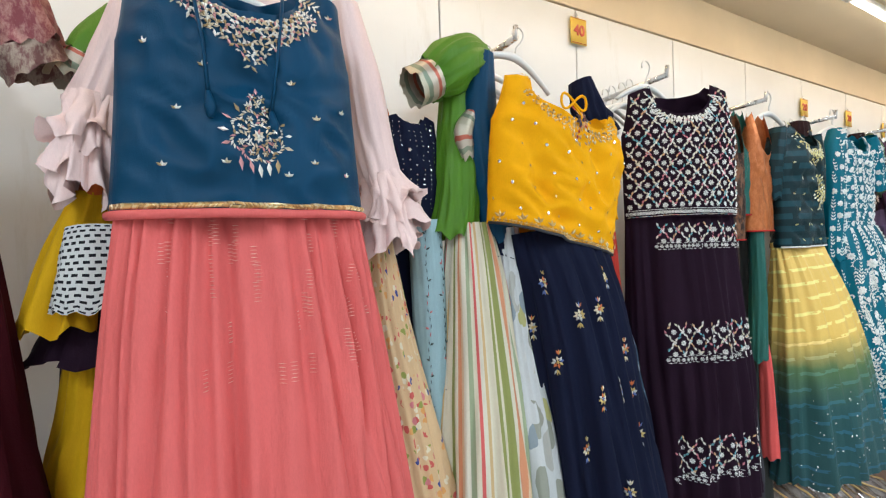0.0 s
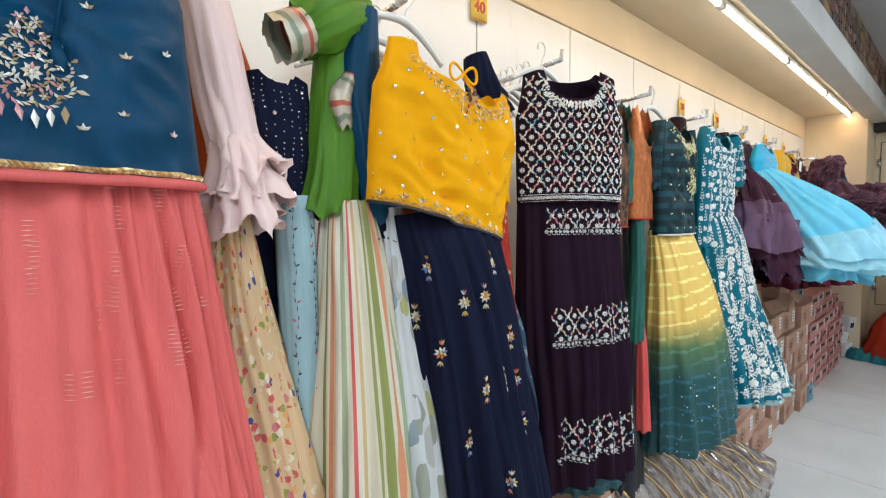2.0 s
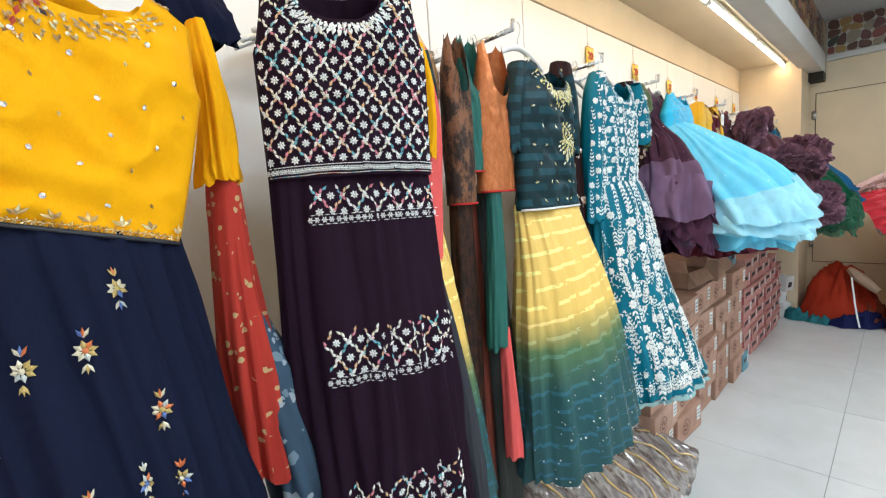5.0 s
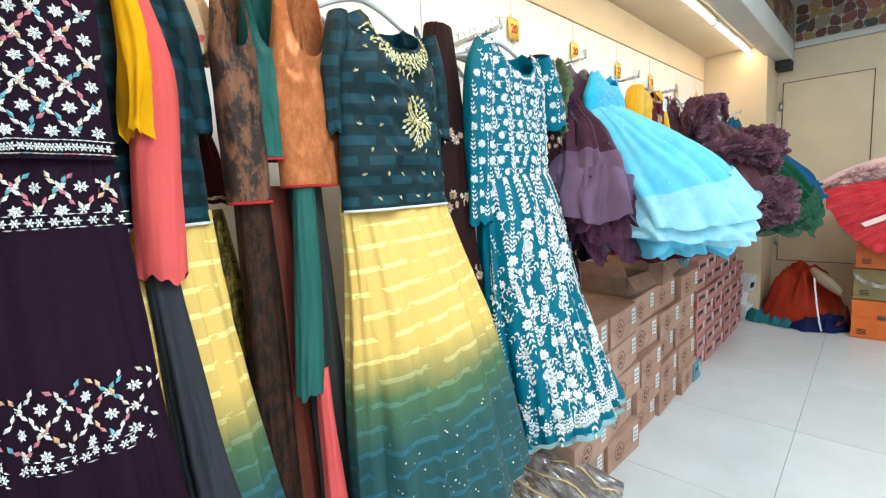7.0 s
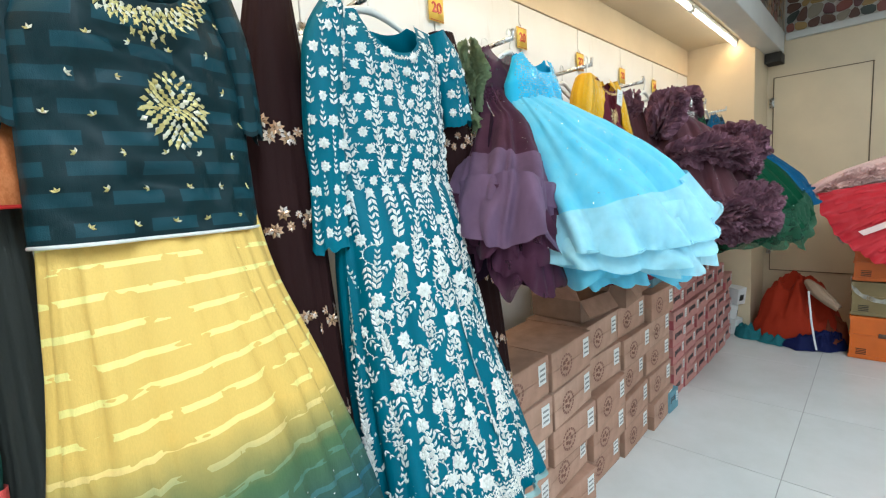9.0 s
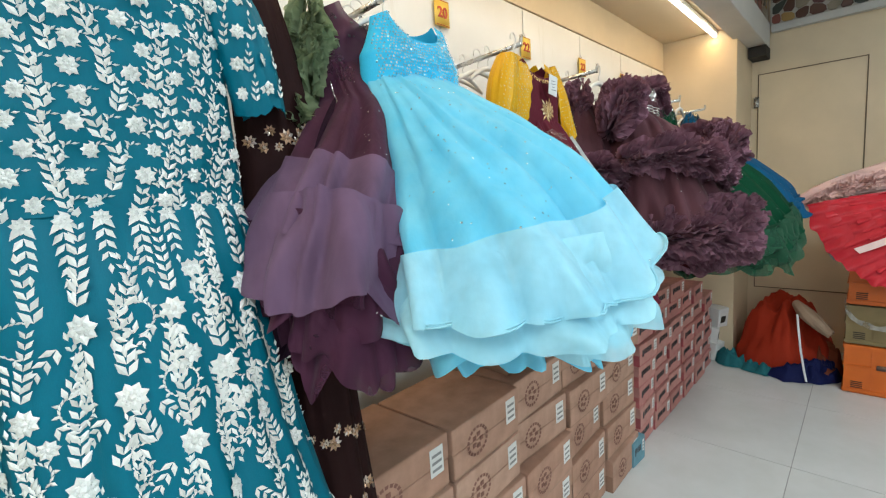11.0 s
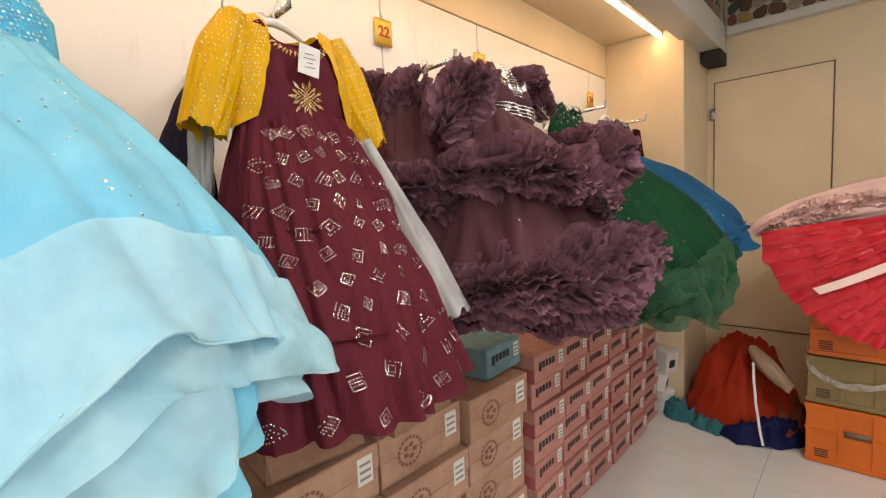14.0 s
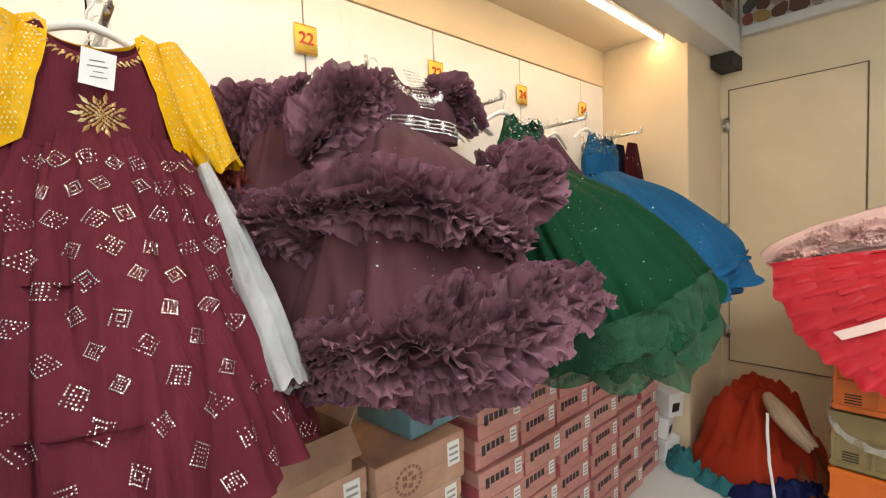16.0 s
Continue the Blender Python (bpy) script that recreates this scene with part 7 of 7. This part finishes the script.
# ---- crates and what lies on them ----
def crate(x0, x1, y0, y1, z0, z1, material, label):
    t = thing("plastic_crate", (x0 + x1) / 2, (y0 + y1) / 2, z0, label, "crate", "stacked crates")
    bm = bmesh.new()
    w = 0.012
    for a in ((x0, x0 + w, y0, y1), (x1 - w, x1, y0, y1), (x0 + w, x1 - w, y0, y0 + w), (x0 + w, x1 - w, y1 - w, y1)):
        slab(bm, *a, z0, z1 - 0.004, 0.002)
    slab(bm, x0 + w, x1 - w, y0 + w, y1 - w, z0 + 0.003, z0 + 0.015)
    part("shell", bm, material, t, smooth=False)
    bm = bmesh.new()
    for z, h in ((z1 - 0.03, 0.026), (z0 + 0.005, 0.022), (z0 + (z1 - z0) * 0.55, 0.008)):
        slab(bm, x0 - 0.008, x0 + 0.002, y0 - 0.004, y1 + 0.004, z, z + h, 0.002)
        slab(bm, x0, x1, y1 - 0.002, y1 + 0.008, z, z + h, 0.002)
    n = 5
    for i in range(n + 1):
        y = y0 + (y1 - y0 - 0.014) * i / n
        slab(bm, x0 - 0.0065, x0 + 0.002, y, y + 0.014, z0 + 0.012, z1 - 0.012, 0.001)
    part("ribs", bm, material, t, smooth=False)
    # near-black bars on the shell paint the shade inside the vents
    bm = bmesh.new()
    for i in range(4):
        slab(bm, x0 - 0.0015, x0 + 0.0, y1 - 0.09, y1 - 0.035, z0 + 0.035 + 0.012 * i, z0 + 0.041 + 0.012 * i)
    part("vents", bm, DARK, t, smooth=False)
    return t


CRATE_ORANGE = plain("orange_plastic", (0.72, 0.155, 0.015), 0.45, vary=0.2, scale=8, grain=60)
CRATE_OLIVE = plain("olive_plastic", (0.25, 0.18, 0.075), 0.5, vary=0.25, scale=8, grain=60)
low = crate(-0.245, 0.17, -1.80, -1.15, 0.0, 0.315, CRATE_ORANGE, "orange plastic crate on the floor")
part("plate", box(-0.256, -0.25, -1.40, -1.30, 0.17, 0.20, 0.001), plain("grey_brown_plate", (0.18, 0.11, 0.08), 0.6), low, "worn dark plate")
crate(-0.24, 0.175, -1.80, -1.152, 0.316, 0.565, CRATE_OLIVE, "olive brown plastic crate in the stack")
crate(-0.235, 0.18, -1.80, -1.157, 0.566, 0.80, CRATE_ORANGE, "orange plastic crate on top of the stack")
# loose strip of plastic film over the olive crate
film = thing("plastic_film", -0.26, -1.25, 0.5, "loop of clear plastic film hanging on the crates", "film")
pts = [(-0.262, -1.145, 0.60), (-0.275, -1.16, 0.52), (-0.28, -1.23, 0.46), (-0.28, -1.33, 0.44), (-0.28, -1.45, 0.47), (-0.275, -1.6, 0.52), (-0.265, -1.75, 0.56)]
bm = bmesh.new()
prev = None
for i in range(40):
    c = Vector(spline(pts, i / 39))
    a = bm.verts.new(c + Vector((0, 0, 0.016 + 0.006 * math.sin(i))))
    b = bm.verts.new(c + Vector((-0.006 * math.sin(i * 1.7), 0.004, -0.016)))
    if prev:
        bm.faces.new((prev[0], a, b, prev[1]))
    prev = (a, b)
part("strip", bm, CLEAR_PLASTIC, film)

# red satin skirt spread in tiers over the crates
fan = thing("satin_skirt", -0.28, -1.4, 1.1, "red satin tiered skirt with a pale ribbon lying on the crates", "skirt")
C0 = Vector((-0.18, -1.80, 1.335))
for n, (r0, r1) in enumerate(((0.10, 0.40), (0.34, 0.54), (0.48, 0.67), (0.60, 0.79), (0.72, 0.87))):
    bm = bmesh.new()
    rows = []
    for j in range(7):
        k = j / 6
        row = []
        for i in range(81):
            p = i / 80
            a = radians(9 + 54 * p)
            r = r0 + (r1 - r0) * k
            r *= 1 - 0.14 * p * p + 0.02 * noise.noise(Vector((p * 9, n, 1)))
            pleat = math.sin(p * 68 + n * 2 + 2 * noise.noise(Vector((p * 5, n * 3, 0))))
            out = 0.05 + 0.015 * n + 0.10 * math.sin(p * 2.6) + 0.012 * k * pleat + 0.01 * noise.noise(Vector((p * 14, k * 3, n)))
            row.append(bm.verts.new(C0 + Vector((-out - 0.02 * k, r * math.cos(a), -r * math.sin(a) - 0.006 * pleat * k))))
        rows.append(row)
    for j in range(6):
        for i in range(80):
            bm.faces.new((rows[j][i], rows[j][i + 1], rows[j + 1][i + 1], rows[j + 1][i]))
    part("tier", bm, RED_SATIN, fan, "pleated red satin tier")
bm = bmesh.new()
prev = None
for i in range(20):
    k = i / 19
    a = radians(40 - 6 * k)
    r = 0.22 + 0.52 * k
    c = C0 + Vector((-0.205 - 0.02 * k, r * math.cos(a), -r * math.sin(a)))
    q = bm.verts.new(c + Vector((0, 0.014, 0.014))), bm.verts.new(c - Vector((0, 0.014, 0.014)))
    if prev:
        bm.faces.new((prev[0], q[0], q[1], prev[1]))
    prev = q
part("ribbon", bm, BLUSH, fan, "pale pink ribbon")
g, _ = piece("net_petticoat", [(-0.17, -0.90, 1.19, 0.03, 0.03), (-0.17, -1.02, 1.255, 0.055, 0.06), (-0.15, -1.3, 1.33, 0.055, 0.09), (-0.13, -1.6, 1.375, 0.06, 0.10), (-0.12, -1.85, 1.395, 0.05, 0.09)], PINK, "fluffy pale pink net lying on the red skirt", "skirt", 60, 40, folds=3.0, amp=(0.014, 0.02), seed=210)
cloud(g, [(-0.20, -0.97, 1.205), (-0.21, -1.07, 1.26), (-0.20, -1.3, 1.33), (-0.19, -1.6, 1.375)], 0.055, 0.026, 211, PINK, "frill")
piece("denim_skirt", [(-0.22, -1.36, 1.02, 0.05, 0.10), (-0.255, -1.36, 0.88, 0.03, 0.12), (-0.265, -1.35, 0.74, 0.03, 0.13)], DENIM, "navy cloth hanging over the top crate", "skirt", seed=212)
piece("folded_top", [(-0.12, -1.05, 1.02, 0.03, 0.03), (-0.14, -1.09, 0.93, 0.04, 0.05), (-0.15, -1.12, 0.84, 0.03, 0.04)], BLACKWHITE, "black and white patterned cloth under the red skirt", "top", 32, 12, seed=213)
piece("clothes_heap", [(0.0, -1.2, 1.25, 0.12, 0.12), (-0.02, -1.35, 1.0, 0.17, 0.2), (-0.03, -1.45, 0.80, 0.18, 0.28)], DENIM, "dark folded clothes heaped on the crates", "clothes", 48, 18, seed=214)
piece("floral_blouse", [(-0.24, -1.58, 1.02, 0.04, 0.09), (-0.265, -1.56, 0.88, 0.03, 0.11), (-0.27, -1.55, 0.80, 0.03, 0.11)], FLORAL, "white floral cloth hanging from the crates", "top", 40, 14, seed=215)

# ---- heap of cloth in the corner ----
def heap(name, x, y, rx, ry, h, material, label, seed, power=0.8, z0=0.0, ridges=1.0):
    t = thing(name, x, y, z0, label, "cloth", "cloth heap")
    bm = bmesh.new()
    n, rows = 72, []
    for j in range(19):
        k = j / 18
        row = []
        for i in range(n):
            a = math.tau * i / n
            e = 1 + 0.22 * noise.noise(Vector((math.cos(a) * 1.6, math.sin(a) * 1.6, seed)))
            lob = e * (1 + 0.10 * noise.noise(Vector((math.cos(a) * 5, math.sin(a) * 5, seed + k * 2))))
            px, py = rx * (1 - k) ** 0.75 * lob * math.cos(a), ry * (1 - k) ** 0.75 * lob * math.sin(a)
            z = h * math.sin(k * math.pi / 2) ** power
            v = Vector((px * 7, py * 7, seed * 3 + k))
            rdg = (1 - 3.4 * abs(noise.noise(v))) * 0.06 + 0.035 * (1 - 3 * abs(noise.noise(v * 2.1))) + 0.02 * noise.noise(v * 4)
            z = max(0.004, z + ridges * rdg * min(1, 4 * k))
            row.append(bm.verts.new((x + px, y + py, z0 + z)))
        rows.append(row)
    for j in range(18):
        for i in range(n):
            bm.faces.new((rows[j][i], rows[j][(i + 1) % n], rows[j + 1][(i + 1) % n], rows[j + 1][i]))
    part("cloth", bm, material, t)
    return t


VERMILION = fabric("vermilion_cloth", (0.36, 0.034, 0.014), 0.7, 0.1, 0.4)
TEAL_CLOTH = fabric("faded_teal_cloth", (0.03, 0.16, 0.18), 0.7, 0.15, 0.8)
BLUE_PRINT = fabric("navy_leaf_print", (0.01, 0.02, 0.10), 0.6, colour_from=printed((0.012, 0.016, 0.075), [(0, (0.06, 0.30, 0.36)), (0.5, (0.03, 0.10, 0.24)), (0.7, (0.02, 0.03, 0.12))], 22, 0.45))
heap("cloth_heap", 0.13, -0.80, 0.36, 0.33, 0.45, VERMILION, "heap of vermilion cloth in the corner", 220, 0.75)
heap("cloth_heap", 0.02, -0.88, 0.31, 0.30, 0.07, BLUE_PRINT, "navy leaf printed cloth under the red heap", 221)
heap("cloth_heap", -0.10, -0.70, 0.15, 0.14, 0.065, TEAL_CLOTH, "faded teal cloth on the floor", 222, ridges=0.7)
heap("cloth_heap", -0.08, -0.52, 0.13, 0.13, 0.055, TEAL_CLOTH, "faded teal cloth on the floor", 223, ridges=0.7)
heap("cloth_heap", 0.05, -1.02, 0.22, 0.14, 0.14, fabric("rust_print", (0.22, 0.06, 0.03), 0.7), "rust brown cloth beside the crates", 224)
heap("cloth_heap", -0.06, -1.00, 0.15, 0.10, 0.06, BLUE_PRINT, "navy leaf printed cloth under the red heap", 225)


def ribbon(name, pts, w, material, label):
    t = thing(name, *pts[0], label, "strap")
    bm = bmesh.new()
    prev = None
    for i in range(24):
        c = Vector(spline(pts, i / 23))
        wob = 0.004 * math.sin(i * 0.9)
        q = [bm.verts.new(c + Vector((wob, w / 2, 0))), bm.verts.new(c + Vector((-0.006, 0, 0.004))), bm.verts.new(c + Vector((wob, -w / 2, 0)))]
        if prev:
            bm.faces.new((prev[0], q[0], q[1], prev[1]))
            bm.faces.new((prev[1], q[1], q[2], prev[2]))
        prev = q
    part("band", bm, material, t)


SAND = fabric("sand_cloth", (0.42, 0.29, 0.20), 0.75)
ribbon("cloth_strap", [(-0.14, -0.90, 0.44), (-0.22, -0.92, 0.32), (-0.25, -0.94, 0.18), (-0.27, -0.97, 0.02)], 0.013, PAPER, "pale strap hanging over the red heap")
ribbon("cloth_strap", [(-0.20, -0.80, 0.006), (-0.24, -0.86, 0.008), (-0.22, -0.93, 0.006), (-0.25, -1.0, 0.006)], 0.016, INK, "dark strap lying on the tiles")
piece("sand_cloth", [(-0.06, -0.88, 0.50, 0.03, 0.02), (-0.11, -0.94, 0.45, 0.045, 0.04), (-0.14, -1.02, 0.38, 0.045, 0.035), (-0.15, -1.08, 0.33, 0.03, 0.02)], SAND, "sand coloured crumpled cloth on the red heap", "cloth", 40, 16, amp=(0.004, 0.01), seed=226)
# latch of the access door
part("latch", slab(box(0.53, 0.548, -1.16, -1.04, 1.335, 1.350, 0.002), 0.52, 0.548, -1.09, -1.075, 1.32, 1.365), STEEL, door, "small steel latch", smooth=False)

# ---- pieces of the setting ----
TX, TY, TS = -1.389, -1.003, 0.78
tile_mesh = None
for i in range(-11, 4):
    for j in range(-5, 3):
        x0, y0 = TX + i * TS, TY + j * TS
        xa, xb, ya, yb = max(x0, X0), min(x0 + TS, X1), max(y0, Y0), min(y0 + TS, 0.0)
        if xb - xa < 0.02 or yb - ya < 0.02:
            continue
        part("tile", box(xa + 0.0015, xb - 0.0015, ya + 0.0015, yb - 0.0015, -0.008, 0.0, 0.001), TILE, floor, smooth=False)


def mosaic(name, origin, along, length, height, n, out, seed, label):
    """Broken stone laid as crazy paving: cells of a jittered grid, each a stone of its own."""
    rnd = random.Random(seed)
    size = height / n
    cols = int(length / size)
    grid = {}
    for i in range(cols + 1):
        for j in range(n + 1):
            grid[i, j] = ((i + (rnd.uniform(-0.38, 0.38) if 0 < i < cols else 0)) * size, (j + (rnd.uniform(-0.36, 0.36) if 0 < j < n else 0)) * size)
    bm = bmesh.new()
    along, out, up = Vector(along), Vector(out), Vector((0, 0, 1))
    for i in range(cols):
        for j in range(n):
            q = [grid[i, j], grid[i + 1, j], grid[i + 1, j + 1], grid[i, j + 1]]
            mid = (sum(c[0] for c in q) / 4, sum(c[1] for c in q) / 4)
            pts = []
            for a, b in zip(q, q[1:] + q[:1]):
                for k in (0.22, 0.78):
                    e = (a[0] + (b[0] - a[0]) * k, a[1] + (b[1] - a[1]) * k)
                    pts.append((mid[0] + (e[0] - mid[0]) * 0.93, mid[1] + (e[1] - mid[1]) * 0.93))
            base = [Vector(origin) + along * a + up * b for a, b in pts]
            lo, hi = [bm.verts.new(p) for p in base], [bm.verts.new(p + out * rnd.uniform(0.006, 0.009)) for p in base]
            bm.faces.new(hi)
            for a in range(8):
                bm.faces.new((lo[a], lo[(a + 1) % 8], hi[(a + 1) % 8], hi[a]))
    bmesh.ops.recalc_face_normals(bm, faces=bm.faces)
    return bm


fascia, gapwall = bpy.data.objects["wall_fascia"], bpy.data.objects["wall_gap"]
part("stones", mosaic("stones", (X0, -0.601, 2.556), (1, 0, 0), 9.5, 0.30, 4, (0, -1, 0), 3, ""), STONE, fascia, "irregular brown, ochre and black stone pieces", smooth=False, kind="stuff")
part("stones", mosaic("stones", (X1 - 0.041, -0.63, 2.536), (0, -1, 0), 3.5, 0.32, 4, (-1, 0, 0), 4, ""), STONE, gapwall, "irregular brown, ochre and black stone pieces", smooth=False, kind="stuff")
